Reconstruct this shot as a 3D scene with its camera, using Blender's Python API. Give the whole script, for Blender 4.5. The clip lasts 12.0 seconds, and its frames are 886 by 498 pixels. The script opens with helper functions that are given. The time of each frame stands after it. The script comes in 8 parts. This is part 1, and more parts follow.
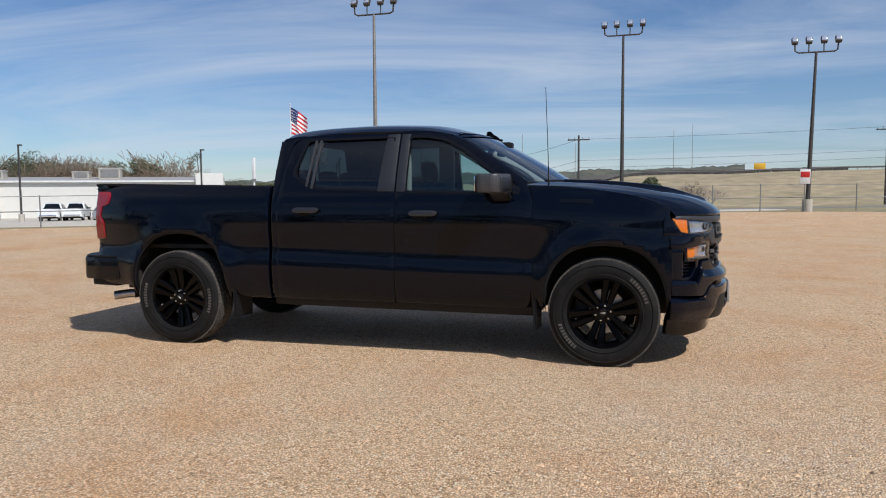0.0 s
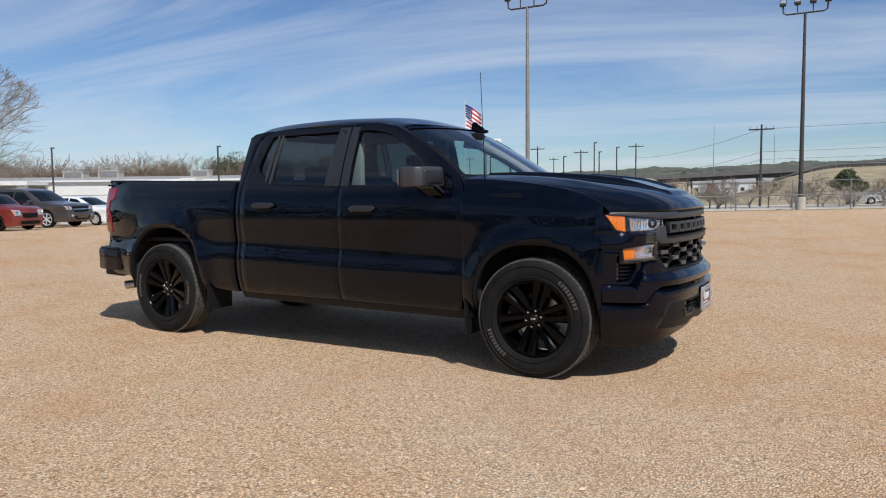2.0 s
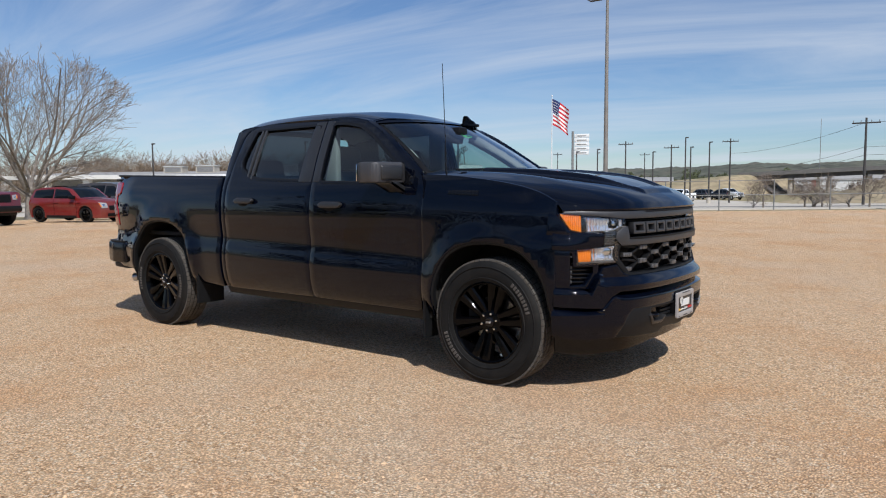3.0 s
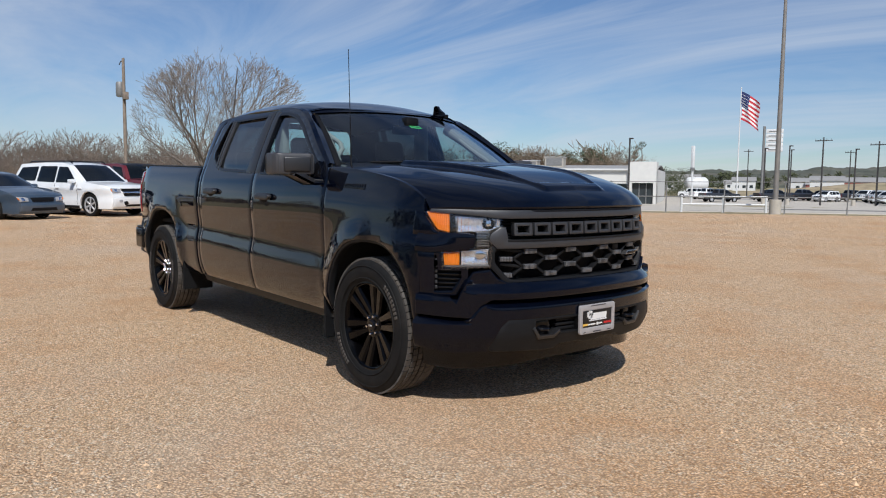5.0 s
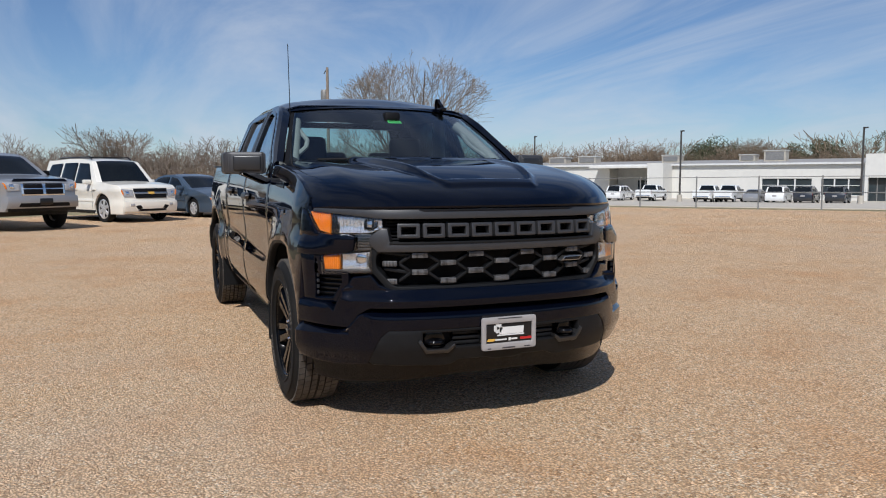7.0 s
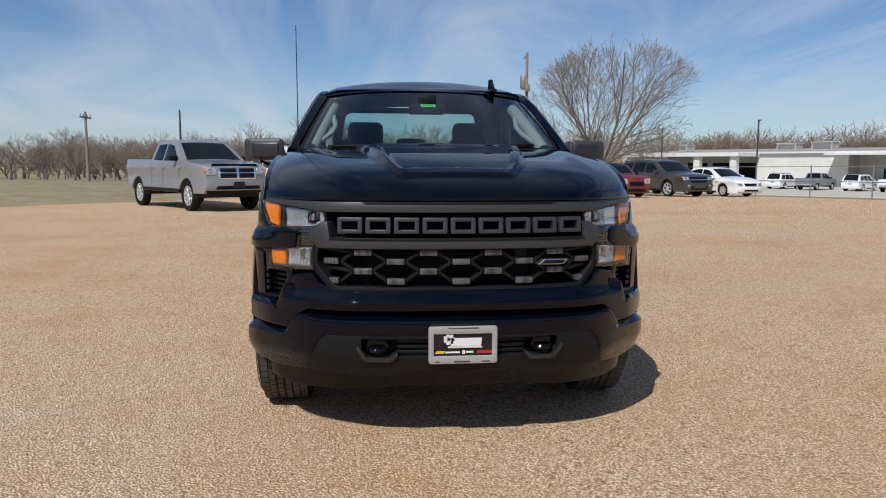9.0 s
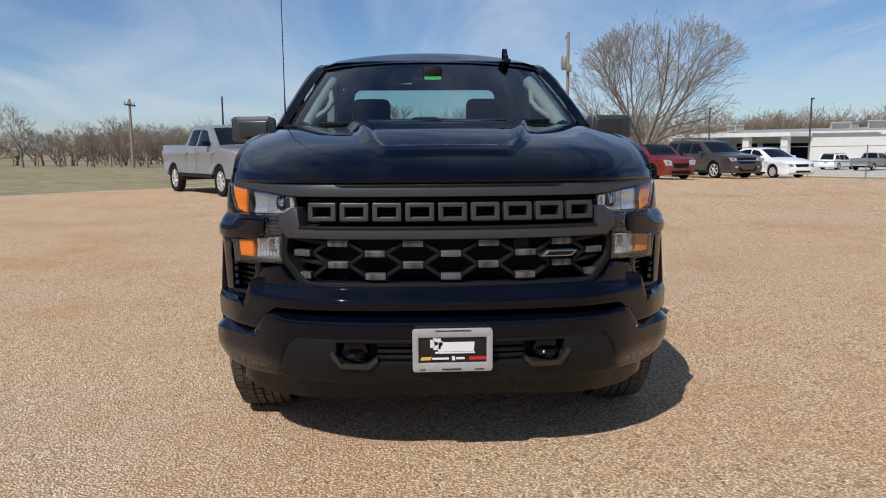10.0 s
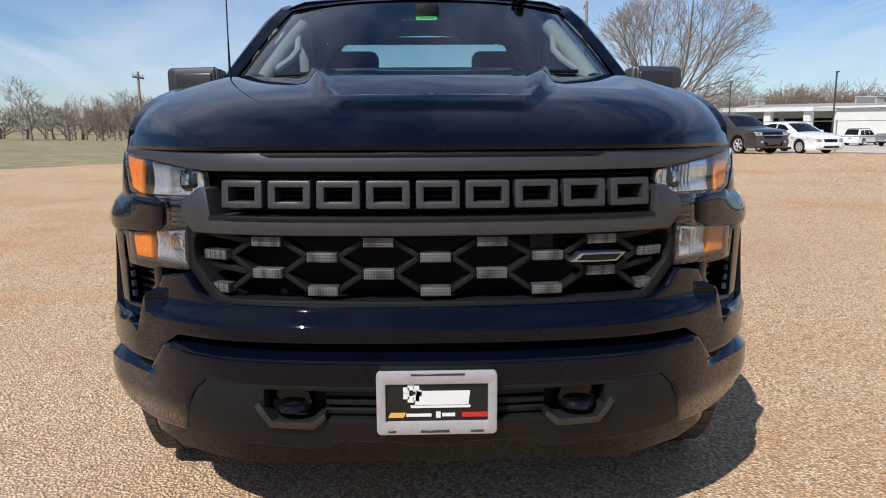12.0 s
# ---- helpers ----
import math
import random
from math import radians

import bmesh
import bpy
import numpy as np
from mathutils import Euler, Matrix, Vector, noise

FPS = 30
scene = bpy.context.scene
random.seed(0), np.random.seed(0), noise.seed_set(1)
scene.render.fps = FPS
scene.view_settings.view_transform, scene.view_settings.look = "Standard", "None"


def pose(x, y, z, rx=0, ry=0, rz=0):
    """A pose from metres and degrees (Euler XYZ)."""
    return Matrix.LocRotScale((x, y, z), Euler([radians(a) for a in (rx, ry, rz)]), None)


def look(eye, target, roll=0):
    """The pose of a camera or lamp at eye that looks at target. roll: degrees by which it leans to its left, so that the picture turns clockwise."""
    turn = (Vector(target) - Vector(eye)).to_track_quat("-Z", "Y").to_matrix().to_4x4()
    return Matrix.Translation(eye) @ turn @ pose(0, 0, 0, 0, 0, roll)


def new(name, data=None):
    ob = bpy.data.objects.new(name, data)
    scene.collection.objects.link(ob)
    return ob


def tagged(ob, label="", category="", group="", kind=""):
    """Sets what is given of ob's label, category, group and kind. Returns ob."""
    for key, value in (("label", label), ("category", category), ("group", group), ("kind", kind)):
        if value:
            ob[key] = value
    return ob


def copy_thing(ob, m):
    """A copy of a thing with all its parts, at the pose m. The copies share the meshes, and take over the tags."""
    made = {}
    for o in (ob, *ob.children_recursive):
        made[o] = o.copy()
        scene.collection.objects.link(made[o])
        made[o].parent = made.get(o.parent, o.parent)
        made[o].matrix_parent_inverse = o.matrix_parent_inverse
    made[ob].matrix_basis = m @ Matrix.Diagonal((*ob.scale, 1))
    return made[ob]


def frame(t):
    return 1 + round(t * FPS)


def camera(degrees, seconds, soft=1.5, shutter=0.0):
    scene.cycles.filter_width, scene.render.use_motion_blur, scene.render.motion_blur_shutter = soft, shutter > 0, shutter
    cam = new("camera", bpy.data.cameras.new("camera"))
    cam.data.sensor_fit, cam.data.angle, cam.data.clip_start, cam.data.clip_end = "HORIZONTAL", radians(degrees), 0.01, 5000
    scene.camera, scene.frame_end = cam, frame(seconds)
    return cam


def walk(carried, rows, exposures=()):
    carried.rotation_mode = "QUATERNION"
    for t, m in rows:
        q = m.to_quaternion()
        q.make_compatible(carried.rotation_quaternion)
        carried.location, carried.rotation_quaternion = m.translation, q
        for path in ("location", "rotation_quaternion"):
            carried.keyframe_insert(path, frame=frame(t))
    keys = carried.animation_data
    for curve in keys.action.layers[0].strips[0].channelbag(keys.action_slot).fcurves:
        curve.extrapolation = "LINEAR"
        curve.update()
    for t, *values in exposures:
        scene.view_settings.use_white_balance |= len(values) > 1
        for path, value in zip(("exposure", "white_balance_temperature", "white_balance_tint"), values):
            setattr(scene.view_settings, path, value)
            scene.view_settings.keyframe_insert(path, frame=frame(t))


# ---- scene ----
cam = camera(61.6, 12.0, soft=1.1)
PATH = [
    (0, (0.391, -6.705, 1.355), (-0.163, -4.789, 1.202), -0.4),
    (0.5, (0.797, -6.505, 1.358), (0.131, -4.625, 1.203), -0.4),
    (1, (1.275, -6.27, 1.343), (0.483, -4.441, 1.188), -0.6),
    (1.5, (1.64, -6.006, 1.339), (0.748, -4.223, 1.181), -0.8),
    (2, (2.03, -5.683, 1.329), (1.026, -3.96, 1.168), -0.7),
    (2.5, (2.352, -5.373, 1.323), (1.253, -3.71, 1.157), -0.5),
    (3, (2.688, -5.005, 1.327), (1.484, -3.416, 1.156), -0.4),
    (5, (3.788, -3.462, 1.319), (2.239, -2.211, 1.135), 0.6),
    (5.5, (3.997, -3.07, 1.316), (2.378, -1.911, 1.132), 0.7),
    (6, (4.183, -2.621, 1.314), (2.485, -1.581, 1.13), 0.6),
    (6.5, (4.276, -2.237, 1.326), (2.511, -1.316, 1.138), 0.3),
    (7, (4.361, -1.779, 1.318), (2.522, -1.016, 1.127), -0.1),
    (9, (4.247, -0.443, 1.332), (2.272, -0.231, 1.104), 0.2),
    (9.5, (4.065, -0.273, 1.318), (2.086, -0.13, 1.068), -0.0),
    (10, (3.796, -0.17, 1.3), (1.817, -0.074, 1.03), -0.4),
    (10.5, (3.546, -0.141, 1.288), (1.567, -0.074, 1.011), -0.5),
    (11, (3.259, -0.094, 1.262), (1.281, -0.047, 0.972), -0.5),
    (11.5, (3.041, -0.055, 1.249), (1.066, -0.005, 0.941), -0.5),
    (12, (2.812, -0.033, 1.234), (0.841, 0.024, 0.899), -0.3),
]
walk(cam, [(t, look(eye, target, roll)) for t, eye, target, roll in PATH], [(t, e, 6250, 10) for t, e in ((0, -0.10), (1.5, -0.08), (3, -0.06), (5, -0.16), (7, -0.20), (9, -0.19), (10, -0.14), (11, -0.09), (12, 0.11))])

# ---- world, sun, exposure ----
SUN_DIR = Vector((0.72, -0.46, 1.0)).normalized()
world = bpy.data.worlds.new("sky")
scene.world = world
world.use_nodes = True
wn, wl = world.node_tree.nodes, world.node_tree.links
wn.clear()


def wnode(kind, **kw):
    n = wn.new(kind)
    for k, v in kw.items():
        n.inputs[k].default_value = v
    return n


sky = wn.new("ShaderNodeTexSky")
sky.sky_type = "NISHITA"
sky.sun_disc = False
sky.sun_elevation = math.asin(SUN_DIR.z)
sky.sun_rotation = math.atan2(SUN_DIR.x, SUN_DIR.y)
sky.altitude, sky.air_density, sky.dust_density, sky.ozone_density = 200.0, 1.0, 0.15, 1.9
# cirrus: streaks of noise on a plane far above
geo = wn.new("ShaderNodeTexCoord")
sep = wn.new("ShaderNodeSeparateXYZ")
wl.new(geo.outputs["Generated"], sep.inputs[0])
lift = wn.new("ShaderNodeMath"); lift.operation = "ADD"; lift.inputs[1].default_value = 0.12
wl.new(sep.outputs["Z"], lift.inputs[0])
high = wn.new("ShaderNodeMath"); high.operation = "MAXIMUM"; high.inputs[1].default_value = 0.03
wl.new(lift.outputs[0], high.inputs[0])
dx = wn.new("ShaderNodeMath"); dx.operation = "DIVIDE"
dy = wn.new("ShaderNodeMath"); dy.operation = "DIVIDE"
wl.new(sep.outputs["X"], dx.inputs[0]); wl.new(high.outputs[0], dx.inputs[1])
wl.new(sep.outputs["Y"], dy.inputs[0]); wl.new(high.outputs[0], dy.inputs[1])
comb = wn.new("ShaderNodeCombineXYZ")
wl.new(dx.outputs[0], comb.inputs[0]); wl.new(dy.outputs[0], comb.inputs[1])
mapn = wn.new("ShaderNodeMapping")
mapn.inputs["Rotation"].default_value = (0, 0, radians(-62))
mapn.inputs["Scale"].default_value = (0.30, 0.85, 1.0)
wl.new(comb.outputs[0], mapn.inputs[0])
nz = wnode("ShaderNodeTexNoise", Scale=1.0, Detail=8.0, Roughness=0.60, Distortion=1.1)
wl.new(mapn.outputs[0], nz.inputs["Vector"])
nz2 = wnode("ShaderNodeTexNoise", Scale=0.42, Detail=3.0, Roughness=0.5)
wl.new(comb.outputs[0], nz2.inputs["Vector"])
mul = wn.new("ShaderNodeMath"); mul.operation = "MULTIPLY"
ramp = wn.new("ShaderNodeValToRGB")
ramp.color_ramp.elements[0].position, ramp.color_ramp.elements[0].color = 0.395, (0, 0, 0, 1)
ramp.color_ramp.elements[1].position, ramp.color_ramp.elements[1].color = 0.70, (1, 1, 1, 1)
ramp2 = wn.new("ShaderNodeValToRGB")
ramp2.color_ramp.elements[0].position, ramp2.color_ramp.elements[0].color = 0.30, (0.35, 0.35, 0.35, 1)
ramp2.color_ramp.elements[1].position, ramp2.color_ramp.elements[1].color = 0.65, (0.9, 0.9, 0.9, 1)
wl.new(nz.outputs["Fac"], ramp.inputs[0]); wl.new(nz2.outputs["Fac"], ramp2.inputs[0])
wl.new(ramp.outputs[0], mul.inputs[0]); wl.new(ramp2.outputs[0], mul.inputs[1])
tint = wn.new("ShaderNodeMix"); tint.data_type = "RGBA"; tint.blend_type = "MULTIPLY"
tint.inputs["Factor"].default_value = 1.0
tint.inputs["B"].default_value = (0.83, 0.965, 1.165, 1)
wl.new(sky.outputs[0], tint.inputs["A"])
mixc = wn.new("ShaderNodeMix"); mixc.data_type = "RGBA"
mixc.inputs["B"].default_value = (8.2, 8.8, 9.7, 1)
wl.new(mul.outputs[0], mixc.inputs["Factor"])
wl.new(tint.outputs["Result"], mixc.inputs["A"])
bg = wnode("ShaderNodeBackground", Strength=0.082)
wl.new(mixc.outputs["Result"], bg.inputs["Color"])
wout = wn.new("ShaderNodeOutputWorld")
wl.new(bg.outputs[0], wout.inputs["Surface"])

sun = new("sun", bpy.data.lights.new("sun", "SUN"))
sun.data.energy, sun.data.angle, sun.data.color = 4.7, radians(0.53), (1.0, 0.965, 0.925)
sun.matrix_world = look((30 * SUN_DIR.x, 30 * SUN_DIR.y, 30 * SUN_DIR.z), (0, 0, 0))

# ---- materials ----
def mat(name, color, rough=0.5, metal=0.0, coat=0.0, var=0.0, vscale=20.0, bump=0.0, bscale=80.0, dirt=None, dscale=1.5, rand=0.0, spec=0.5, island=False, coat_ior=1.45):
    m = bpy.data.materials.new(name)
    m.use_nodes = True
    nt = m.node_tree
    n, l = nt.nodes, nt.links
    b = n["Principled BSDF"]
    b.inputs["Base Color"].default_value = (*color, 1)
    b.inputs["Roughness"].default_value = rough
    b.inputs["Metallic"].default_value = metal
    b.inputs["Coat Weight"].default_value = coat
    b.inputs["Coat Roughness"].default_value = 0.015
    b.inputs["Coat IOR"].default_value = coat_ior
    b.inputs["Specular IOR Level"].default_value = spec
    tc = n.new("ShaderNodeTexCoord")
    out = None
    if var or dirt or rand:
        base = n.new("ShaderNodeRGB")
        base.outputs[0].default_value = (*color, 1)
        out = base.outputs[0]
        if var:
            t = n.new("ShaderNodeTexNoise")
            t.inputs["Scale"].default_value, t.inputs["Detail"].default_value = vscale, 6.0
            l.new(tc.outputs["Object"], t.inputs["Vector"])
            r = n.new("ShaderNodeMapRange")
            r.inputs["From Min"].default_value, r.inputs["From Max"].default_value = 0.3, 0.7
            r.inputs["To Min"].default_value, r.inputs["To Max"].default_value = 1 - var, 1 + var
            l.new(t.outputs["Fac"], r.inputs["Value"])
            h = n.new("ShaderNodeVectorMath"); h.operation = "SCALE"
            l.new(out, h.inputs[0]); l.new(r.outputs[0], h.inputs["Scale"])
            out = h.outputs[0]
        if rand:
            o = n.new("ShaderNodeNewGeometry") if island else n.new("ShaderNodeObjectInfo")
            r = n.new("ShaderNodeMapRange")
            r.inputs["To Min"].default_value, r.inputs["To Max"].default_value = 1 - rand, 1 + rand
            l.new(o.outputs["Random Per Island" if island else "Random"], r.inputs["Value"])
            h = n.new("ShaderNodeVectorMath"); h.operation = "SCALE"
            l.new(out, h.inputs[0]); l.new(r.outputs[0], h.inputs["Scale"])
            out = h.outputs[0]
        if dirt:
            t = n.new("ShaderNodeTexNoise")
            t.inputs["Scale"].default_value, t.inputs["Detail"].default_value, t.inputs["Roughness"].default_value = dscale, 8.0, 0.65
            l.new(tc.outputs["Object"], t.inputs["Vector"])
            r = n.new("ShaderNodeMapRange")
            r.inputs["From Min"].default_value, r.inputs["From Max"].default_value = 0.48, 0.72
            r.inputs["To Max"].default_value = dirt[3]
            l.new(t.outputs["Fac"], r.inputs["Value"])
            x = n.new("ShaderNodeMix"); x.data_type = "RGBA"
            x.inputs["B"].default_value = (*dirt[:3], 1)
            l.new(out, x.inputs["A"]); l.new(r.outputs[0], x.inputs["Factor"])
            out = x.outputs["Result"]
        l.new(out, b.inputs["Base Color"])
    if bump:
        t = n.new("ShaderNodeTexNoise")
        t.inputs["Scale"].default_value, t.inputs["Detail"].default_value = bscale, 4.0
        l.new(tc.outputs["Object"], t.inputs["Vector"])
        u = n.new("ShaderNodeBump")
        u.inputs["Strength"].default_value, u.inputs["Distance"].default_value = min(1.0, bump), 0.4 / bscale
        l.new(t.outputs["Fac"], u.inputs["Height"])
        l.new(u.outputs[0], b.inputs["Normal"])
    return m


def glass(name, tint, gloss_rough=0.01):
    """A thin pane: tinted see-through with a Fresnel gloss."""
    m = bpy.data.materials.new(name)
    m.use_nodes = True
    n, l = m.node_tree.nodes, m.node_tree.links
    n.clear()
    tr = n.new("ShaderNodeBsdfTransparent"); tr.inputs[0].default_value = (*tint, 1)
    gl = n.new("ShaderNodeBsdfGlossy"); gl.inputs["Roughness"].default_value = gloss_rough
    fr = n.new("ShaderNodeFresnel"); fr.inputs["IOR"].default_value = 1.5
    two = n.new("ShaderNodeMath"); two.operation = "MULTIPLY"; two.inputs[1].default_value = 1.75; two.use_clamp = True
    l.new(fr.outputs[0], two.inputs[0])
    mx = n.new("ShaderNodeMixShader")
    o = n.new("ShaderNodeOutputMaterial")
    l.new(two.outputs[0], mx.inputs[0]); l.new(tr.outputs[0], mx.inputs[1]); l.new(gl.outputs[0], mx.inputs[2])
    l.new(mx.outputs[0], o.inputs[0])
    return m


def lacquer(name, color, rough, steep=3.3, least=0.028):
    """Dark lacquer: a near-black body under a mirror coat whose gloss grows towards grazing angles."""
    m = bpy.data.materials.new(name)
    m.use_nodes = True
    n, l = m.node_tree.nodes, m.node_tree.links
    n.clear()
    tc = n.new("ShaderNodeTexCoord")
    t = n.new("ShaderNodeTexNoise")
    t.inputs["Scale"].default_value, t.inputs["Detail"].default_value = 3.0, 6.0
    l.new(tc.outputs["Object"], t.inputs["Vector"])
    r = n.new("ShaderNodeMapRange")
    r.inputs["To Min"].default_value, r.inputs["To Max"].default_value = 0.7, 1.3
    l.new(t.outputs["Fac"], r.inputs["Value"])
    h = n.new("ShaderNodeVectorMath"); h.operation = "SCALE"
    h.inputs[0].default_value = color
    l.new(r.outputs[0], h.inputs["Scale"])
    df = n.new("ShaderNodeBsdfDiffuse")
    l.new(h.outputs[0], df.inputs["Color"])
    gl = n.new("ShaderNodeBsdfGlossy")
    # a thin uneven film of dust blurs the coat a little
    t2 = n.new("ShaderNodeTexNoise")
    t2.inputs["Scale"].default_value, t2.inputs["Detail"].default_value = 1.7, 8.0
    l.new(tc.outputs["Object"], t2.inputs["Vector"])
    r2 = n.new("ShaderNodeMapRange")
    r2.inputs["From Min"].default_value, r2.inputs["From Max"].default_value = 0.45, 0.75
    r2.inputs["To Min"].default_value, r2.inputs["To Max"].default_value = rough, rough + 0.03
    l.new(t2.outputs["Fac"], r2.inputs["Value"])
    l.new(r2.outputs[0], gl.inputs["Roughness"])
    fr = n.new("ShaderNodeLayerWeight"); fr.inputs["Blend"].default_value = 0.5
    pw = n.new("ShaderNodeMath"); pw.operation = "POWER"; pw.inputs[1].default_value = steep
    ml = n.new("ShaderNodeMapRange"); ml.inputs["To Min"].default_value = least
    l.new(fr.outputs["Facing"], pw.inputs[0]); l.new(pw.outputs[0], ml.inputs["Value"])
    mx = n.new("ShaderNodeMixShader")
    o = n.new("ShaderNodeOutputMaterial")
    l.new(ml.outputs[0], mx.inputs[0]); l.new(df.outputs[0], mx.inputs[1]); l.new(gl.outputs[0], mx.inputs[2])
    l.new(mx.outputs[0], o.inputs[0])
    return m


def gravel_mat():
    m = bpy.data.materials.new("tan_gravel")
    m.use_nodes = True
    n, l = m.node_tree.nodes, m.node_tree.links
    b = n["Principled BSDF"]
    b.inputs["Roughness"].default_value = 0.9
    b.inputs["Specular IOR Level"].default_value = 0.25
    tc = n.new("ShaderNodeTexCoord")
    vec = tc.outputs["Object"]

    def noise_fac(scale, detail=6.0, rough=0.6):
        t = n.new("ShaderNodeTexNoise")
        t.inputs["Scale"].default_value, t.inputs["Detail"].default_value, t.inputs["Roughness"].default_value = scale, detail, rough
        l.new(vec, t.inputs["Vector"])
        return t.outputs["Fac"]

    def rng(src, a, b2, c, d):
        r = n.new("ShaderNodeMapRange")
        for k, v in zip(("From Min", "From Max", "To Min", "To Max"), (a, b2, c, d)):
            r.inputs[k].default_value = v
        l.new(src, r.inputs["Value"])
        return r.outputs[0]

    def mix(fac, a, bb, blend="MIX"):
        x = n.new("ShaderNodeMix"); x.data_type = "RGBA"; x.blend_type = blend
        for key, v in (("A", a), ("B", bb)):
            if isinstance(v, tuple):
                x.inputs[key].default_value = (*v, 1)
            else:
                l.new(v, x.inputs[key])
        if isinstance(fac, float):
            x.inputs["Factor"].default_value = fac
        else:
            l.new(fac, x.inputs["Factor"])
        return x.outputs["Result"]

    v1 = n.new("ShaderNodeTexVoronoi"); v1.inputs["Scale"].default_value = 78.0; v1.inputs["Randomness"].default_value = 1.0
    l.new(vec, v1.inputs["Vector"])
    v2 = n.new("ShaderNodeTexVoronoi"); v2.inputs["Scale"].default_value = 170.0
    l.new(vec, v2.inputs["Vector"])
    cr = n.new("ShaderNodeValToRGB")
    e = cr.color_ramp.elements
    e[0].position, e[0].color = 0.0, GRAVEL[0]
    e[1].position, e[1].color = 1.0, GRAVEL[4]
    for p, c in ((0.25, GRAVEL[1]), (0.5, GRAVEL[2]), (0.78, GRAVEL[3])):
        k = e.new(p); k.color = c
    sepc = n.new("ShaderNodeSeparateColor")
    l.new(v1.outputs["Color"], sepc.inputs[0])
    l.new(sepc.outputs[0], cr.inputs[0])
    cr2 = n.new("ShaderNodeValToRGB")
    cr2.color_ramp.elements[0].color = GRAVEL[1]
    cr2.color_ramp.elements[1].color = GRAVEL[3]
    sep2 = n.new("ShaderNodeSeparateColor")
    l.new(v2.outputs["Color"], sep2.inputs[0])
    l.new(sep2.outputs[0], cr2.inputs[0])
    col = mix(rng(noise_fac(9.0), 0.45, 0.55, 0.1, 0.6), cr.outputs[0], cr2.outputs[0])
    # orange clay patches, pale worn tracks
    col = mix(rng(noise_fac(0.55, 6.0, 0.68), 0.46, 0.66, 0.0, 0.62), col, (0.72, 0.38, 0.17), "MIX")
    col = mix(rng(noise_fac(0.23, 5.0), 0.50, 0.68, 0.0, 0.35), col, (0.76, 0.62, 0.47), "MIX")
    # shade in the gaps between stones, multiplied into the colour
    gap_shade = rng(v1.outputs["Distance"], 0.28, 0.66, 1.0, 0.55)
    col = mix(1.0, col, gap_shade, "MULTIPLY")
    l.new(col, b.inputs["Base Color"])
    hgt = n.new("ShaderNodeMath"); hgt.operation = "ADD"
    l.new(rng(v1.outputs["Distance"], 0.0, 0.7, 1.0, 0.0), hgt.inputs[0])
    l.new(rng(v2.outputs["Distance"], 0.0, 0.7, 0.45, 0.0), hgt.inputs[1])
    u = n.new("ShaderNodeBump")
    u.inputs["Strength"].default_value, u.inputs["Distance"].default_value = 1.0, 0.009
    l.new(hgt.outputs[0], u.inputs["Height"])
    l.new(u.outputs[0], b.inputs["Normal"])
    return m


def pad_mat():
    """Grey plastic with a fine grid of raised pale dots."""
    m = mat("dotted_pad", (0.02, 0.02, 0.022), 0.42, spec=0.8)
    n, l = m.node_tree.nodes, m.node_tree.links
    v = n.new("ShaderNodeTexVoronoi")
    v.inputs["Scale"].default_value, v.inputs["Randomness"].default_value = 140.0, 0.0
    tc = n.new("ShaderNodeTexCoord")
    l.new(tc.outputs["Object"], v.inputs["Vector"])
    r = n.new("ShaderNodeValToRGB")
    r.color_ramp.elements[0].position, r.color_ramp.elements[0].color = 0.42, (0.115, 0.115, 0.118, 1)
    r.color_ramp.elements[1].position, r.color_ramp.elements[1].color = 0.55, (0.015, 0.015, 0.016, 1)
    l.new(v.outputs["Distance"], r.inputs[0])
    l.new(r.outputs[0], n["Principled BSDF"].inputs["Base Color"])
    return m


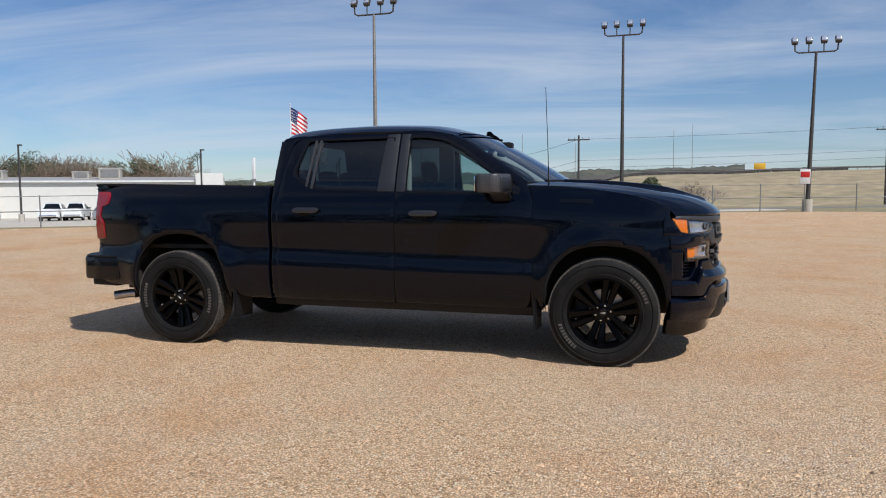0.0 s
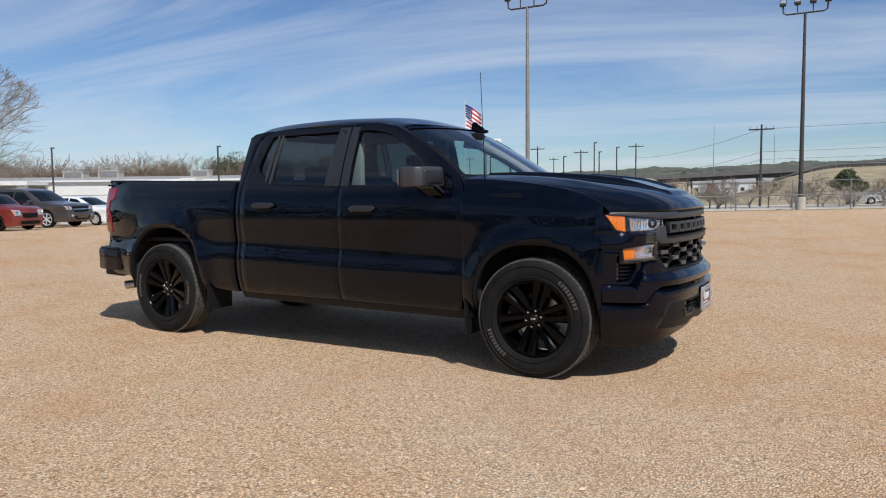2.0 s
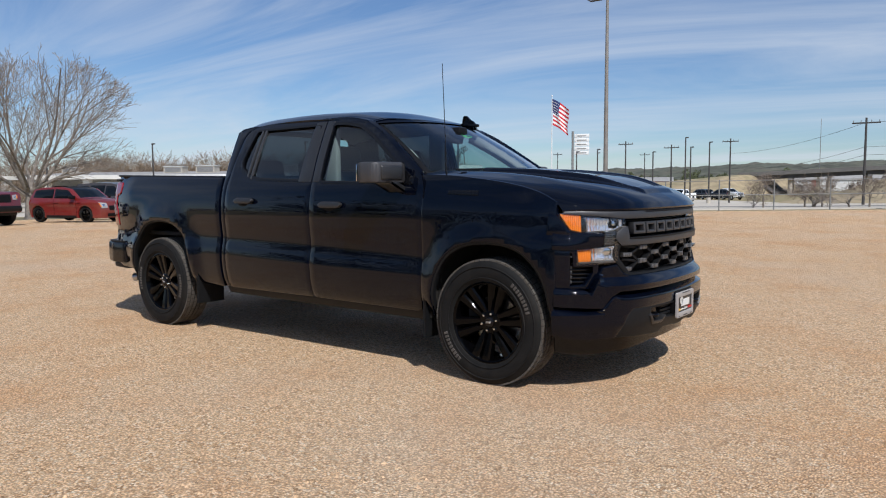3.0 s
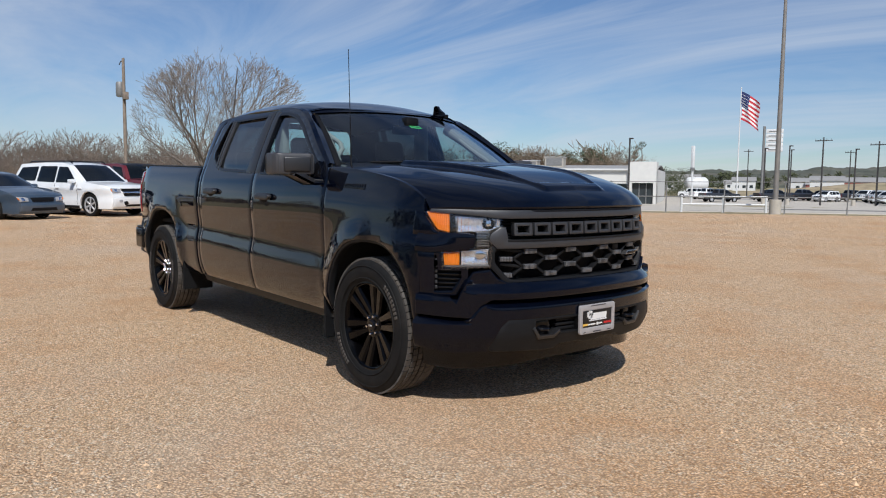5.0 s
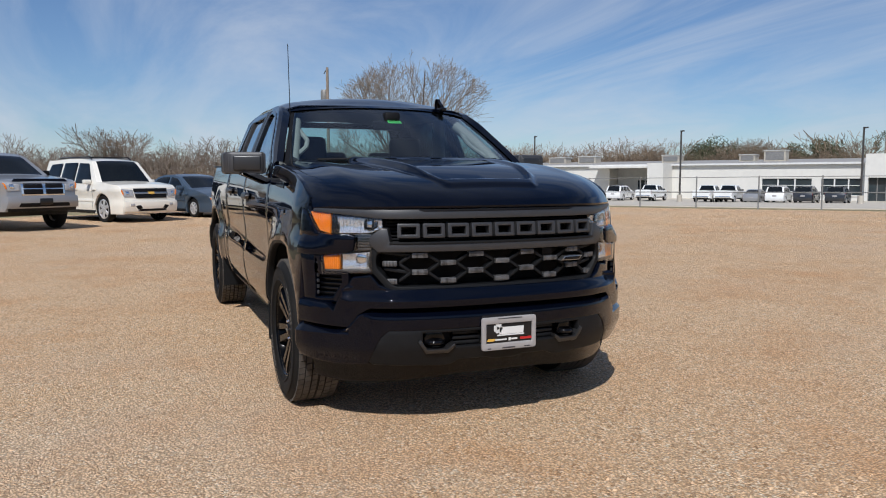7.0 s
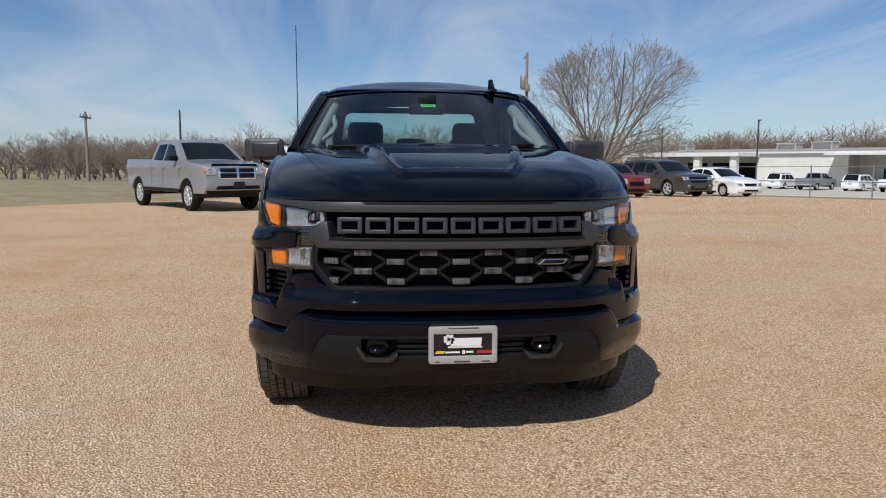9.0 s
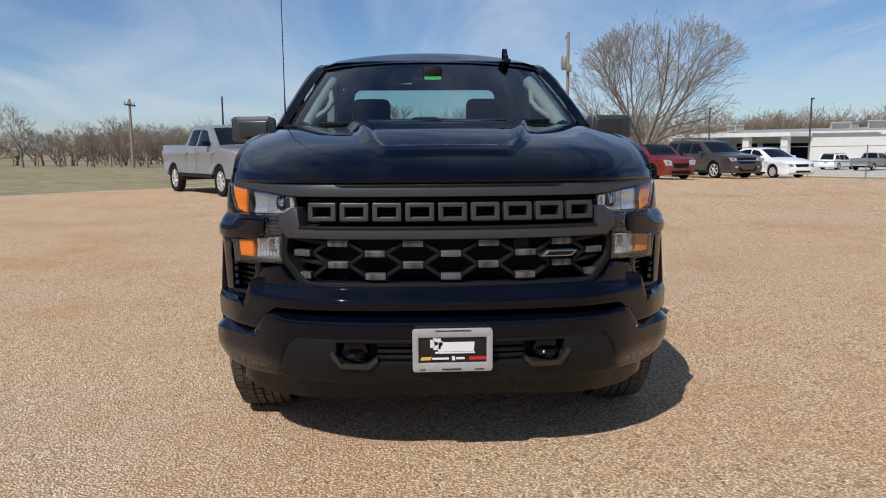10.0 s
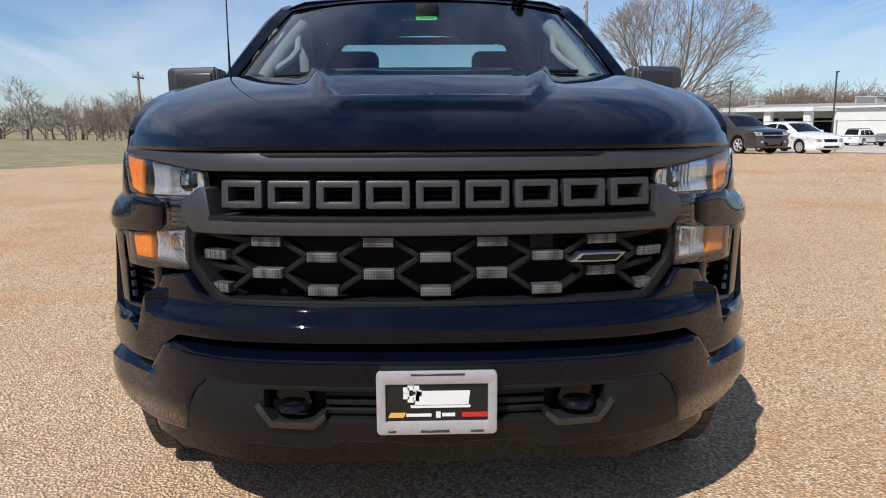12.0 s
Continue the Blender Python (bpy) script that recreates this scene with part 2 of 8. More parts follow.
GRAVEL = [(0.31, 0.175, 0.085, 1), (0.68, 0.42, 0.22, 1), (0.88, 0.585, 0.335, 1), (0.96, 0.70, 0.45, 1), (0.98, 0.83, 0.62, 1)]
M = dict(
    gravel=gravel_mat(),
    paint=lacquer("black_paint", (0.0013, 0.0022, 0.0060), 0.012),
    matte=mat("matte_black_plastic", (0.0075, 0.008, 0.009), 0.5, var=0.15, vscale=30, bump=0.15, bscale=400, spec=0.22),
    dark=mat("dark_plastic", (0.004, 0.004, 0.005), 0.6, var=0.2, vscale=20, spec=0.2),
    pad=pad_mat(),
    satin=mat("satin_black_plastic", (0.011, 0.011, 0.012), 0.40, var=0.1, vscale=20, bump=0.06, bscale=300, spec=0.8),
    # dark mirror plastic, its base greyed to stand in for specular sheen
    shell=mat("mirror_shell_plastic", (0.034, 0.034, 0.037), 0.46, var=0.1, vscale=20, bump=0.06, bscale=300, spec=0.8),
    charcoal=mat("charcoal_trim", (0.025, 0.0255, 0.028), 0.42, spec=0.75, var=0.12, vscale=25, bump=0.1, bscale=300),
    gloss=mat("gloss_black_trim", (0.004, 0.004, 0.005), 0.08, var=0.2, vscale=8, spec=0.33),
    rubber=mat("tyre_rubber", (0.0065, 0.0065, 0.0065), 0.75, var=0.25, vscale=12, dirt=(0.08, 0.065, 0.05, 0.14), dscale=5.0, bump=0.2, bscale=200, spec=0.25),
    tread=mat("dusty_tread_rubber", (0.085, 0.078, 0.070), 0.85, var=0.3, vscale=14, dirt=(0.14, 0.11, 0.08, 0.3), dscale=6.0, bump=0.2, bscale=200, spec=0.25),
    rim=lacquer("black_alloy", (0.0012, 0.0012, 0.0015), 0.10, 4.0, 0.014),
    steel=mat("brushed_steel", (0.42, 0.42, 0.43), 0.35, metal=1.0, var=0.12, vscale=30),
    chrome=mat("chrome", (0.75, 0.76, 0.78), 0.08, metal=1.0, var=0.04, vscale=10),
    reflector=mat("lamp_reflector", (0.86, 0.88, 0.92), 0.12, metal=0.82, var=0.12, vscale=60, bump=0.3, bscale=60),
    amber=mat("amber_lens", (0.74, 0.20, 0.008), 0.18, coat=0.8, var=0.15, vscale=60, bump=0.4, bscale=90),
    redlens=mat("red_lens", (0.24, 0.004, 0.009), 0.15, coat=0.8, var=0.15, vscale=40),
    lens=glass("clear_lens", (0.93, 0.95, 0.96)),
    ws=glass("windscreen_glass", (0.66, 0.80, 0.80)),
    privacy=glass("privacy_glass", (0.055, 0.065, 0.075)),
    sideglass=glass("door_glass", (0.52, 0.66, 0.66)),
    seat=mat("black_cloth", (0.018, 0.018, 0.020), 0.85, var=0.2, vscale=50, bump=0.3, bscale=300),
    lining=mat("pale_grey_lining", (0.27, 0.29, 0.285), 0.7, var=0.08, vscale=30),
    under=mat("underbody", (0.012, 0.012, 0.012), 0.8, var=0.3, vscale=8, dirt=(0.10, 0.075, 0.05, 0.4)),
    platewhite=mat("plate_frame", (0.33, 0.315, 0.31), 0.35, var=0.06, vscale=40),
    plateblack=mat("plate_black", (0.008, 0.008, 0.009), 0.3, var=0.1, vscale=40),
    inkred=mat("ink_red", (0.5, 0.02, 0.02), 0.4, var=0.05),
    inkgold=mat("ink_gold", (0.7, 0.42, 0.08), 0.4, var=0.05),
    white=mat("white_paint", (0.70, 0.70, 0.68), 0.5, var=0.05, vscale=4, dirt=(0.5, 0.47, 0.42, 0.25), dscale=0.6),
    green=mat("green_sticker", (0.10, 0.62, 0.14), 0.5, var=0.05),
    grass=mat("dry_grass", (0.23, 0.195, 0.10), 0.95, var=0.35, vscale=1.3, dirt=(0.36, 0.27, 0.155, 0.8), dscale=0.35, bump=0.6, bscale=14),
    straw=mat("straw_grass", (0.33, 0.262, 0.16), 0.95, var=0.25, vscale=0.5, dirt=(0.17, 0.165, 0.075, 0.75), dscale=0.09, bump=0.5, bscale=3),
    redbrick=mat("dull_red_wall", (0.30, 0.10, 0.08), 0.9, var=0.15, vscale=3),
    girder=mat("dark_concrete", (0.075, 0.07, 0.066), 0.9, var=0.2, vscale=0.6),
    concrete=mat("pale_concrete", (0.48, 0.435, 0.365), 0.9, var=0.12, vscale=3, dirt=(0.33, 0.30, 0.26, 0.4), dscale=0.4),
    wall=mat("white_wall", (0.66, 0.645, 0.60), 0.8, var=0.04, vscale=2, dirt=(0.55, 0.52, 0.46, 0.35), dscale=0.25),
    roofgrey=mat("grey_roofing", (0.30, 0.29, 0.275), 0.85, var=0.12, vscale=2),
    winglass=mat("shop_glass", (0.030, 0.040, 0.045), 0.06, var=0.3, vscale=0.6),
    galv=mat("galvanised_steel", (0.25, 0.245, 0.235), 0.6, metal=0.4, var=0.15, vscale=6),
    polewood=mat("weathered_timber", (0.25, 0.20, 0.155), 0.9, var=0.25, vscale=8, bump=0.4, bscale=40),
    poledark=mat("dark_pole", (0.05, 0.045, 0.042), 0.7, var=0.2, vscale=6),
    polesteel=mat("pole_grey_steel", (0.24, 0.225, 0.205), 0.6, metal=0.3, var=0.15, vscale=3),
    pebble=mat("loose_pebbles", (0.50, 0.34, 0.205), 0.9, var=0.12, vscale=60, rand=0.6, island=True),
    bark=mat("bare_bark", (0.21, 0.18, 0.15), 0.95, var=0.3, vscale=8, bump=0.4, bscale=30),
    twig=mat("bare_twigs", (0.235, 0.185, 0.145), 0.95, var=0.3, vscale=2, rand=0.25, island=True),
    leaf=mat("evergreen_leaves", (0.062, 0.072, 0.030), 0.8, var=0.35, vscale=1.5, rand=0.45, island=True),
    rusttwig=mat("russet_twigs", (0.26, 0.195, 0.135), 0.95, var=0.3, vscale=1, rand=0.35, island=True),
    bigtwig=mat("pale_grey_twigs", (0.27, 0.235, 0.20), 0.95, var=0.25, vscale=3, rand=0.2, island=True),
    hill=mat("far_hill", (0.075, 0.080, 0.058), 1.0, var=0.5, vscale=0.12, dirt=(0.17, 0.145, 0.105, 0.7), dscale=0.035),
    asphalt=mat("grey_asphalt", (0.19, 0.18, 0.165), 0.9, var=0.12, vscale=2),
    bridge=mat("bridge_concrete", (0.14, 0.133, 0.125), 0.9, var=0.15, vscale=0.5),
)


# ---- shapes ----
def part(name, vf, material, parent=None, label="", angle=38, solid=False):
    """One mesh object from (vertices, faces)."""
    me = bpy.data.meshes.new(name)
    me.from_pydata([tuple(v) for v in vf[0]], [], vf[1])
    mats = material if isinstance(material, list) else [material]
    for k in mats:
        me.materials.append(k)
    if len(vf) > 2:
        me.polygons.foreach_set("material_index", vf[2])
    if solid:
        bm = bmesh.new()
        bm.from_mesh(me)
        bmesh.ops.recalc_face_normals(bm, faces=bm.faces)
        bm.to_mesh(me)
        bm.free()
    me.polygons.foreach_set("use_smooth", [True] * len(me.polygons))
    me.set_sharp_from_angle(angle=radians(angle))
    me.update()
    ob = new(name, me)
    if parent:
        ob.parent = parent
    if label:
        ob["label"] = label
    return ob


def thing(name, label, category, group="", at=None):
    e = new(name)
    e.empty_display_size = 0.2
    if at is not None:
        e.matrix_world = at
    return tagged(e, label, category, group)


def join(*vfs):
    vs, fs = [], []
    for vf in vfs:
        k = len(vs)
        vs += [tuple(v) for v in vf[0]]
        fs += [tuple(i + k for i in f) for f in vf[1]]
    return vs, fs


def moved(vf, m):
    return [tuple(m @ Vector(v)) for v in vf[0]], vf[1]


def flip(vf):
    return [(v[0], -v[1], v[2]) for v in vf[0]], [tuple(reversed(f)) for f in vf[1]]


def rbox(x0, x1, y0, y1, z0, z1, r=0.01, seg=2):
    bm = bmesh.new()
    bmesh.ops.create_cube(bm, size=1.0)
    for v in bm.verts:
        v.co = Vector(((x0 + x1) / 2 + v.co.x * (x1 - x0), (y0 + y1) / 2 + v.co.y * (y1 - y0), (z0 + z1) / 2 + v.co.z * (z1 - z0)))
    r = min(r, 0.45 * min(abs(x1 - x0), abs(y1 - y0), abs(z1 - z0)))
    if r > 0:
        bmesh.ops.bevel(bm, geom=list(bm.edges), offset=r, segments=seg, affect="EDGES", profile=0.5)
    bm.verts.ensure_lookup_table()
    out = [v.co[:] for v in bm.verts], [tuple(v.index for v in f.verts) for f in bm.faces]
    bm.free()
    return out


def prism(poly, a0, a1, axis="y", r=0.0):
    """A polygon pushed out along an axis."""
    def p3(u, v, w):
        return {"y": (u, w, v), "x": (w, u, v), "z": (u, v, w)}[axis]
    n = len(poly)
    vs = [p3(u, v, a0) for u, v in poly] + [p3(u, v, a1) for u, v in poly]
    fs = [tuple(range(n)), tuple(reversed(range(n, 2 * n)))] + [(i, n + i, n + (i + 1) % n, (i + 1) % n) for i in range(n)]
    if r:
        bm = bmesh.new()
        vv = [bm.verts.new(v) for v in vs]
        for f in fs:
            bm.faces.new([vv[i] for i in f])
        bmesh.ops.recalc_face_normals(bm, faces=bm.faces)
        bmesh.ops.bevel(bm, geom=list(bm.edges), offset=r, segments=2, affect="EDGES", profile=0.5)
        bm.verts.ensure_lookup_table()
        bm.verts.index_update()
        vs, fs = [v.co[:] for v in bm.verts], [tuple(v.index for v in f.verts) for f in bm.faces]
        bm.free()
    return vs, fs


def tube(pts, rad, n=8, cap=True):
    pts = [Vector(p) for p in pts]
    rads = rad if isinstance(rad, (list, tuple)) else [rad] * len(pts)
    vs, fs = [], []
    side = None
    for i, p in enumerate(pts):
        d = (pts[min(i + 1, len(pts) - 1)] - pts[max(i - 1, 0)]).normalized()
        if side is None:
            side = d.orthogonal().normalized()
        side = (side - d * side.dot(d)).normalized()
        up = d.cross(side)
        for k in range(n):
            a = 2 * math.pi * k / n
            vs.append(tuple(p + rads[i] * (math.cos(a) * side + math.sin(a) * up)))
    for i in range(len(pts) - 1):
        for k in range(n):
            k2 = (k + 1) % n
            fs.append((i * n + k, i * n + k2, (i + 1) * n + k2, (i + 1) * n + k))
    if cap:
        fs.append(tuple(reversed(range(n))))
        fs.append(tuple(range((len(pts) - 1) * n, len(pts) * n)))
    return vs, fs


def lathe(profile, n=48, closed=False):
    """Turns (radius, y) points round the y axis."""
    vs, fs = [], []
    m = len(profile)
    for k in range(n):
        a = 2 * math.pi * k / n
        for r, y in profile:
            vs.append((r * math.cos(a), y, r * math.sin(a)))
    for k in range(n):
        k2 = (k + 1) % n
        for j in range(m if closed else m - 1):
            j2 = (j + 1) % m
            fs.append((k * m + j, k2 * m + j, k2 * m + j2, k * m + j2))
    return vs, fs


def sheet(fn, nu, nv):
    vs = [tuple(fn(i / nu, j / nv)) for i in range(nu + 1) for j in range(nv + 1)]
    fs = [(i * (nv + 1) + j, (i + 1) * (nv + 1) + j, (i + 1) * (nv + 1) + j + 1, i * (nv + 1) + j + 1) for i in range(nu) for j in range(nv)]
    return vs, fs


def rounded(poly, r, seg=4):
    """A polygon with its corners rounded; r may be one radius a corner."""
    out, n = [], len(poly)
    for i in range(n):
        p, a, b = Vector(poly[i]), Vector(poly[i - 1]), Vector(poly[(i + 1) % n])
        rr = r[i] if isinstance(r, (list, tuple)) else r
        la, lb = (a - p).length, (b - p).length
        d = min(rr, 0.45 * la, 0.45 * lb)
        if d < 1e-4:
            out.append(tuple(p))
            continue
        s, e = p + (a - p) * (d / la), p + (b - p) * (d / lb)
        for k in range(seg + 1):
            t = k / seg
            out.append(tuple((1 - t) ** 2 * s + 2 * t * (1 - t) * p + t * t * e))
    return out


def area2(poly):
    return sum(poly[i - 1][0] * p[1] - p[0] * poly[i - 1][1] for i, p in enumerate(poly))


def keyhole(outer, inner):
    """The outlines of a plate with a hole, as two halves."""
    c = (min(p[0] for p in inner) + max(p[0] for p in inner)) / 2 + 1.3e-4
    halves = []
    for ge in (-1, 1):
        chains = []
        for poly in (outer, inner):
            poly = [(float(p[0]), float(p[1])) for p in poly]
            poly = cut(poly if area2(poly) > 0 else poly[::-1], 0, c, ge)
            n = len(poly)
            k = next(q for q in range(n) if poly[q][0] == c and poly[(q + 1) % n][0] == c)
            chains.append(poly[k + 1:] + poly[:k + 1])
        halves.append(chains[0] + chains[1][::-1])
    return halves


def cut(poly, ax, c, ge):
    out, n = [], len(poly)
    for i in range(n):
        p, q = poly[i - 1], poly[i]
        a, b = (p[ax] - c) * ge, (q[ax] - c) * ge
        if (a >= 0) != (b >= 0):
            lo, hi = (p, q) if p < q else (q, p)
            t = (c - lo[ax]) / (hi[ax] - lo[ax])
            w = [lo[0] + t * (hi[0] - lo[0]), lo[1] + t * (hi[1] - lo[1])]
            w[ax] = c
            out.append(tuple(w))
        if b >= 0:
            out.append(q)
    return out


def tidy(f, flat):
    """Frees a cell's outline of spikes, and splits it where it touches itself."""
    f, changed = list(f), True
    while changed and len(f) > 2:
        changed = False
        for i in range(len(f)):
            a, b, c = f[i - 1], f[i], f[(i + 1) % len(f)]
            if a == b or a == c:
                del f[i]
                changed = True
                break
            ux, uy, vx, vy = flat[b][0] - flat[a][0], flat[b][1] - flat[a][1], flat[c][0] - flat[b][0], flat[c][1] - flat[b][1]
            if abs(ux * vy - uy * vx) < 1e-10 and ux * vx + uy * vy < 0:
                del f[i]
                changed = True
                break
    if len(f) < 3:
        return []
    for i in range(len(f)):
        if f[i] in f[i + 1:]:
            j = f.index(f[i], i + 1)
            return tidy(f[i:j], flat) + tidy(f[j:] + f[:i], flat)
    return [tuple(f)] if abs(area2([flat[k] for k in f])) > 1e-9 else []


def slab(poly, fn, h=0.0, depth=0.02, rnd=0.004, cell=0.08, cellv=None):
    """A plate with a rounded, returned rim: an outline in (u, v), laid on fn(u, v, height)."""
    polys = poly if isinstance(poly[0], list) else [poly]
    polys = [[(float(p[0]), float(p[1])) for p in q] for q in polys]
    polys = [q if area2(q) > 0 else q[::-1] for q in polys]
    cellv = cellv or cell
    us, vs_ = [p[0] for q in polys for p in q], [p[1] for q in polys for p in q]
    nu, nv = max(1, math.ceil((max(us) - min(us)) / cell)), max(1, math.ceil((max(vs_) - min(vs_)) / cellv))
    gu, gv = np.linspace(min(us), max(us), nu + 1).tolist(), np.linspace(min(vs_), max(vs_), nv + 1).tolist()
    idx, flat, faces = {}, [], []
    for poly, i in ((q, i) for q in polys for i in range(nu)):
        strip = poly
        if i > 0:
            strip = cut(strip, 0, gu[i], 1)
        if i < nu - 1 and strip:
            strip = cut(strip, 0, gu[i + 1], -1)
        if len(strip) < 3:
            continue
        for j in range(nv):
            c = strip
            if j > 0:
                c = cut(c, 1, gv[j], 1)
            if j < nv - 1 and c:
                c = cut(c, 1, gv[j + 1], -1)
            if len(c) < 3:
                continue
            f = []
            for p in c:
                key = (round(p[0], 5), round(p[1], 5))
                if key not in idx:
                    idx[key] = len(flat)
                    flat.append(p)
                f.append(idx[key])
            for g in tidy(f, flat):
                faces.append(g)
    edges = {}
    for f in faces:
        for k in range(len(f)):
            edges[(f[k - 1], f[k])] = 1
    rim = [e for e in edges if (e[1], e[0]) not in edges]
    outn = {}
    for a, b in rim:
        d = Vector((flat[b][1] - flat[a][1], flat[a][0] - flat[b][0]))
        if d.length > 1e-9:
            d.normalize()
        for k in (a, b):
            outn[k] = outn.get(k, Vector((0, 0))) + d
    verts = [Vector(fn(p[0], p[1], h)) for p in flat]
    ring = {}
    for k, d in outn.items():
        if d.length > 1e-6:
            d.normalize()
        u, v = flat[k][0] + d.x * rnd, flat[k][1] + d.y * rnd
        p0, p1, p2 = Vector(fn(u, v, h - 0.35 * rnd)), Vector(fn(u, v, h - rnd)), Vector(fn(u, v, h - rnd - depth))
        um, vm = flat[k][0] + d.x * rnd * 0.7, flat[k][1] + d.y * rnd * 0.7
        pm = Vector(fn(um, vm, h - 0.3 * rnd))
        ring[k] = (len(verts), len(verts) + 1, len(verts) + 2)
        verts += [pm, p1, p2]
    for a, b in rim:
        ra, rb = ring[a], ring[b]
        faces += [(b, a, ra[0], rb[0]), (rb[0], ra[0], ra[1], rb[1]), (rb[1], ra[1], ra[2], rb[2])]
    return [tuple(v) for v in verts], faces


def curve_fn(table):
    """A smooth function through (x, y) knots (monotone cubic)."""
    xs = np.array([t[0] for t in table], float)
    ys = np.array([t[1] for t in table], float)
    d = np.diff(ys) / np.diff(xs)
    m = np.r_[d[0], np.where(d[1:] * d[:-1] > 0, 2 * d[1:] * d[:-1] / (d[1:] + d[:-1] + 1e-12), 0), d[-1]]

    def f(x):
        i = int(np.clip(np.searchsorted(xs, x) - 1, 0, len(xs) - 2))
        hh = xs[i + 1] - xs[i]
        t = (x - xs[i]) / hh
        if t < 0:
            return float(ys[i] + m[i] * (x - xs[i]))
        if t > 1:
            return float(ys[i + 1] + m[i + 1] * (x - xs[i + 1]))
        return float((2 * t**3 - 3 * t**2 + 1) * ys[i] + (t**3 - 2 * t**2 + t) * hh * m[i] + (-2 * t**3 + 3 * t**2) * ys[i + 1] + (t**3 - t**2) * hh * m[i + 1])
    return f


def step(t):
    t = min(1.0, max(0.0, t))
    return t * t * (3 - 2 * t)


def ground_z(x, y):
    s = -0.75 * x + 0.66 * y
    z = -0.024 * max(0.0, min(s, 84.0) - 24.0)
    return z

# ---- the setting: ground, lot, hills ----
def rolling(x, y):
    """Height of the open ground."""
    z = ground_z(x, y)
    r = math.hypot(x, y)
    if r > 420:
        z += step((r - 420) / 1100) * (3 + 2 * noise.noise(Vector((x * 0.0016, y * 0.0016, 3.0))))
    return z


def ground_sheet():
    rad = [0, 12, 24, 36, 48, 60, 72, 84, 96, 108, 120, 132, 144, 158, 172, 186, 200, 216, 232, 250, 270, 300, 350, 420, 520, 650, 820, 1050, 1400, 1900, 2600]
    n = 180
    vs, fs = [], []
    for r in rad:
        for k in range(n):
            a = 2 * math.pi * k / n
            x, y = r * math.cos(a), r * math.sin(a)
            vs.append((x, y, rolling(x, y) - 0.02 + 0.03 * noise.noise(Vector((x * 0.2, y * 0.2, 0))) * (1 if r > 30 else 0)))
    for i in range(len(rad) - 1):
        for k in range(n):
            k2 = (k + 1) % n
            fs.append((i * n + k, (i + 1) * n + k, (i + 1) * n + k2, i * n + k2))
    return vs, fs


tagged(part("ground", ground_sheet(), M["grass"], angle=180), "dry winter grass ground with straw patches", "ground", kind="structure")


def on_ground(x, y, h):
    return (x, y, ground_z(x, y) + h)


def ragged(pts, amp=0.35, every=1.2):
    out = []
    for i, p in enumerate(pts):
        a, b = Vector(p), Vector(pts[(i + 1) % len(pts)])
        n = max(1, int((b - a).length / every))
        if (b - a).length > 45:
            n = max(1, n // 6)
        for k in range(n):
            q = a.lerp(b, k / n)
            s = noise.noise(Vector((q.x * 0.5, q.y * 0.5, 1.7))) * amp
            d = (b - a).normalized()
            out.append((q.x - d.y * s, q.y + d.x * s))
    return out


FENCE = [(-60.0, 8.5), (-37.0, 22.3), (-25.2, 28.3), (-15.3, 34.9), (-5.0, 40.2), (9.5, 45.0), (60.0, 60.0)]
lot = ragged([(-36.5, 19.2), (-24.5, 25.2), (-14.7, 32.2), (-4.6, 38.2), (9.8, 43.2), (22.0, 38.0), (30.0, 22.0), (38.0, 0.0), (33.0, -20.0), (18.0, -34.0), (0.0, -36.0), (-14.0, -28.0), (-14.5, -24.0), (-17.8, -12.5), (-20.8, -9.3), (-24.5, -5.0), (-27.0, 0.0), (-31.0, 6.0), (-37.0, 13.0)])
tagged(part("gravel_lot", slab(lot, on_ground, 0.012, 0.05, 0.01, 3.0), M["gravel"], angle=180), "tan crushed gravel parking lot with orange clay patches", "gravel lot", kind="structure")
yard = [(-140.0, -8.0), (-62.0, 12.5), (-39.5, 24.8), (-27.0, 32.0), (-17.5, 38.5), (-7.0, 43.5), (9.0, 50.0), (8.0, 62.0), (-25.0, 110.0), (-60.0, 140.0), (-150.0, 60.0)]
tagged(part("paved_yard", slab(yard, on_ground, 0.02, 0.1, 0.01, 5.0), M["concrete"], angle=180), "pale concrete forecourt behind the fence", "pavement", kind="structure")
tagged(part("roadway", slab([(-28.0, 52.0), (90.0, 70.0), (90.0, 78.0), (-28.0, 60.0)], on_ground, 0.03, 0.1, 0.01, 5.0), M["asphalt"], angle=180), "grey road in front of the grassy bank", "road", kind="structure")


# ---- white showroom building ----
P0, FD, FN = Vector((-53.3, 77.6, 0)), Vector((-0.8485, -0.5291, 0)), Vector((0.5291, -0.8485, 0))


def B(L, q, z):
    """A place by its distance along the front, out from it, and its height."""
    p = P0 + FD * L + FN * q
    return (p.x, p.y, z)


def bbox(L0, L1, q0, q1, z0, z1):
    vs = [B(L, q, z) for L in (L0, L1) for q in (q0, q1) for z in (z0, z1)]
    return vs, [(0, 1, 3, 2), (4, 6, 7, 5), (0, 4, 5, 1), (2, 3, 7, 6), (0, 2, 6, 4), (1, 5, 7, 3)]


BASE = -1.42
SHOP = thing("showroom_building", "long low white showroom building with grey roof and canopies", "building")
wins = [(3.6, 8.0, 3), (8.9, 14.6, 3)]
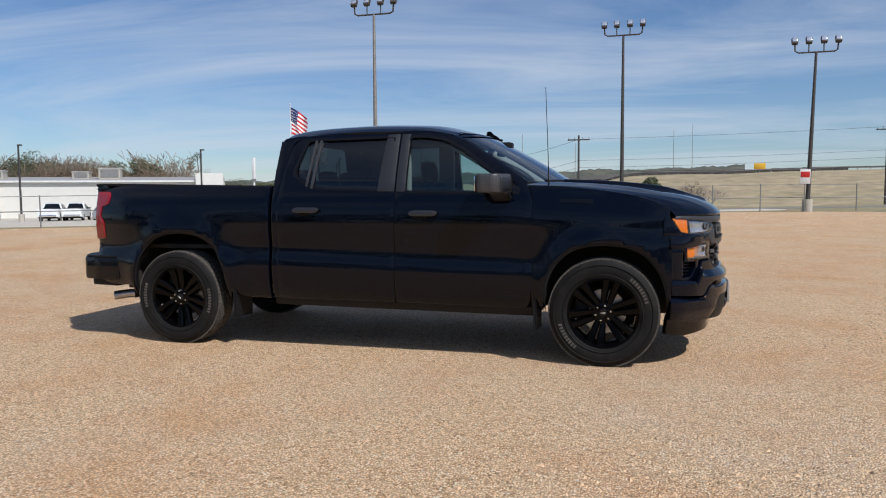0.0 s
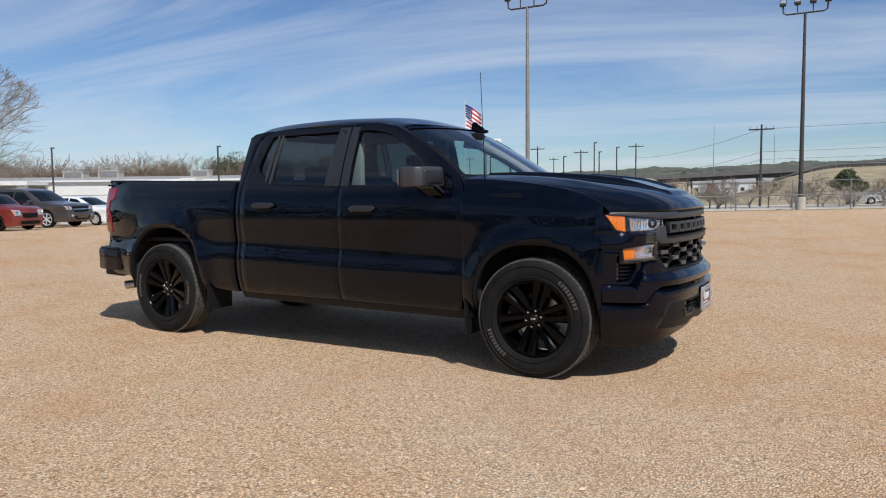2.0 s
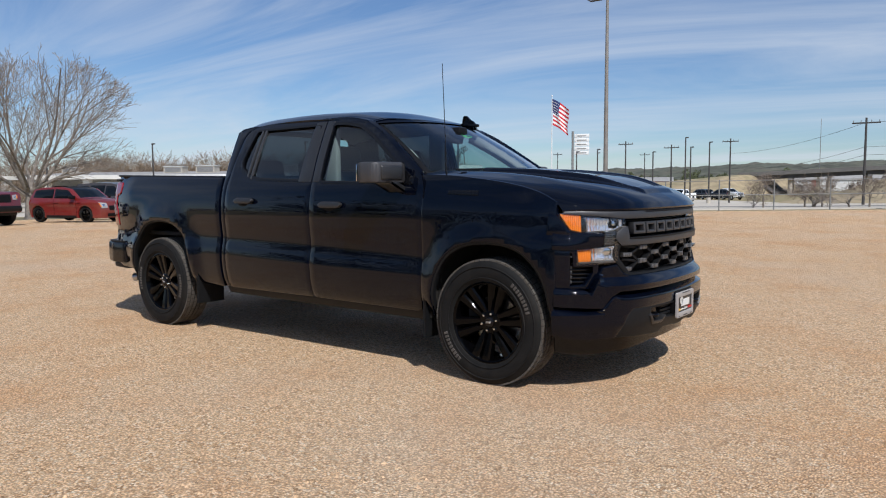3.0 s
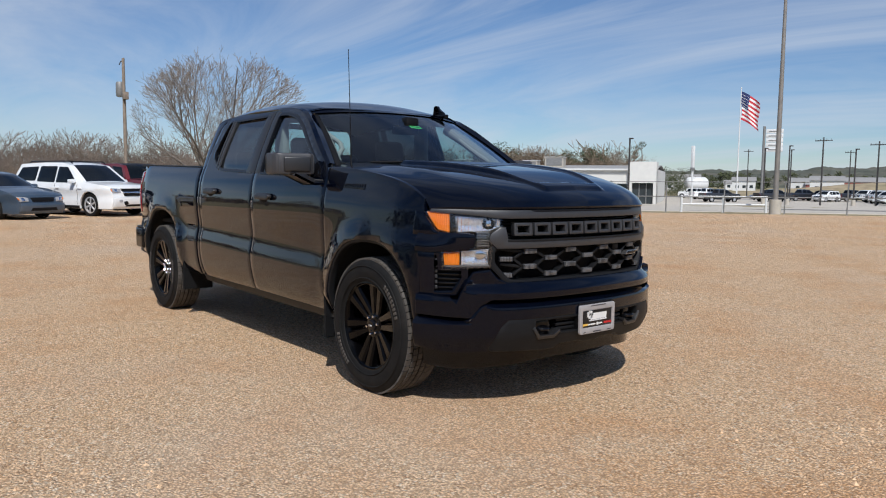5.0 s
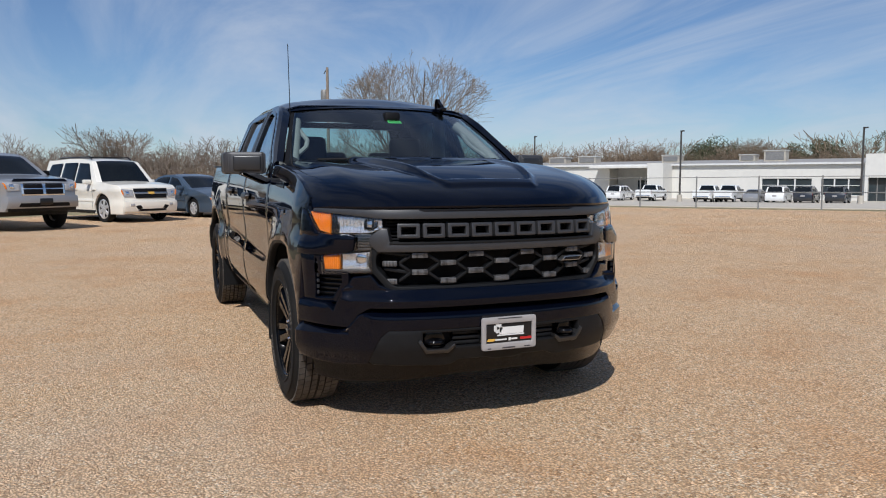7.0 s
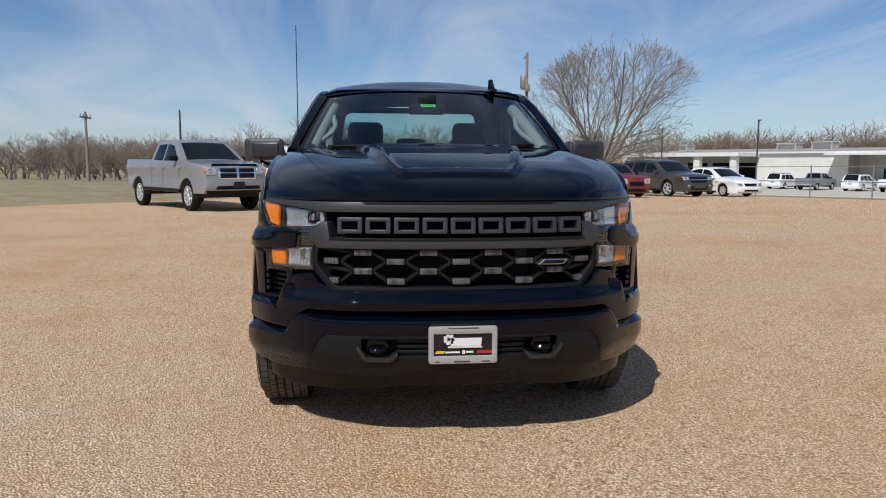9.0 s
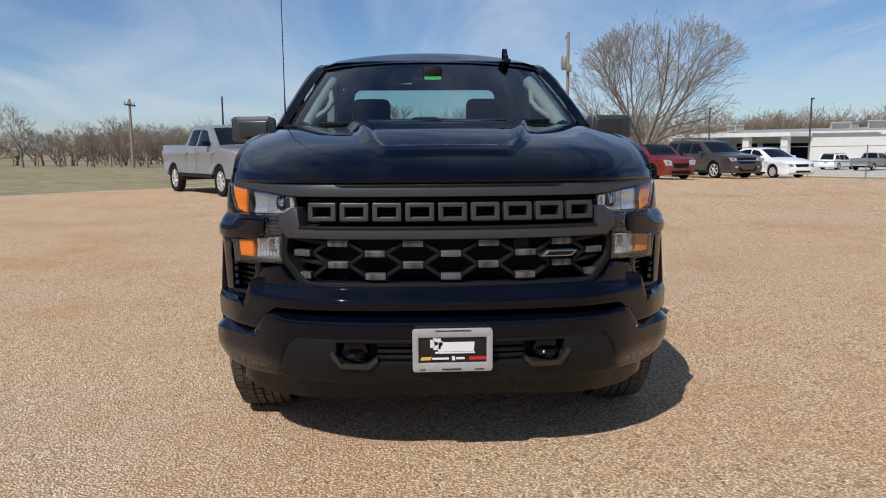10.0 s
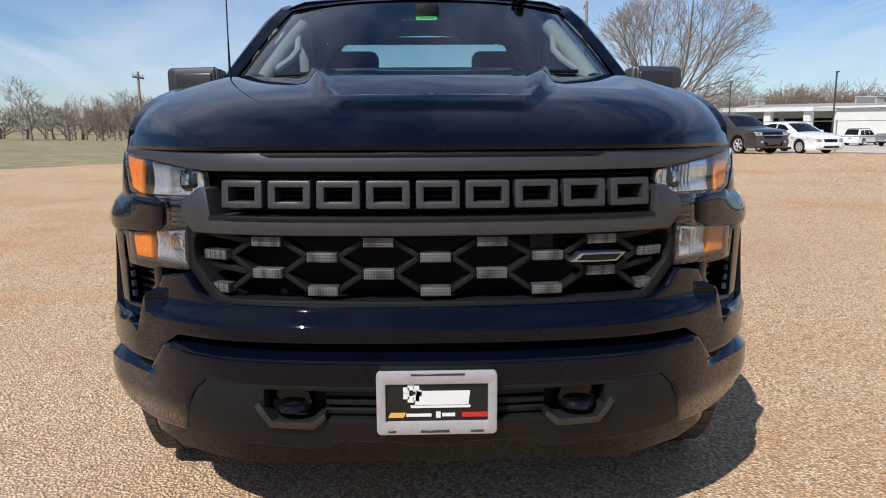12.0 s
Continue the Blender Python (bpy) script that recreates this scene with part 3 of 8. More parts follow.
# front wall in bays, with openings for the windows
edges_L = [3.3, 3.6, 8.0, 8.9, 14.6]
for a, b in ((3.3, 3.6), (8.0, 8.9), (14.6, 25.7), (34.8, 46.5)):
    part("front_wall", bbox(a, b, -0.3, 0, BASE, 3.0), M["wall"], SHOP)
for a, b, n in wins:
    part("wall_below_window", bbox(a, b, -0.3, 0, BASE, -0.85), M["wall"], SHOP)
    part("wall_above_window", bbox(a, b, -0.3, 0, 1.16, 3.0), M["wall"], SHOP)
    w = part("shop_window", bbox(a, b, -0.22, -0.18, -0.85, 1.16), M["winglass"], SHOP)
    for k in range(n + 1):
        x = a + (b - a) * k / n
        part("mullion", bbox(x - 0.07, x + 0.07, -0.18, -0.06, -0.85, 1.16), M["white"], w)
    for z in (-0.85, 0.30, 1.10):
        part("window_rail", bbox(a, b, -0.18, -0.08, z, z + 0.06), M["white"], w)
    part("window_sill", bbox(a - 0.1, b + 0.1, -0.02, 0.1, -0.93, -0.84), M["wall"], w)
part("side_wall", bbox(0, 0.3, -22, 0, BASE, 3.0), M["wall"], SHOP)
part("back_wall", bbox(0, 64.5, -22.3, -22, BASE, 3.0), M["wall"], SHOP)
part("end_wall", bbox(64.2, 64.5, -22, -2, BASE, 3.0), M["wall"], SHOP)
roof = ([B(0, 0.3, 3.02), B(64.8, 0.3, 3.02), B(64.8, -11, 3.72), B(0, -11, 3.72), B(64.8, -22.4, 3.0), B(0, -22.4, 3.0)], [(0, 1, 2, 3), (3, 2, 4, 5)])
part("roof", roof, M["roofgrey"], SHOP)
part("roof_gable", ([B(64.8, 0.3, 3.0), B(64.8, -22.4, 3.0), B(64.8, -11, 3.72)], [(0, 1, 2)]), M["wall"], SHOP)
part("fascia", bbox(3.3, 64.8, 0.3, 0.42, 2.84, 3.06), M["white"], SHOP, "white roof edge")
part("entrance_block", join(bbox(0, 0.35, -3, 0.9, BASE, 3.95), bbox(3.0, 3.35, -3, 0.9, BASE, 3.95), bbox(0.35, 3.0, -3, 0.9, 1.25, 3.95)), M["wall"], SHOP, "tall white entrance block")
ent = part("entrance_glazing", bbox(0.35, 3.0, 0.2, 0.28, BASE, 1.25), M["winglass"], SHOP)
for k in range(4):
    x = 0.35 + 2.65 * k / 3
    part("mullion", bbox(x - 0.05, x + 0.05, 0.28, 0.36, BASE, 1.25), M["galv"], ent)
# second canopy with its glazed recess
part("canopy_pier", bbox(25.7, 27.8, -0.5, 3.6, BASE, 3.15), M["wall"], SHOP)
part("canopy_roof", bbox(27.8, 36.0, -0.3, 3.4, 2.55, 2.80), M["wall"], SHOP)
part("recess_wall", bbox(27.8, 34.8, -3.3, -3, BASE, 3.0), M["wall"], SHOP)
part("recess_glazing", bbox(28.1, 31.6, -3.0, -2.9, BASE, 0.9), M["winglass"], SHOP)
part("recess_side", bbox(34.5, 34.8, -3.0, 0, BASE, 3.0), M["wall"], SHOP)
for k in range(4):
    part("mullion", bbox(28.1 + k * 1.13, 28.2 + k * 1.13, -2.9, -2.8, BASE, 0.9), M["white"], SHOP)
# drive-through canopy at the far end
part("canopy_roof", bbox(46.0, 64.8, -0.3, 5.5, 2.45, 2.95), M["wall"], SHOP)
for L in (47.0, 52.5, 58.2, 64.0):
    part("canopy_column", bbox(L - 0.45, L + 0.45, 4.3, 5.1, BASE, 2.45), M["wall"], SHOP)
part("service_wall", bbox(46.5, 64.5, -3.2, -3, BASE, 3.0), M["wall"], SHOP)
for k in range(4):
    part("service_door", bbox(47.5 + k * 4.2, 50.8 + k * 4.2, -3.0, -2.9, BASE, 1.6), M["dark"], SHOP)
for L, q, w2, h in ((12.9, -5.0, 1.3, 1.25), (16.8, -6.0, 1.0, 0.8), (26.5, -5.0, 1.2, 0.9), (39.3, -6.0, 1.4, 0.95), (44.2, -6.0, 1.4, 0.85), (59.5, -3.0, 0.7, 0.8)):
    hv = thing("rooftop_unit", "pale grey rooftop air conditioner box", "air conditioner", "rooftop units")
    part("cabinet", bbox(L, L + 2 * w2, q - 2, q, 3.3, 3.45 + h), M["concrete"], hv)
    part("grille", bbox(L + 0.2, L + 2 * w2 - 0.2, q, q + 0.05, 3.55, 3.3 + h), M["galv"], hv)
    part("cap", bbox(L - 0.1, L + 2 * w2 + 0.1, q - 2.1, q + 0.1, 3.45 + h, 3.52 + h), M["white"], hv)


# ---- poles, lamps, fence ----
def flood_pole(x, y, top, lean_x=0.0, mat_name="poledark"):
    z0 = ground_z(x, y)
    p = thing("floodlight_pole", "tall dark pole carrying four floodlights on a curved bar", "light pole", "floodlight poles", pose(x, y, z0))
    h = top - z0
    part("pole", tube([(0, 0, -0.1), (lean_x * 0.5, 0, h * 0.5), (lean_x, 0, h)], [0.14, 0.115, 0.075], 12), M[mat_name], p)
    part("footing", tube([(0, 0, -0.1), (0, 0, 0.75)], 0.30, 14), M["concrete"], p)
    part("cross_bar", tube([(lean_x - 1.22, 0, h + 0.55), (lean_x - 1.18, 0, h + 0.10), (lean_x - 1.0, 0, h), (lean_x + 1.0, 0, h), (lean_x + 1.18, 0, h + 0.10), (lean_x + 1.22, 0, h + 0.55)], 0.05, 8), M["poledark"], p)
    for k, xx in enumerate((-1.22, -0.42, 0.42, 1.22)):
        f = part("floodlight", moved(rbox(-0.18, 0.18, -0.13, 0.13, -0.22, 0.24, 0.05), pose(lean_x + xx, 0, h + 0.72, -28, 0, 0)), M["poledark"], p)
        part("lamp_glass", moved(rbox(-0.15, 0.15, -0.145, -0.12, -0.12, 0.21, 0.02), pose(lean_x + xx, 0, h + 0.72, -28, 0, 0)), M["reflector"], f)
        part("bracket", tube([(lean_x + xx, 0, h + (0.0 if abs(xx) < 1 else 0.45)), (lean_x + xx, 0, h + 0.62)], 0.035, 6), M["poledark"], f)
    return p


flood_pole(-1.94, 44.2, 11.5)
flood_pole(-15.6, 34.5, 11.65, 0.0, "polesteel")
flood_pole(9.30, 44.0, 9.72, 0.25)


def lot_lamp(x, y, top, hooked=True):
    z0 = ground_z(x, y)
    p = thing("lot_lamp_post", "slim dark lamp post with a flat lamp head", "lamp post", "lot lamp posts", pose(x, y, z0))
    part("post", tube([(0, 0, 0), (0, 0, top - z0)], [0.11, 0.09], 8), M["poledark"], p)
    part("base", tube([(0, 0, -0.1), (0, 0, 0.8)], 0.28, 10), M["concrete"], p)
    part("lamp_head", rbox(-0.05, 0.42, -0.12, 0.12, top - z0 - 0.06, top - z0 + 0.08, 0.03), M["poledark"], p)


for x, y, t in ((-61.5, 53.8, 6.34), (-47.2, 63.8, 6.06), (-78.6, 45.2, 6.45), (-94.0, 40.0, 6.2)):
    lot_lamp(x, y, t)
for x, y, t in ((-33.4, 98.9, 7.7), (-32.9, 99.6, 6.4), (-30.4, 99.9, 7.0), (-37.5, 97.4, 5.8), (-44.5, 94.2, 6.3), (-47.2, 93.0, 6.0), (-52.0, 110.0, 6.5)):
    lot_lamp(x, y, t)


def post_row():
    pts = []
    for i in range(len(FENCE) - 1):
        a, b = Vector(FENCE[i]), Vector(FENCE[i + 1])
        n = max(1, round((b - a).length / 3.05))
        pts += [a.lerp(b, k / n) for k in range(n)]
    return pts + [Vector(FENCE[-1])]


fence = tagged(thing("chain_link_fence", "galvanised chain link fence with pipe rails on round posts", "fence"), kind="structure")
posts = post_row()
for i, p in enumerate(posts):
    z = ground_z(p.x, p.y)
    part("post", tube([(p.x, p.y, z - 0.1), (p.x, p.y, z + 1.72)], 0.034, 8), M["galv"], fence)
    if i:
        q = posts[i - 1]
        zq = ground_z(q.x, q.y)
        if (p - q).length < 4:
            part("top_rail", tube([(q.x, q.y, zq + 1.66), (p.x, p.y, z + 1.66)], 0.018, 6), M["galv"], fence)
            part("mid_rail", tube([(q.x, q.y, zq + 0.86), (p.x, p.y, z + 0.86)], 0.028, 6), M["galv"], fence)


def utility_pole(x, y, top, dark=True, arms=1, can=False):
    z0 = ground_z(x, y) - 0.2
    p = thing("utility_pole", "weathered timber utility pole with cross arm", "utility pole", "utility poles", pose(x, y, z0))
    h = top - z0
    part("pole", tube([(0, 0, 0), (0, 0, h)], [0.125, 0.085], 10), M["poledark" if dark else "polewood"], p)
    for k in range(arms):
        part("cross_arm", rbox(-1.1, 1.1, -0.06, 0.06, h - 0.5 - 0.9 * k, h - 0.38 - 0.9 * k, 0.01), M["poledark" if dark else "polewood"], p)
        for xx in (-1.0, -0.4, 0.4, 1.0):
            part("insulator", tube([(xx, 0, h - 0.38 - 0.9 * k), (xx, 0, h - 0.2 - 0.9 * k)], 0.035, 6), M["galv"], p)
    if can:
        part("transformer", tube([(-0.42, -0.1, h - 2.3), (-0.42, -0.1, h - 2.2), (-0.42, -0.1, h - 1.5), (-0.42, -0.1, h - 1.4)], [0.2, 0.25, 0.25, 0.2], 14), M["galv"], p)
        part("junction_box", rbox(0.12, 0.45, -0.15, 0.15, h - 2.5, h - 2.05, 0.03), M["polewood"], p)
        part("bracket_arm", tube([(0, 0, h - 0.2), (-0.5, 0, h - 0.15), (-0.85, 0, h - 0.3)], 0.03, 6), M["poledark"], p)
    return p


utility_pole(-44.2, 10.2, 8.5, False, 0, True)
utility_pole(-55.3, -21.3, 5.15, False, 1)
utility_pole(-73.8, -18.7, 6.6, True, 0)
utility_pole(-7.3, 69.0, 6.9, True, 1)
for x, y, t in ((-41.0, 96.0, 7.4), (-28.5, 103.0, 7.6), (-60.0, 150.0, 8.0), (-80.0, 148.0, 8.6), (-36.0, 100.5, 6.9), (24.0, 84.0, 8.2)):
    utility_pole(x, y, t, True, 1)


def cable(a, b, sag):
    a, b = Vector(a), Vector(b)
    return [tuple(a.lerp(b, t) - Vector((0, 0, sag * 4 * t * (1 - t)))) for t in np.linspace(0, 1, 15)]


for z, sag in ((6.5, 0.6), (4.4, 0.7), (3.7, 0.7)):
    w = tagged(part("overhead_cable", tube(cable((-7.3, 69, z), (60.0, 80.0, z + 3.2), sag), 0.016, 4), M["poledark"]), "dark overhead cable sagging between poles", "cable", "overhead cables")
    w = tagged(part("overhead_cable", tube(cable((-7.3, 69, z), (-28.5, 103.0, z - 1.0), sag), 0.016, 4), M["poledark"]), "dark overhead cable sagging between poles", "cable", "overhead cables")

# ---- flag, signs ----
flag_red, flag_white, flag_blue = mat("flag_red", (0.50, 0.035, 0.045), 0.8, var=0.1), mat("flag_white", (0.78, 0.77, 0.75), 0.8, var=0.05), mat("flag_blue", (0.03, 0.04, 0.13), 0.8, var=0.1)
fp = thing("flag_pole", "white flag pole flying a striped flag", "flag pole", at=pose(-58.1, 105.4, ground_z(-58.1, 105.4)))
part("pole", tube([(0, 0, 0), (0, 0, 17.3)], [0.14, 0.06], 10), M["white"], fp)
part("finial", lathe([(0.0, 0.12), (0.1, 0.06), (0.12, 0.0), (0.1, -0.06), (0.0, -0.12)], 12) and tube([(0, 0, 17.25), (0, 0, 17.35), (0, 0, 17.5), (0, 0, 17.55)], [0.03, 0.12, 0.12, 0.03], 10), M["white"], fp)
fvec = Vector((0.92, 0.4, 0)).normalized()
fv, ff, fm = [], [], []
NU, NV = 30, 26
for i in range(NU + 1):
    for j in range(NV + 1):
        u, v = i / NU, j / NV
        p = fvec * (2.6 * u) + Vector((0, 0, 16.9 - 4.3 * (1 - v) - 2.5 * u**1.2 * 0.75))
        p += Vector((-fvec.y, fvec.x, 0)) * (0.22 * math.sin(u * 9 + v * 2.0) * (0.3 + u)) + fvec * (0.12 * math.sin(v * 6 + u * 3))
        fv.append(tuple(p + fvec * 0.1))
for i in range(NU):
    for j in range(NV):
        ff.append((i * (NV + 1) + j, (i + 1) * (NV + 1) + j, (i + 1) * (NV + 1) + j + 1, i * (NV + 1) + j + 1))
        fm.append(2 if (i < NU * 0.42 and j >= NV * 6 / 13) else (0 if (j // 2) % 2 == 0 else 1))
part("flag", (fv, ff, fm), [flag_red, flag_white, flag_blue], fp, "red and white striped flag with blue corner")
for r in range(5):
    for c in range(6):
        u, v = 0.035 + 0.065 * c, 0.52 + 0.095 * r
        p = fvec * (2.6 * u + 0.1) + Vector((0, 0, 16.9 - 4.3 * (1 - v) - 2.5 * u**1.2 * 0.75)) + Vector((-fvec.y, fvec.x, 0)) * (0.22 * math.sin(u * 9 + v * 2.0) * (0.3 + u)) + fvec * (0.12 * math.sin(v * 6 + u * 3))
        part("flag_star", moved(rbox(-0.05, 0.05, -0.03, 0.03, -0.05, 0.05, 0.0), Matrix.Translation(p)), flag_white, fp)

ps = thing("pylon_sign", "tall white panelled roadside sign on a steel post", "sign", at=pose(-59.7, 116.0, ground_z(-59.7, 116)))
part("post", tube([(0, 0, 0), (0, 0, 12.2)], 0.22, 10), M["galv"], ps)
for k in range(5):
    pn = part("sign_panel", moved(rbox(0.3, 2.9, -0.15, 0.15, 8.05 + 0.75 * k, 8.72 + 0.75 * k, 0.03), pose(0, 0, 0, 0, 0, 27)), M["white"], ps)
    part("sign_mark", moved(rbox(0.7, 2.4, -0.17, -0.14, 8.28 + 0.75 * k, 8.45 + 0.75 * k, 0.01), pose(0, 0, 0, 0, 0, 27)), M["galv"], pn)
py = thing("white_pylon", "slender white sign pylon with dark band", "sign", at=pose(-55.7, 89.3, ground_z(-55.7, 89.3)))
part("post", rbox(-0.11, 0.11, -0.11, 0.11, 0, 5.2, 0.03), M["white"], py)
part("head", rbox(-0.21, 0.21, -0.2, 0.2, 4.6, 7.9, 0.05), M["white"], py)
part("band", rbox(-0.22, 0.22, -0.21, 0.21, 4.5, 4.9, 0.02), M["galv"], py)
ws_ = thing("warning_sign", "small white and red warning sign on the pole", "sign", at=pose(9.07, 43.6, ground_z(9, 43.6)))
part("sign_board", rbox(-0.3, 0.3, -0.02, 0.02, 1.7, 2.6, 0.02), M["white"], ws_)
part("sign_band", rbox(-0.26, 0.26, -0.03, -0.015, 2.1, 2.45, 0.01), M["inkred"], ws_)
part("stake", tube([(0, 0.05, 0), (0, 0.05, 2.6)], 0.03, 6), M["galv"], ws_)

# white rail gate near the fence
gate = thing("white_rail_barrier", "low white painted pipe barrier", "barrier")
for i, (x, y) in enumerate(((-20.6, 33.6), (-18.9, 35.1), (-17.2, 36.6))):
    z = ground_z(x, y)
    part("post", tube([(x, y, z), (x, y, z + 0.95)], 0.07, 8), M["white"], gate)
for z in (0.45, 0.88):
    part("rail", tube([(-20.6, 33.6, ground_z(-20.6, 33.6) + z), (-17.2, 36.6, ground_z(-17.2, 36.6) + z)], 0.05, 8), M["white"], gate)

# ---- road bank, bridge, far ridge ----
def bank_right(x, y):
    along = step((x + 28) / 26.0)
    return rolling(x, y) - 0.3 + 5.9 * along * step((y - 80) / 56.0) + 0.16 * noise.noise(Vector((x * 0.12, y * 0.12, 5)))


def bank_left(x, y):
    crest = 5.25 - 0.085 * max(0.0, -46 - x)
    return rolling(x, y) - 0.3 + max(0.0, crest) * step((-40.5 - x) / 7.0) * step((y - 150) / 28.0) + 0.12 * noise.noise(Vector((x * 0.12, y * 0.12, 9)))


tagged(part("road_bank", sheet(lambda u, v: (-30 + 190 * u, 74 + 150 * v, bank_right(-30 + 190 * u, 74 + 150 * v)), 90, 60), M["straw"], angle=180), "long straw-coloured grassy road bank", "road bank", kind="structure")
tagged(part("road_bank", sheet(lambda u, v: (-110 + 74 * u, 148 + 70 * v, bank_left(-110 + 74 * u, 148 + 70 * v)), 74, 40), M["straw"], angle=180), "straw-coloured grassy bank at the bridge end", "road bank", kind="structure")
br = thing("road_bridge", "grey concrete road bridge on piers", "bridge", at=pose(0, 0, 0))
A_, E_ = Vector((-46.5, 184.0, 3.5)), Vector((-6.0, 191.0, 5.2))
bdir = (E_ - A_)
bn = Vector((-bdir.y, bdir.x, 0)).normalized()


def beam(q0, q1, z0, z1, t0=0.0, t1=1.0):
    vs = []
    for t in (t0, t1):
        p = A_ + bdir * t
        vs += [tuple(p + bn * q + Vector((0, 0, z))) for q, z in ((q0, z0), (q1, z0), (q1, z1), (q0, z1))]
    return vs, [(3, 2, 1, 0), (4, 5, 6, 7), (0, 1, 5, 4), (1, 2, 6, 5), (2, 3, 7, 6), (3, 0, 4, 7)]


part("deck", beam(0, 12, -0.55, -0.25, -0.05), M["bridge"], br)
part("parapet", beam(-0.2, 0.15, -0.5, 0.45, -0.08), M["bridge"], br)
part("parapet", beam(11.8, 12.2, -0.5, 0.45, -0.08), M["bridge"], br)
for k in range(5):
    part("girder", beam(0.3 + 2.7 * k, 0.9 + 2.7 * k, -1.35, -0.55), M["girder"], br)
for k in range(4):
    t = 0.2 + 0.2 * k
    p = A_ + bdir * t
    part("pier_cap", beam(0.2, 11.8, -1.9, -1.35, t - 0.012, t + 0.012), M["bridge"], br)
    for q in (1.5, 6.0, 10.5):
        c0 = p + bn * q
        part("pier", tube([(c0.x, c0.y, -2.0), (c0.x, c0.y, p.z - 1.9)], 0.55, 12), M["concrete"], br)
part("slope_paving", ([(-47.5, 183.2, 3.0), (-40.6, 180.5, -1.2), (-40.6, 197.5, -1.2), (-47.5, 196.5, 3.0)], [(0, 1, 2, 3)]), M["girder"], br)
gr = thing("guard_rail", "roadside guard rail along the top of the grassy bank", "guard rail")
gpts = [(x, 139 + 0.02 * x, bank_right(x, 139)) for x in np.arange(-14, 76, 2.0)]
for p in gpts:
    part("rail_post", tube([(p[0], p[1], p[2] - 0.1), (p[0], p[1], p[2] + 0.75)], 0.06, 5), M["galv"], gr)
part("rail_beam", tube([(p[0], p[1], p[2] + 0.62) for p in gpts], 0.16, 6), M["bridge"], gr)
bw = thing("sound_wall", "dark roadside barrier wall on top of the bank", "wall")
for k in range(16):
    x = -8 + 2.6 * k
    part("wall_panel", rbox(x, x + 2.5, 144.0, 144.25, bank_right(x, 144) - 0.2, bank_right(x, 144) + 1.0, 0.02, 1), M["girder"], bw)
bb = thing("roadside_board", "small yellow board above the road bank", "sign", at=pose(18.5, 143.2, bank_right(18.5, 143.2)))
part("board", rbox(-1.0, 1.0, -0.05, 0.05, 0.9, 2.0, 0.02), mat("yellow_board", (0.75, 0.42, 0.03), 0.6, var=0.1), bb)
part("leg", rbox(-0.06, 0.06, -0.05, 0.05, 0, 1.0, 0.01), M["galv"], bb)


def ridge(u, v):
    a = radians(84 + 76 * u)
    top = float(np.interp(math.degrees(a), [84, 97, 108, 118, 128, 160], [22, 19.5, 16, 12.5, 10, 9]))
    r = 520 + 420 * v
    n = 2.4 * noise.noise(Vector((u * 60, v * 4, 0.3))) + 1.3 * noise.noise(Vector((u * 260, v * 9, 2.0)))
    return (r * math.cos(a), r * math.sin(a), -4 + (top + 4) * math.sin(math.pi * min(1, v * 1.25)) ** 0.8 + n * step(v / 0.3))


tagged(part("far_ridge", sheet(ridge, 420, 14), M["hill"], angle=180), "far dark wooded ridge", "hill", kind="structure")
rh = random.Random(44)
for k in range(16):
    a = radians(rh.uniform(96, 124))
    r = rh.uniform(250, 380)
    x, y = r * math.cos(a), r * math.sin(a)
    w, d, h = rh.uniform(8, 18), rh.uniform(6, 10), rh.uniform(2.6, 4.2)
    hb = thing("far_building", "small pale far building with a low roof", "building", "far buildings", pose(x, y, rolling(x, y), 0, 0, math.degrees(a) - 90))
    part("wall", rbox(-w / 2, w / 2, -d / 2, d / 2, -0.3, h, 0.02, 1), M["white"] if k % 3 else M["redbrick"], hb)
    part("roof", prism([(-d / 2 - 0.3, h), (d / 2 + 0.3, h), (0, h + 1.5)], -w / 2 - 0.3, w / 2 + 0.3, "x"), M["roofgrey"], hb)
    for q in range(3):
        part("window", rbox(-w * 0.35 + q * w * 0.3, -w * 0.35 + q * w * 0.3 + 1.2, -d / 2 - 0.03, -d / 2, 1.0, 2.1, 0.01, 1), M["winglass"], hb)
for x, y, h in ((-75.0, 420.0, 34.0), (-48.0, 450.0, 30.0), (10.0, 520.0, 42.0), (22.0, 520.0, 46.0)):
    rm = thing("radio_mast", "thin far radio mast", "mast", "radio masts", pose(x, y, 0))
    part("mast", tube([(0, 0, 0), (0, 0, h)], [0.22, 0.12], 5), M["galv"], rm)

# ---- the black pickup truck ----
TRUCK = thing("pickup_truck", "glossy black crew cab pickup truck on tan gravel, black wheels", "pickup truck")
side_y = curve_fn([(0.34, 0.885), (0.42, 0.93), (0.50, 0.962), (0.60, 0.984), (0.69, 0.992), (0.75, 0.988), (0.80, 0.974), (0.86, 0.968), (0.95, 0.974), (1.05, 0.983), (1.13, 0.984), (1.20, 0.977), (1.29, 0.962), (1.35, 0.946), (1.40, 0.928), (1.5, 0.897), (1.65, 0.838), (1.8, 0.772), (1.87, 0.735)])
ARCH_R = (-3.715, 0.49, 0.42, 0.60)
ARCH_F = (0.01, 0.475, 0.42, 0.54)


def arch_r(x, z, a):
    u, v = abs(x - a[0]) / a[1], max(0.0, (z - a[2])) / a[3]
    return (u**2.5 + v**2.5) ** 0.4


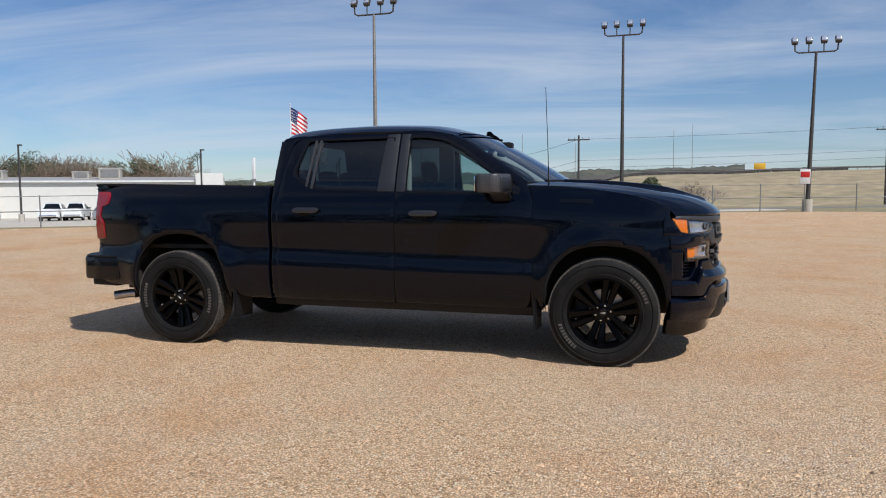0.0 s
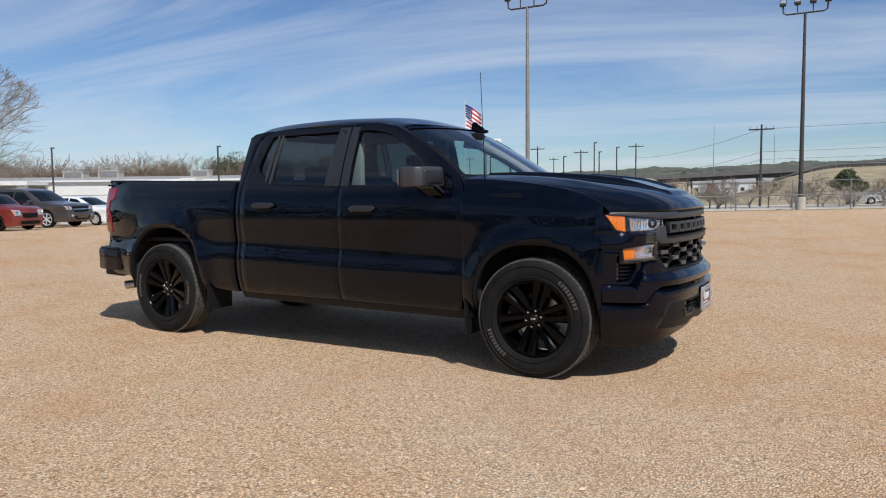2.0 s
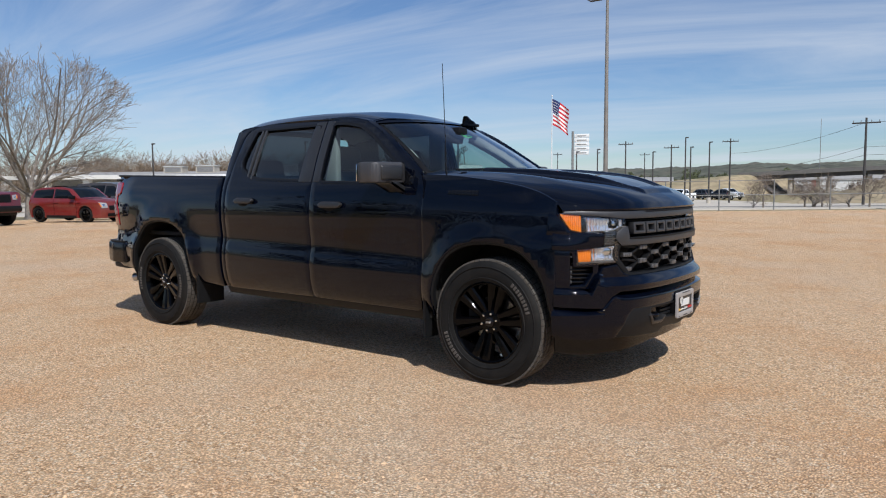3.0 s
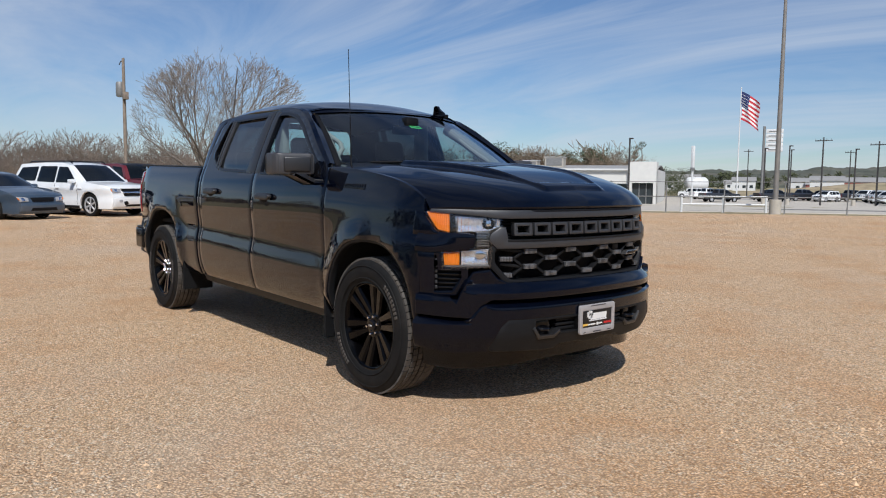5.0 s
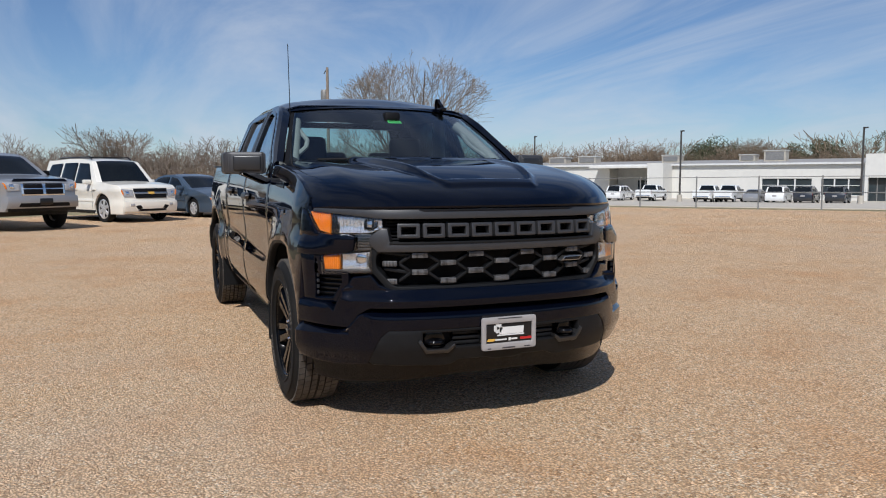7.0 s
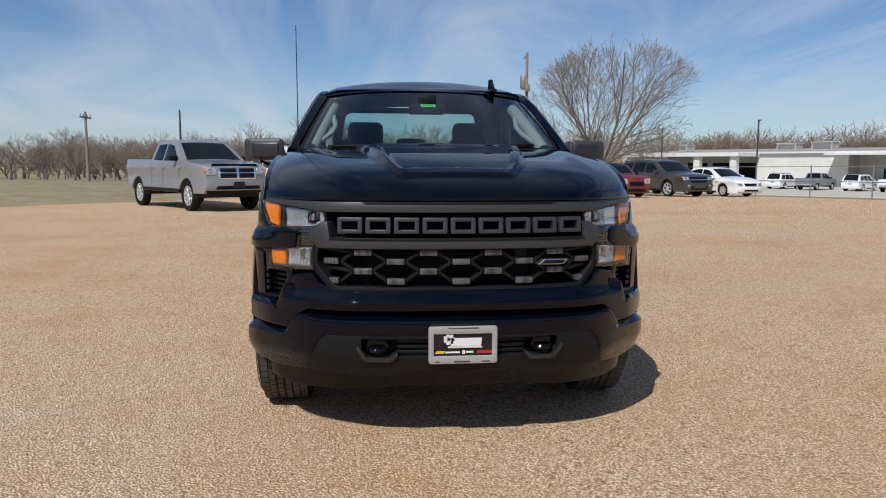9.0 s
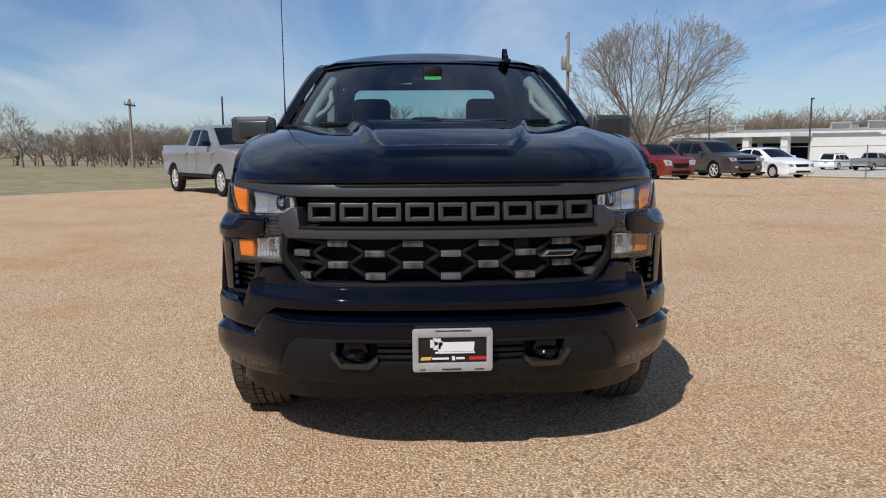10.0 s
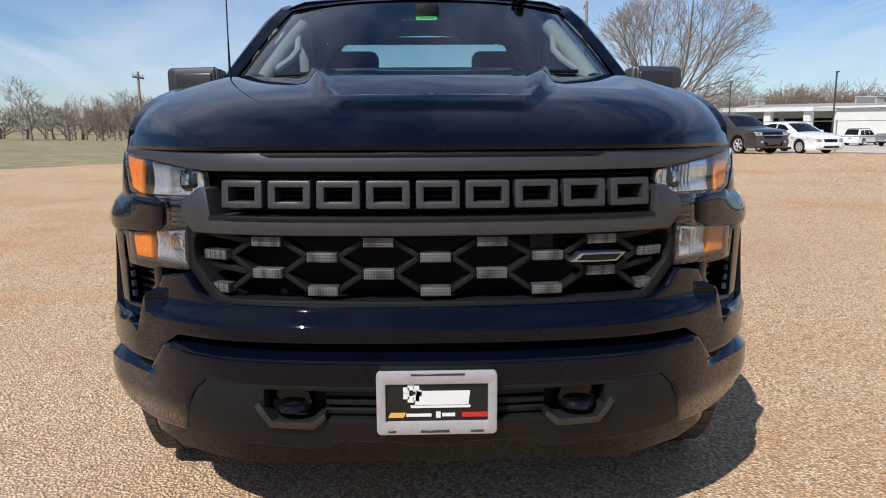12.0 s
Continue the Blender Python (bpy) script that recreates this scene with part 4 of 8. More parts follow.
def arch_pts(a, z0, n=26):
    """The arch's outline from its rear foot to its front foot."""
    out = []
    for k in range(n + 1):
        th = math.pi * (1 - k / n)
        c, s = math.cos(th), math.sin(th)
        out.append((a[0] + a[1] * math.copysign(abs(c) ** 0.8, c), a[2] + a[3] * s**0.8))
    return [(out[0][0], z0)] + out + [(out[-1][0], z0)]


hood_d = curve_fn([(-0.03, 1.13), (0.0, 1.172), (0.03, 1.209), (0.10, 1.256), (0.2, 1.298), (0.35, 1.336), (0.6, 1.374), (0.9, 1.402), (1.35, 1.422)])


def fender_top(x):
    return hood_d(0.525 - x) - 0.010


def ys(x, z):
    drift = 0.024 * (min(0.0, max(-2.8, x)) + 2.8) if x > -2.8 else 0.0
    k = step((z - 0.55) / 0.2) * step((1.0 - z) / 0.12)
    y = side_y(z + (drift - 0.035) * k)
    fade = step((x + 0.75) / 0.45)
    if fade > 0 and 0.55 < z < 1.05:
        y = y * (1 - fade) + 0.985 * fade
    if x > 0.10:
        low = step((1.06 - z) / 0.10)
        y -= (1 - 0.72 * low) * 0.72 * max(0.0, x - 0.28) ** 1.75
        y += 0.012 * low * step((x - 0.1) / 0.25) * step((z - 0.35) / 0.2)
    if x > -0.62 and z > 1.10:
        top = fender_top(min(x, 0.50))
        q = min(1.0, (z - 1.10) / max(0.03, top - 1.10)) ** 2.2 * step((x + 0.62) / 0.12)
        y = min(y, y + (0.936 - 0.10 * max(0.0, x - 0.40) - y) * q)
    if x < -4.25:
        y -= 0.26 * (-4.25 - x) ** 1.5
    for a in (ARCH_R, ARCH_F):
        if abs(x - a[0]) < 0.9 and z < 1.3:
            r = arch_r(x, z, a)
            y += (0.018 if x > a[0] and a is ARCH_F else 0.034) * math.exp(-(((r - 1.0) / 0.16) ** 2)) * step((z - 0.3) / 0.3)
    return y


def side(s):
    def fn(x, z, h):
        return (x, s * (ys(x, z) + h), z)
    return fn


# plans of the nose: curves from the middle round the corner to the side
class Plan:
    def __init__(self, knots):
        pts = []
        for i in range(len(knots) - 1):
            p0, p1, p2, p3 = (Vector(knots[min(max(j, 0), len(knots) - 1)]) for j in (i - 1, i, i + 1, i + 2))
            if i == 0:
                p0 = Vector((knots[1][0], -knots[1][1]))
            for k in range(12):
                t = k / 12
                pts.append(0.5 * (2 * p1 + (p2 - p0) * t + (2 * p0 - 5 * p1 + 4 * p2 - p3) * t * t + (3 * p1 - p0 - 3 * p2 + p3) * t**3))
        self.px, self.py = np.array([p.x for p in pts]), np.array([p.y for p in pts])
        self.pu = np.r_[0, np.cumsum(np.hypot(np.diff(self.px), np.diff(self.py)))]

    def u(self, y):
        """Arc length at a distance y from the middle."""
        return math.copysign(float(np.interp(abs(y), self.py, self.pu)), y)

    def ux(self, x):
        """Arc length at which the side has come back to x."""
        return float(np.interp(-x, -self.px, self.pu))

    def xy(self, u, h):
        a = abs(u)
        x, y = float(np.interp(a, self.pu, self.px)), float(np.interp(a, self.pu, self.py))
        x2, y2 = float(np.interp(a + 0.02, self.pu, self.px)), float(np.interp(a + 0.02, self.pu, self.py))
        x1, y1 = float(np.interp(max(a - 0.02, 0), self.pu, self.px)), float(np.interp(max(a - 0.02, 0), self.pu, self.py))
        tx, ty = x2 - x1, y2 - y1
        ln = math.hypot(tx, ty) or 1.0
        nx, ny = ty / ln, -tx / ln
        if a < 1e-9:
            nx, ny = 1.0, 0.0
        return x + nx * h, math.copysign(y + ny * h, u) if a > 1e-9 else 0.0


_head = [(0.905, 0.0), (0.898, 0.2), (0.876, 0.4), (0.842, 0.55), (0.778, 0.68)]
LOWP = Plan(_head + [(0.694, 0.795), (0.622, 0.885), (0.555, 0.955), (0.47, 1.002), (0.34, 1.024), (0.2, 1.028), (0.0, 1.03)])
TOPP = Plan(_head + [(0.680, 0.797), (0.580, 0.897), (0.492, 0.958), (0.38, 0.985), (0.2, 0.990), (0.0, 0.990)])
U, UX, nose_xy = LOWP.u, LOWP.ux, LOWP.xy


def nose(off=None):
    def fn(u, z, h):
        x, y = nose_xy(u, h + (off(u, z) if off else 0.0))
        return (x, y, z)
    return fn


def yz(poly):
    if isinstance(poly[0], list):
        return [yz(q) for q in poly]
    return [(U(y), z) for y, z in poly]


def yzt(poly):
    """The same on the upper plan."""
    return [(TOPP.u(y), z) for y, z in poly]


# -- bed sides, doors, fenders --
for s in (-1, 1):
    fn = side(s)
    bed = [(-2.836, 1.402), (-4.55, 1.437), (-4.615, 1.425), (-4.63, 1.38), (-4.645, 0.80), (-4.60, 0.56), (-4.50, 0.53), (-4.22, 0.53)] + arch_pts(ARCH_R, 0.53)[1:-1] + [(-3.21, 0.50), (-3.12, 0.455), (-2.836, 0.45)]
    part("bed_side", slab(rounded(bed, 0.008, 2), fn, 0, 0.03, 0.006, 0.06, 0.05), M["paint"], TRUCK)
    part("bed_rail_cap", slab([(-2.84, 1.404), (-4.57, 1.440), (-4.57, 1.452), (-2.84, 1.416)], lambda x, z, h: (x, s * (0.90 + h), z), 0.012, 0.09, 0.004, 0.3), M["matte"], TRUCK)
    # doors
    rdoor_w = rounded([(-2.415, 1.392), (-1.735, 1.372), (-1.735, 1.818), (-2.53, 1.806), (-2.60, 1.60), (-2.615, 1.50)], [0.10, 0.02, 0.03, 0.03, 0.12, 0.12])
    rdoor_o = rounded([(-2.745, 0.452), (-1.688, 0.452), (-1.688, 1.868), (-2.50, 1.850), (-2.66, 1.795), (-2.715, 1.5), (-2.745, 1.33)], [0.03, 0.03, 0.02, 0.10, 0.10, 0.2, 0.1])
    door = part("rear_door", slab(keyhole(rdoor_o, rdoor_w), fn, 0, 0.03, 0.005, 0.055, 0.05), M["paint"], TRUCK)
    part("window_glass", slab(rdoor_w, fn, -0.014, 0.004, 0.001, 0.12), M["privacy"], door, "dark tinted glass")
    part("window_seal", slab(keyhole(rounded([(-2.42, 1.380), (-1.73, 1.360), (-1.728, 1.828), (-2.54, 1.816), (-2.612, 1.60), (-2.63, 1.50)], [0.11, 0.02, 0.03, 0.04, 0.12, 0.12]), rounded([(-2.41, 1.400), (-1.74, 1.380), (-1.74, 1.812), (-2.52, 1.80), (-2.588, 1.60), (-2.602, 1.50)], [0.10, 0.02, 0.03, 0.03, 0.12, 0.12])), fn, 0.003, 0.02, 0.002, 0.12), M["gloss"], door)
    # slim divider strips; their paler charcoal stands in for glints on gloss edges
    for dxx in (0.0, 0.05):
        part("window_divider", slab([(-2.498 + dxx, 1.415 - dxx * 0.4), (-2.480 + dxx, 1.408 - dxx * 0.4), (-2.445 + dxx * 0.9, 1.805), (-2.463 + dxx * 0.9, 1.805)], fn, 0.004, 0.015, 0.002, 0.1), M["charcoal"], door)
    part("pillar_trim", slab([(-1.838, 1.366), (-1.694, 1.364), (-1.694, 1.840), (-1.800, 1.838)], fn, 0.004, 0.015, 0.003, 0.1), M["satin"], door, "satin black pillar trim")
    fdoor_w = rounded([(-1.600, 1.362), (-0.665, 1.346), (-0.665, 1.372), (-0.85, 1.50), (-1.13, 1.70), (-1.29, 1.785), (-1.45, 1.816), (-1.600, 1.820)], [0.02, 0.02, 0.05, 0.1, 0.1, 0.1, 0.1, 0.03])
    fdoor_o = rounded([(-1.676, 0.452), (-0.575, 0.440), (-0.553, 0.60), (-0.553, 1.31), (-0.59, 1.405), (-0.80, 1.545), (-1.08, 1.745), (-1.26, 1.832), (-1.46, 1.866), (-1.676, 1.870)], [0.03, 0.06, 0.05, 0.05, 0.04, 0.1, 0.1, 0.1, 0.1, 0.02])
    door = part("front_door", slab(keyhole(fdoor_o, fdoor_w), fn, 0, 0.03, 0.005, 0.055, 0.05), M["paint"], TRUCK)
    part("window_glass", slab(fdoor_w, fn, -0.014, 0.004, 0.001, 0.12), M["sideglass"], door)
    part("window_seal", slab(keyhole(rounded([(-1.606, 1.350), (-0.645, 1.334), (-0.648, 1.378), (-0.842, 1.51), (-1.122, 1.712), (-1.285, 1.797), (-1.45, 1.828), (-1.606, 1.832)], 0.03), rounded([(-1.593, 1.368), (-0.68, 1.352), (-0.68, 1.374), (-0.857, 1.492), (-1.135, 1.69), (-1.293, 1.775), (-1.45, 1.806), (-1.593, 1.810)], 0.03)), fn, 0.003, 0.02, 0.002, 0.12), M["gloss"], door)
    part("pillar_trim", slab([(-1.672, 1.364), (-1.600, 1.362), (-1.600, 1.838), (-1.672, 1.840)], fn, 0.004, 0.015, 0.003, 0.1), M["satin"], door, "satin black pillar trim")
    part("mirror_sail", slab([(-0.86, 1.352), (-0.67, 1.348), (-0.66, 1.372), (-0.86, 1.502)], fn, 0.003, 0.02, 0.003, 0.1), M["gloss"], door)
    for x0, zz, own in ((-2.585, 1.207, "rear_door"), (-1.545, 1.183, "front_door")):
        cup = [(x0 + 0.09 + 0.075 * math.cos(a), zz - 0.012 + 0.033 * math.sin(a)) for a in np.linspace(0, 2 * math.pi, 20)[:-1]]
        holder = [o for o in TRUCK.children if o.name.split(".")[0] == own][-1]
        part("handle_recess", slab(cup, fn, 0.0015, 0.004, 0.001, 0.05), M["dark"], holder)
        bar = [(x0 + 0.0, zz), (x0 + 0.03, zz + 0.018), (x0 + 0.20, zz + 0.018), (x0 + 0.235, zz + 0.004), (x0 + 0.21, zz - 0.014), (x0 + 0.02, zz - 0.014)]
        part("door_handle", slab(rounded(bar, 0.012), fn, 0.040, 0.022, 0.008, 0.05), M["satin"], holder, "satin black handle")
    # rear quarter of the cab
    cpil = rounded([(-2.795, 0.46), (-2.755, 0.46), (-2.755, 1.33), (-2.725, 1.5), (-2.672, 1.80), (-2.54, 1.848), (-2.64, 1.842), (-2.755, 1.825), (-2.785, 1.79), (-2.795, 1.40)], [0.0, 0, 0.05, 0.1, 0.05, 0.05, 0.03, 0.05, 0.05, 0.02])
    part("cab_corner", slab(cpil, fn, 0, 0.06, 0.006, 0.06), M["paint"], TRUCK)
    # front fender
    fen = [(-0.545, 0.45), (-0.545, 1.325), (-0.575, 1.395)] + [(x, fender_top(x)) for x in np.linspace(-0.42, 0.475, 16)] + [(0.475, 1.168), (0.488, 1.10), (0.498, 1.045), (0.498, 0.69), (0.49, 0.595)]
    fen = fen + arch_pts(ARCH_F, 0.595)[::-1][1:-1] + [(-0.475, 0.50), (-0.475, 0.45)]
    part("front_fender", slab(fen, fn, 0, 0.03, 0.005, 0.05, 0.045), M["paint"], TRUCK)
    # badge bars on the fender
    for k in range(9):
        x = -0.33 + k * 0.028
        part("badge_bar", slab([(x, 1.268 - 0.012 * k * 0.1), (x + 0.02, 1.268 - 0.012 * k * 0.1), (x + 0.02, 1.292), (x, 1.292)], fn, 0.004, 0.004, 0.001, 0.05), M["gloss"], TRUCK)
    # rocker and lower trim
    part("rocker_panel", slab([(-2.80, 0.395), (-0.50, 0.375), (-0.50, 0.440), (-2.80, 0.445)], fn, -0.012, 0.05, 0.008, 0.2, 0.03), M["matte"], TRUCK)
    # arch lips and liners
    for a, z0 in ((ARCH_R, 0.54), (ARCH_F, 0.50)):
        inner = (a[0], a[1] - 0.016, a[2], a[3] - 0.016)
        lip = arch_pts(a, z0) + arch_pts(inner, z0)[::-1]
        part("arch_lip", slab(lip, fn, -0.006, 0.035, 0.004, 0.06), M["matte"], TRUCK)
        pts = arch_pts((a[0], a[1] + 0.03, a[2], a[3] + 0.03), 0.40)
        vs = [(x, s * 0.955, z) for x, z in pts] + [(x, s * 0.52, z) for x, z in pts]
        n = len(pts)
        fs = [(k, k + 1, n + k + 1, n + k) for k in range(n - 1)] + [tuple(range(n, 2 * n))]
        part("wheel_liner", (vs, fs), M["under"], TRUCK)
    # mud guards
    for x0, zt, yy in ((-3.17, 0.58, 0.80), (-0.52, 0.60, 0.80)):
        part("mud_flap", rbox(x0 - 0.012, x0 + 0.012, s * 0.72, s * 0.985, 0.27, zt, 0.006), M["matte"], TRUCK)
    # mirrors
    plan = rounded([(-0.705, s * 0.962), (-0.765, s * 1.195), (-0.80, s * 1.218), (-0.93, s * 1.222), (-0.945, s * 0.975)], [0.02, 0.03, 0.03, 0.03, 0.03])
    mir = part("side_mirror", prism(plan, 1.346, 1.492, "z", 0.018), M["shell"], TRUCK, "satin grey mirror shell")
    rake = math.degrees(math.atan2(0.06, 0.233))
    part("mirror_cap", moved(rbox(-0.02, 0.006, -0.092, 0.092, -0.052, 0.050, 0.012, 3), pose(-0.730, s * 1.075, 1.418, 0, 0, s * rake)), M["satin"], mir, "satin black inset panel")
    part("mirror_glass", rbox(-0.951, -0.943, min(s * 0.99, s * 1.205), max(s * 0.99, s * 1.205), 1.36, 1.478, 0.003), M["chrome"], mir)
    arm = [(0.880, 1.240), (0.905, 1.300), (1.02, 1.352), (1.12, 1.352), (1.06, 1.322), (0.97, 1.285)]
    part("mirror_arm", prism(rounded([(s * y, z) for y, z in arm], 0.012), -0.86, -0.71, "x", 0.012), M["satin"], mir)
    # tail lamps
    tl = [(-4.655, 1.375), (-4.50, 1.372), (-4.485, 1.335), (-4.50, 1.27), (-4.585, 1.245), (-4.60, 1.15), (-4.555, 1.09), (-4.55, 0.95), (-4.66, 0.945)]
    part("tail_lamp", slab(rounded(tl, 0.015), fn, 0.007, 0.05, 0.006, 0.05), M["redlens"], TRUCK, "red tail lamp")

# -- roof, pillars, cab back --
roof_zc = curve_fn([(-2.80, 1.868), (-2.70, 1.900), (-2.4, 1.925), (-2.0, 1.934), (-1.6, 1.922), (-1.3, 1.890), (-1.05, 1.845)])
ROOF_Y = curve_fn([(-2.8, 0.715), (-2.0, 0.735), (-1.4, 0.735), (-1.0, 0.70)])


def roof_top(u, v):
    y01 = 2 * v - 1
    xf = -1.070 - 0.16 * abs(y01) ** 2.2
    x = -2.79 + u * (xf + 2.79)
    hw = ROOF_Y(x) + 0.012
    z = roof_zc(x) + 0.036 * (1 - abs(y01) ** 1.8) * step((xf - x) / 0.4) - 0.038 * abs(y01) ** 2.6 - 0.03 * max(0, abs(y01) - 0.86) / 0.14
    return (x, y01 * hw, z)


part("roof", sheet(roof_top, 30, 26), M["paint"], TRUCK)


def header(u, v):
    """Painted strip between the top of the windscreen and the roof."""
    w = 2 * u - 1
    a = Vector(screen_pt(0.5 + 0.484 * w, 0.945)) + Vector((0.003, 0, 0.006))
    b = Vector(roof_top(0.985, 0.5 + 0.497 * w)) + Vector((0, 0, 0.003))
    return tuple(a.lerp(b, v))


def bil(a, b, c, d, u, v):
    return tuple((1 - u) * ((1 - v) * a[i] + v * d[i]) + u * ((1 - v) * b[i] + v * c[i]) for i in range(3))


def screen_pt(u, v):
    """Windscreen: u across, v from the cowl to the roof."""
    w = 2 * u - 1
    bot = Vector((-0.305 - 0.33 * w * w, 0.905 * w, 1.418 + 0.002 * w * w))
    top = Vector((-1.085 - 0.165 * abs(w) ** 2.2, 0.716 * w, 1.853 - 0.036 * abs(w) ** 2.4))
    p = bot.lerp(top, v)
    return p + Vector((0.5, 0, 0.86)) * (0.030 * 4 * v * (1 - v) * 0.5)


def screen(u, v, h):
    p = screen_pt(u, v)
    return tuple(p + Vector((0.5, 0, 0.86)) * h)


part("roof_header", sheet(header, 40, 3), M["paint"], TRUCK)
part("windscreen", slab([(0.045, 0.02), (0.955, 0.02), (0.955, 0.97), (0.045, 0.97)], screen, 0.0, 0.004, 0.002, 0.06), M["ws"], TRUCK, "tinted clear windscreen")
part("windscreen_band", slab(keyhole([(0.03, 0.0), (0.97, 0.0), (0.97, 0.995), (0.03, 0.995)], rounded([(0.046, 0.045), (0.954, 0.045), (0.954, 0.935), (0.046, 0.935)], 0.03)), screen, -0.006, 0.004, 0.002, 0.05), M["dark"], TRUCK)
for s in (-1, 1):
    # windscreen pillars, from cowl to roof
    vs, fs = [], []
    for k in range(15):
        v = k / 14
        w = s * 1.0
        pi = Vector(screen_pt(0.5 + 0.476 * s, v)) + Vector((0.0, 0, 0.003))
        base = Vector((-0.615, s * ys(-0.60, 1.41), 1.41))
        zt = 1.41 + v * (1.862 - 1.41)
        x = -0.60 - 0.0 + np.interp(zt, [1.405, 1.545, 1.745, 1.832, 1.866], [0.01, -0.195, -0.475, -0.655, -0.86]).item()
        po = Vector((x, s * (ys(x, zt) + 0.001), zt))
        mid = (pi + po) / 2 + Vector((0.012, s * 0.012, 0.012))
        vs += [pi, mid, po]
    fs = [(3 * k + j, 3 * k + j + 1, 3 * k + j + 4, 3 * k + j + 3) for k in range(14) for j in range(2)]
    part("windscreen_pillar", (vs, fs), M["paint"], TRUCK)
    # roof rail above the doors
    rail = []
    for k in range(31):
        x = -2.79 + k / 30 * (2.79 - 1.27)
        hw = ROOF_Y(x)
        z0 = roof_zc(x) - 0.066
        zd = min(1.872, z0 - 0.004)
        rail += [(x, s * (hw + 0.012), z0), (x, s * max(hw + 0.010, ys(x, zd) + 0.002), zd), (x, s * (ys(x, zd - 0.02) - 0.004), zd - 0.02)]
    part("roof_rail", (rail, [(3 * k + j, 3 * k + j + 1, 3 * k + j + 4, 3 * k + j + 3) for k in range(30) for j in range(2)]), M["paint"], TRUCK)

back = [(-0.905, 0.46), (0.905, 0.46), (0.895, 1.35), (0.70, 1.79), (0.4, 1.84), (-0.4, 1.84), (-0.70, 1.79), (-0.895, 1.35)]
backwin = rounded([(-0.66, 1.42), (0.66, 1.42), (0.60, 1.80), (-0.60, 1.80)], 0.06)
part("cab_back", slab(keyhole(back, backwin), lambda y, z, h: (-2.79 - h, y, z), 0, 0.03, 0.006, 0.15), M["paint"], TRUCK)
part("rear_window", slab(backwin, lambda y, z, h: (-2.785 - h, y, z), 0, 0.004, 0.001, 0.3), M["ws"], TRUCK)
fin = part("roof_fin", slab(rounded([(-1.235, 1.845), (-1.095, 1.840), (-1.120, 1.880), (-1.165, 1.905), (-1.195, 1.936), (-1.222, 1.932)], 0.008), lambda x, z, h: (x, 0.49 + h, z), 0.012, 0.022, 0.007, 0.04), M["gloss"], TRUCK)
part("fin_base", rbox(-1.255, -1.075, 0.468, 0.512, 1.838, 1.866, 0.008), M["gloss"], fin)
part("aerial_mast", tube([(-0.43, -0.835, 1.395), (-0.438, -0.837, 1.43), (-0.44, -0.838, 1.6), (-0.462, -0.842, 2.165)], [0.010, 0.006, 0.003, 0.0022], 8), M["matte"], TRUCK)
part("roof_lining", sheet(lambda u, v: (roof_top(u, v)[0], roof_top(u, v)[1] * 0.93, roof_top(u, v)[2] - 0.05), 8, 8), M["lining"], TRUCK)

# -- hood --


hood_front = curve_fn([(0, 0.905), (0.2, 0.898), (0.4, 0.876), (0.55, 0.842), (0.68, 0.775), (0.795, 0.672), (0.885, 0.572), (0.952, 0.47), (1.0, 0.36)])


def hood_pt(u, v):
    w = 2 * v - 1
    y = w * 0.918
    xfr = hood_front(abs(y)) - 0.010
    xr = -0.275 - 0.33 * (w**2)
    yl = y * (1 + 0.006 * (1 - u))
    x = xr + (xfr - xr) * (1 - (1 - u) ** 1.5)
    d = xfr - x
    z = hood_d(d) + 0.004 * (1 - w * w)
    if abs(w) > 0.9:
        z -= 0.008 * ((abs(w) - 0.9) / 0.1) ** 2
    # raised dome with a crisp front lip and a sunk panel in it
    ya = abs(yl)
    edge = float(np.interp(x, [-0.3, 0.0, 0.45, 0.6, 0.72, 0.80], [0.50, 0.47, 0.395, 0.355, 0.30, 0.27]))
    dome = step((edge - ya) / 0.045)
    z += dome * (0.016 * step((0.785 - x) / 0.035) + 0.020 * step((0.70 - x) / 0.32))
    edge2 = float(np.interp(x, [-0.2, 0.4, 0.60, 0.70], [0.40, 0.345, 0.315, 0.275]))
    z -= 0.015 * step((edge2 - ya) / 0.035) * step((0.705 - x) / 0.022) * step((x + 0.24) / 0.12)
    z += 0.014 * math.exp(-(((ya - 0.72 + 0.05 * x) / 0.09) ** 2)) * step((0.55 - x) / 0.4)
    return (x, yl, z)


hv, hf = sheet(hood_pt, 110, 150)
n_h = 151
k = len(hv)
lip = [(x - 0.003, y, z - 0.010) for x, y, z in hv[-n_h:]]
lip2 = [(x - 0.06, y, z - 0.014) for x, y, z in hv[-n_h:]]
hv2 = hv + lip + lip2
hf = hf + [((110 * n_h) + j, (110 * n_h) + j + 1, k + j + 1, k + j) for j in range(n_h - 1)] + [(k + j, k + j + 1, k + n_h + j + 1, k + n_h + j) for j in range(n_h - 1)]
part("hood", (hv2, hf), M["paint"], TRUCK, angle=60)
cowl = [(0.03, -0.10), (0.97, -0.10), (0.97, 0.03), (0.03, 0.03)]
part("cowl_panel", slab(cowl, lambda u, v, h: tuple(Vector(screen_pt(u, max(v, 0))) + Vector((0.22, 0, -0.028)) * (-min(v, 0) / 0.1) + Vector((0, 0, h))), -0.012, 0.02, 0.004, 0.08), M["matte"], TRUCK)
for y0, y1 in ((-0.62, 0.05), (0.02, 0.62)):
    a, b = (0.5 + y0 / 1.7), (0.5 + y1 / 1.7)
    part("wiper", tube([Vector(screen(a + (b - a) * t, 0.015 + 0.03 * t, 0.015)) for t in (0, 0.3, 0.6, 1)], 0.008, 6), M["dark"], TRUCK)

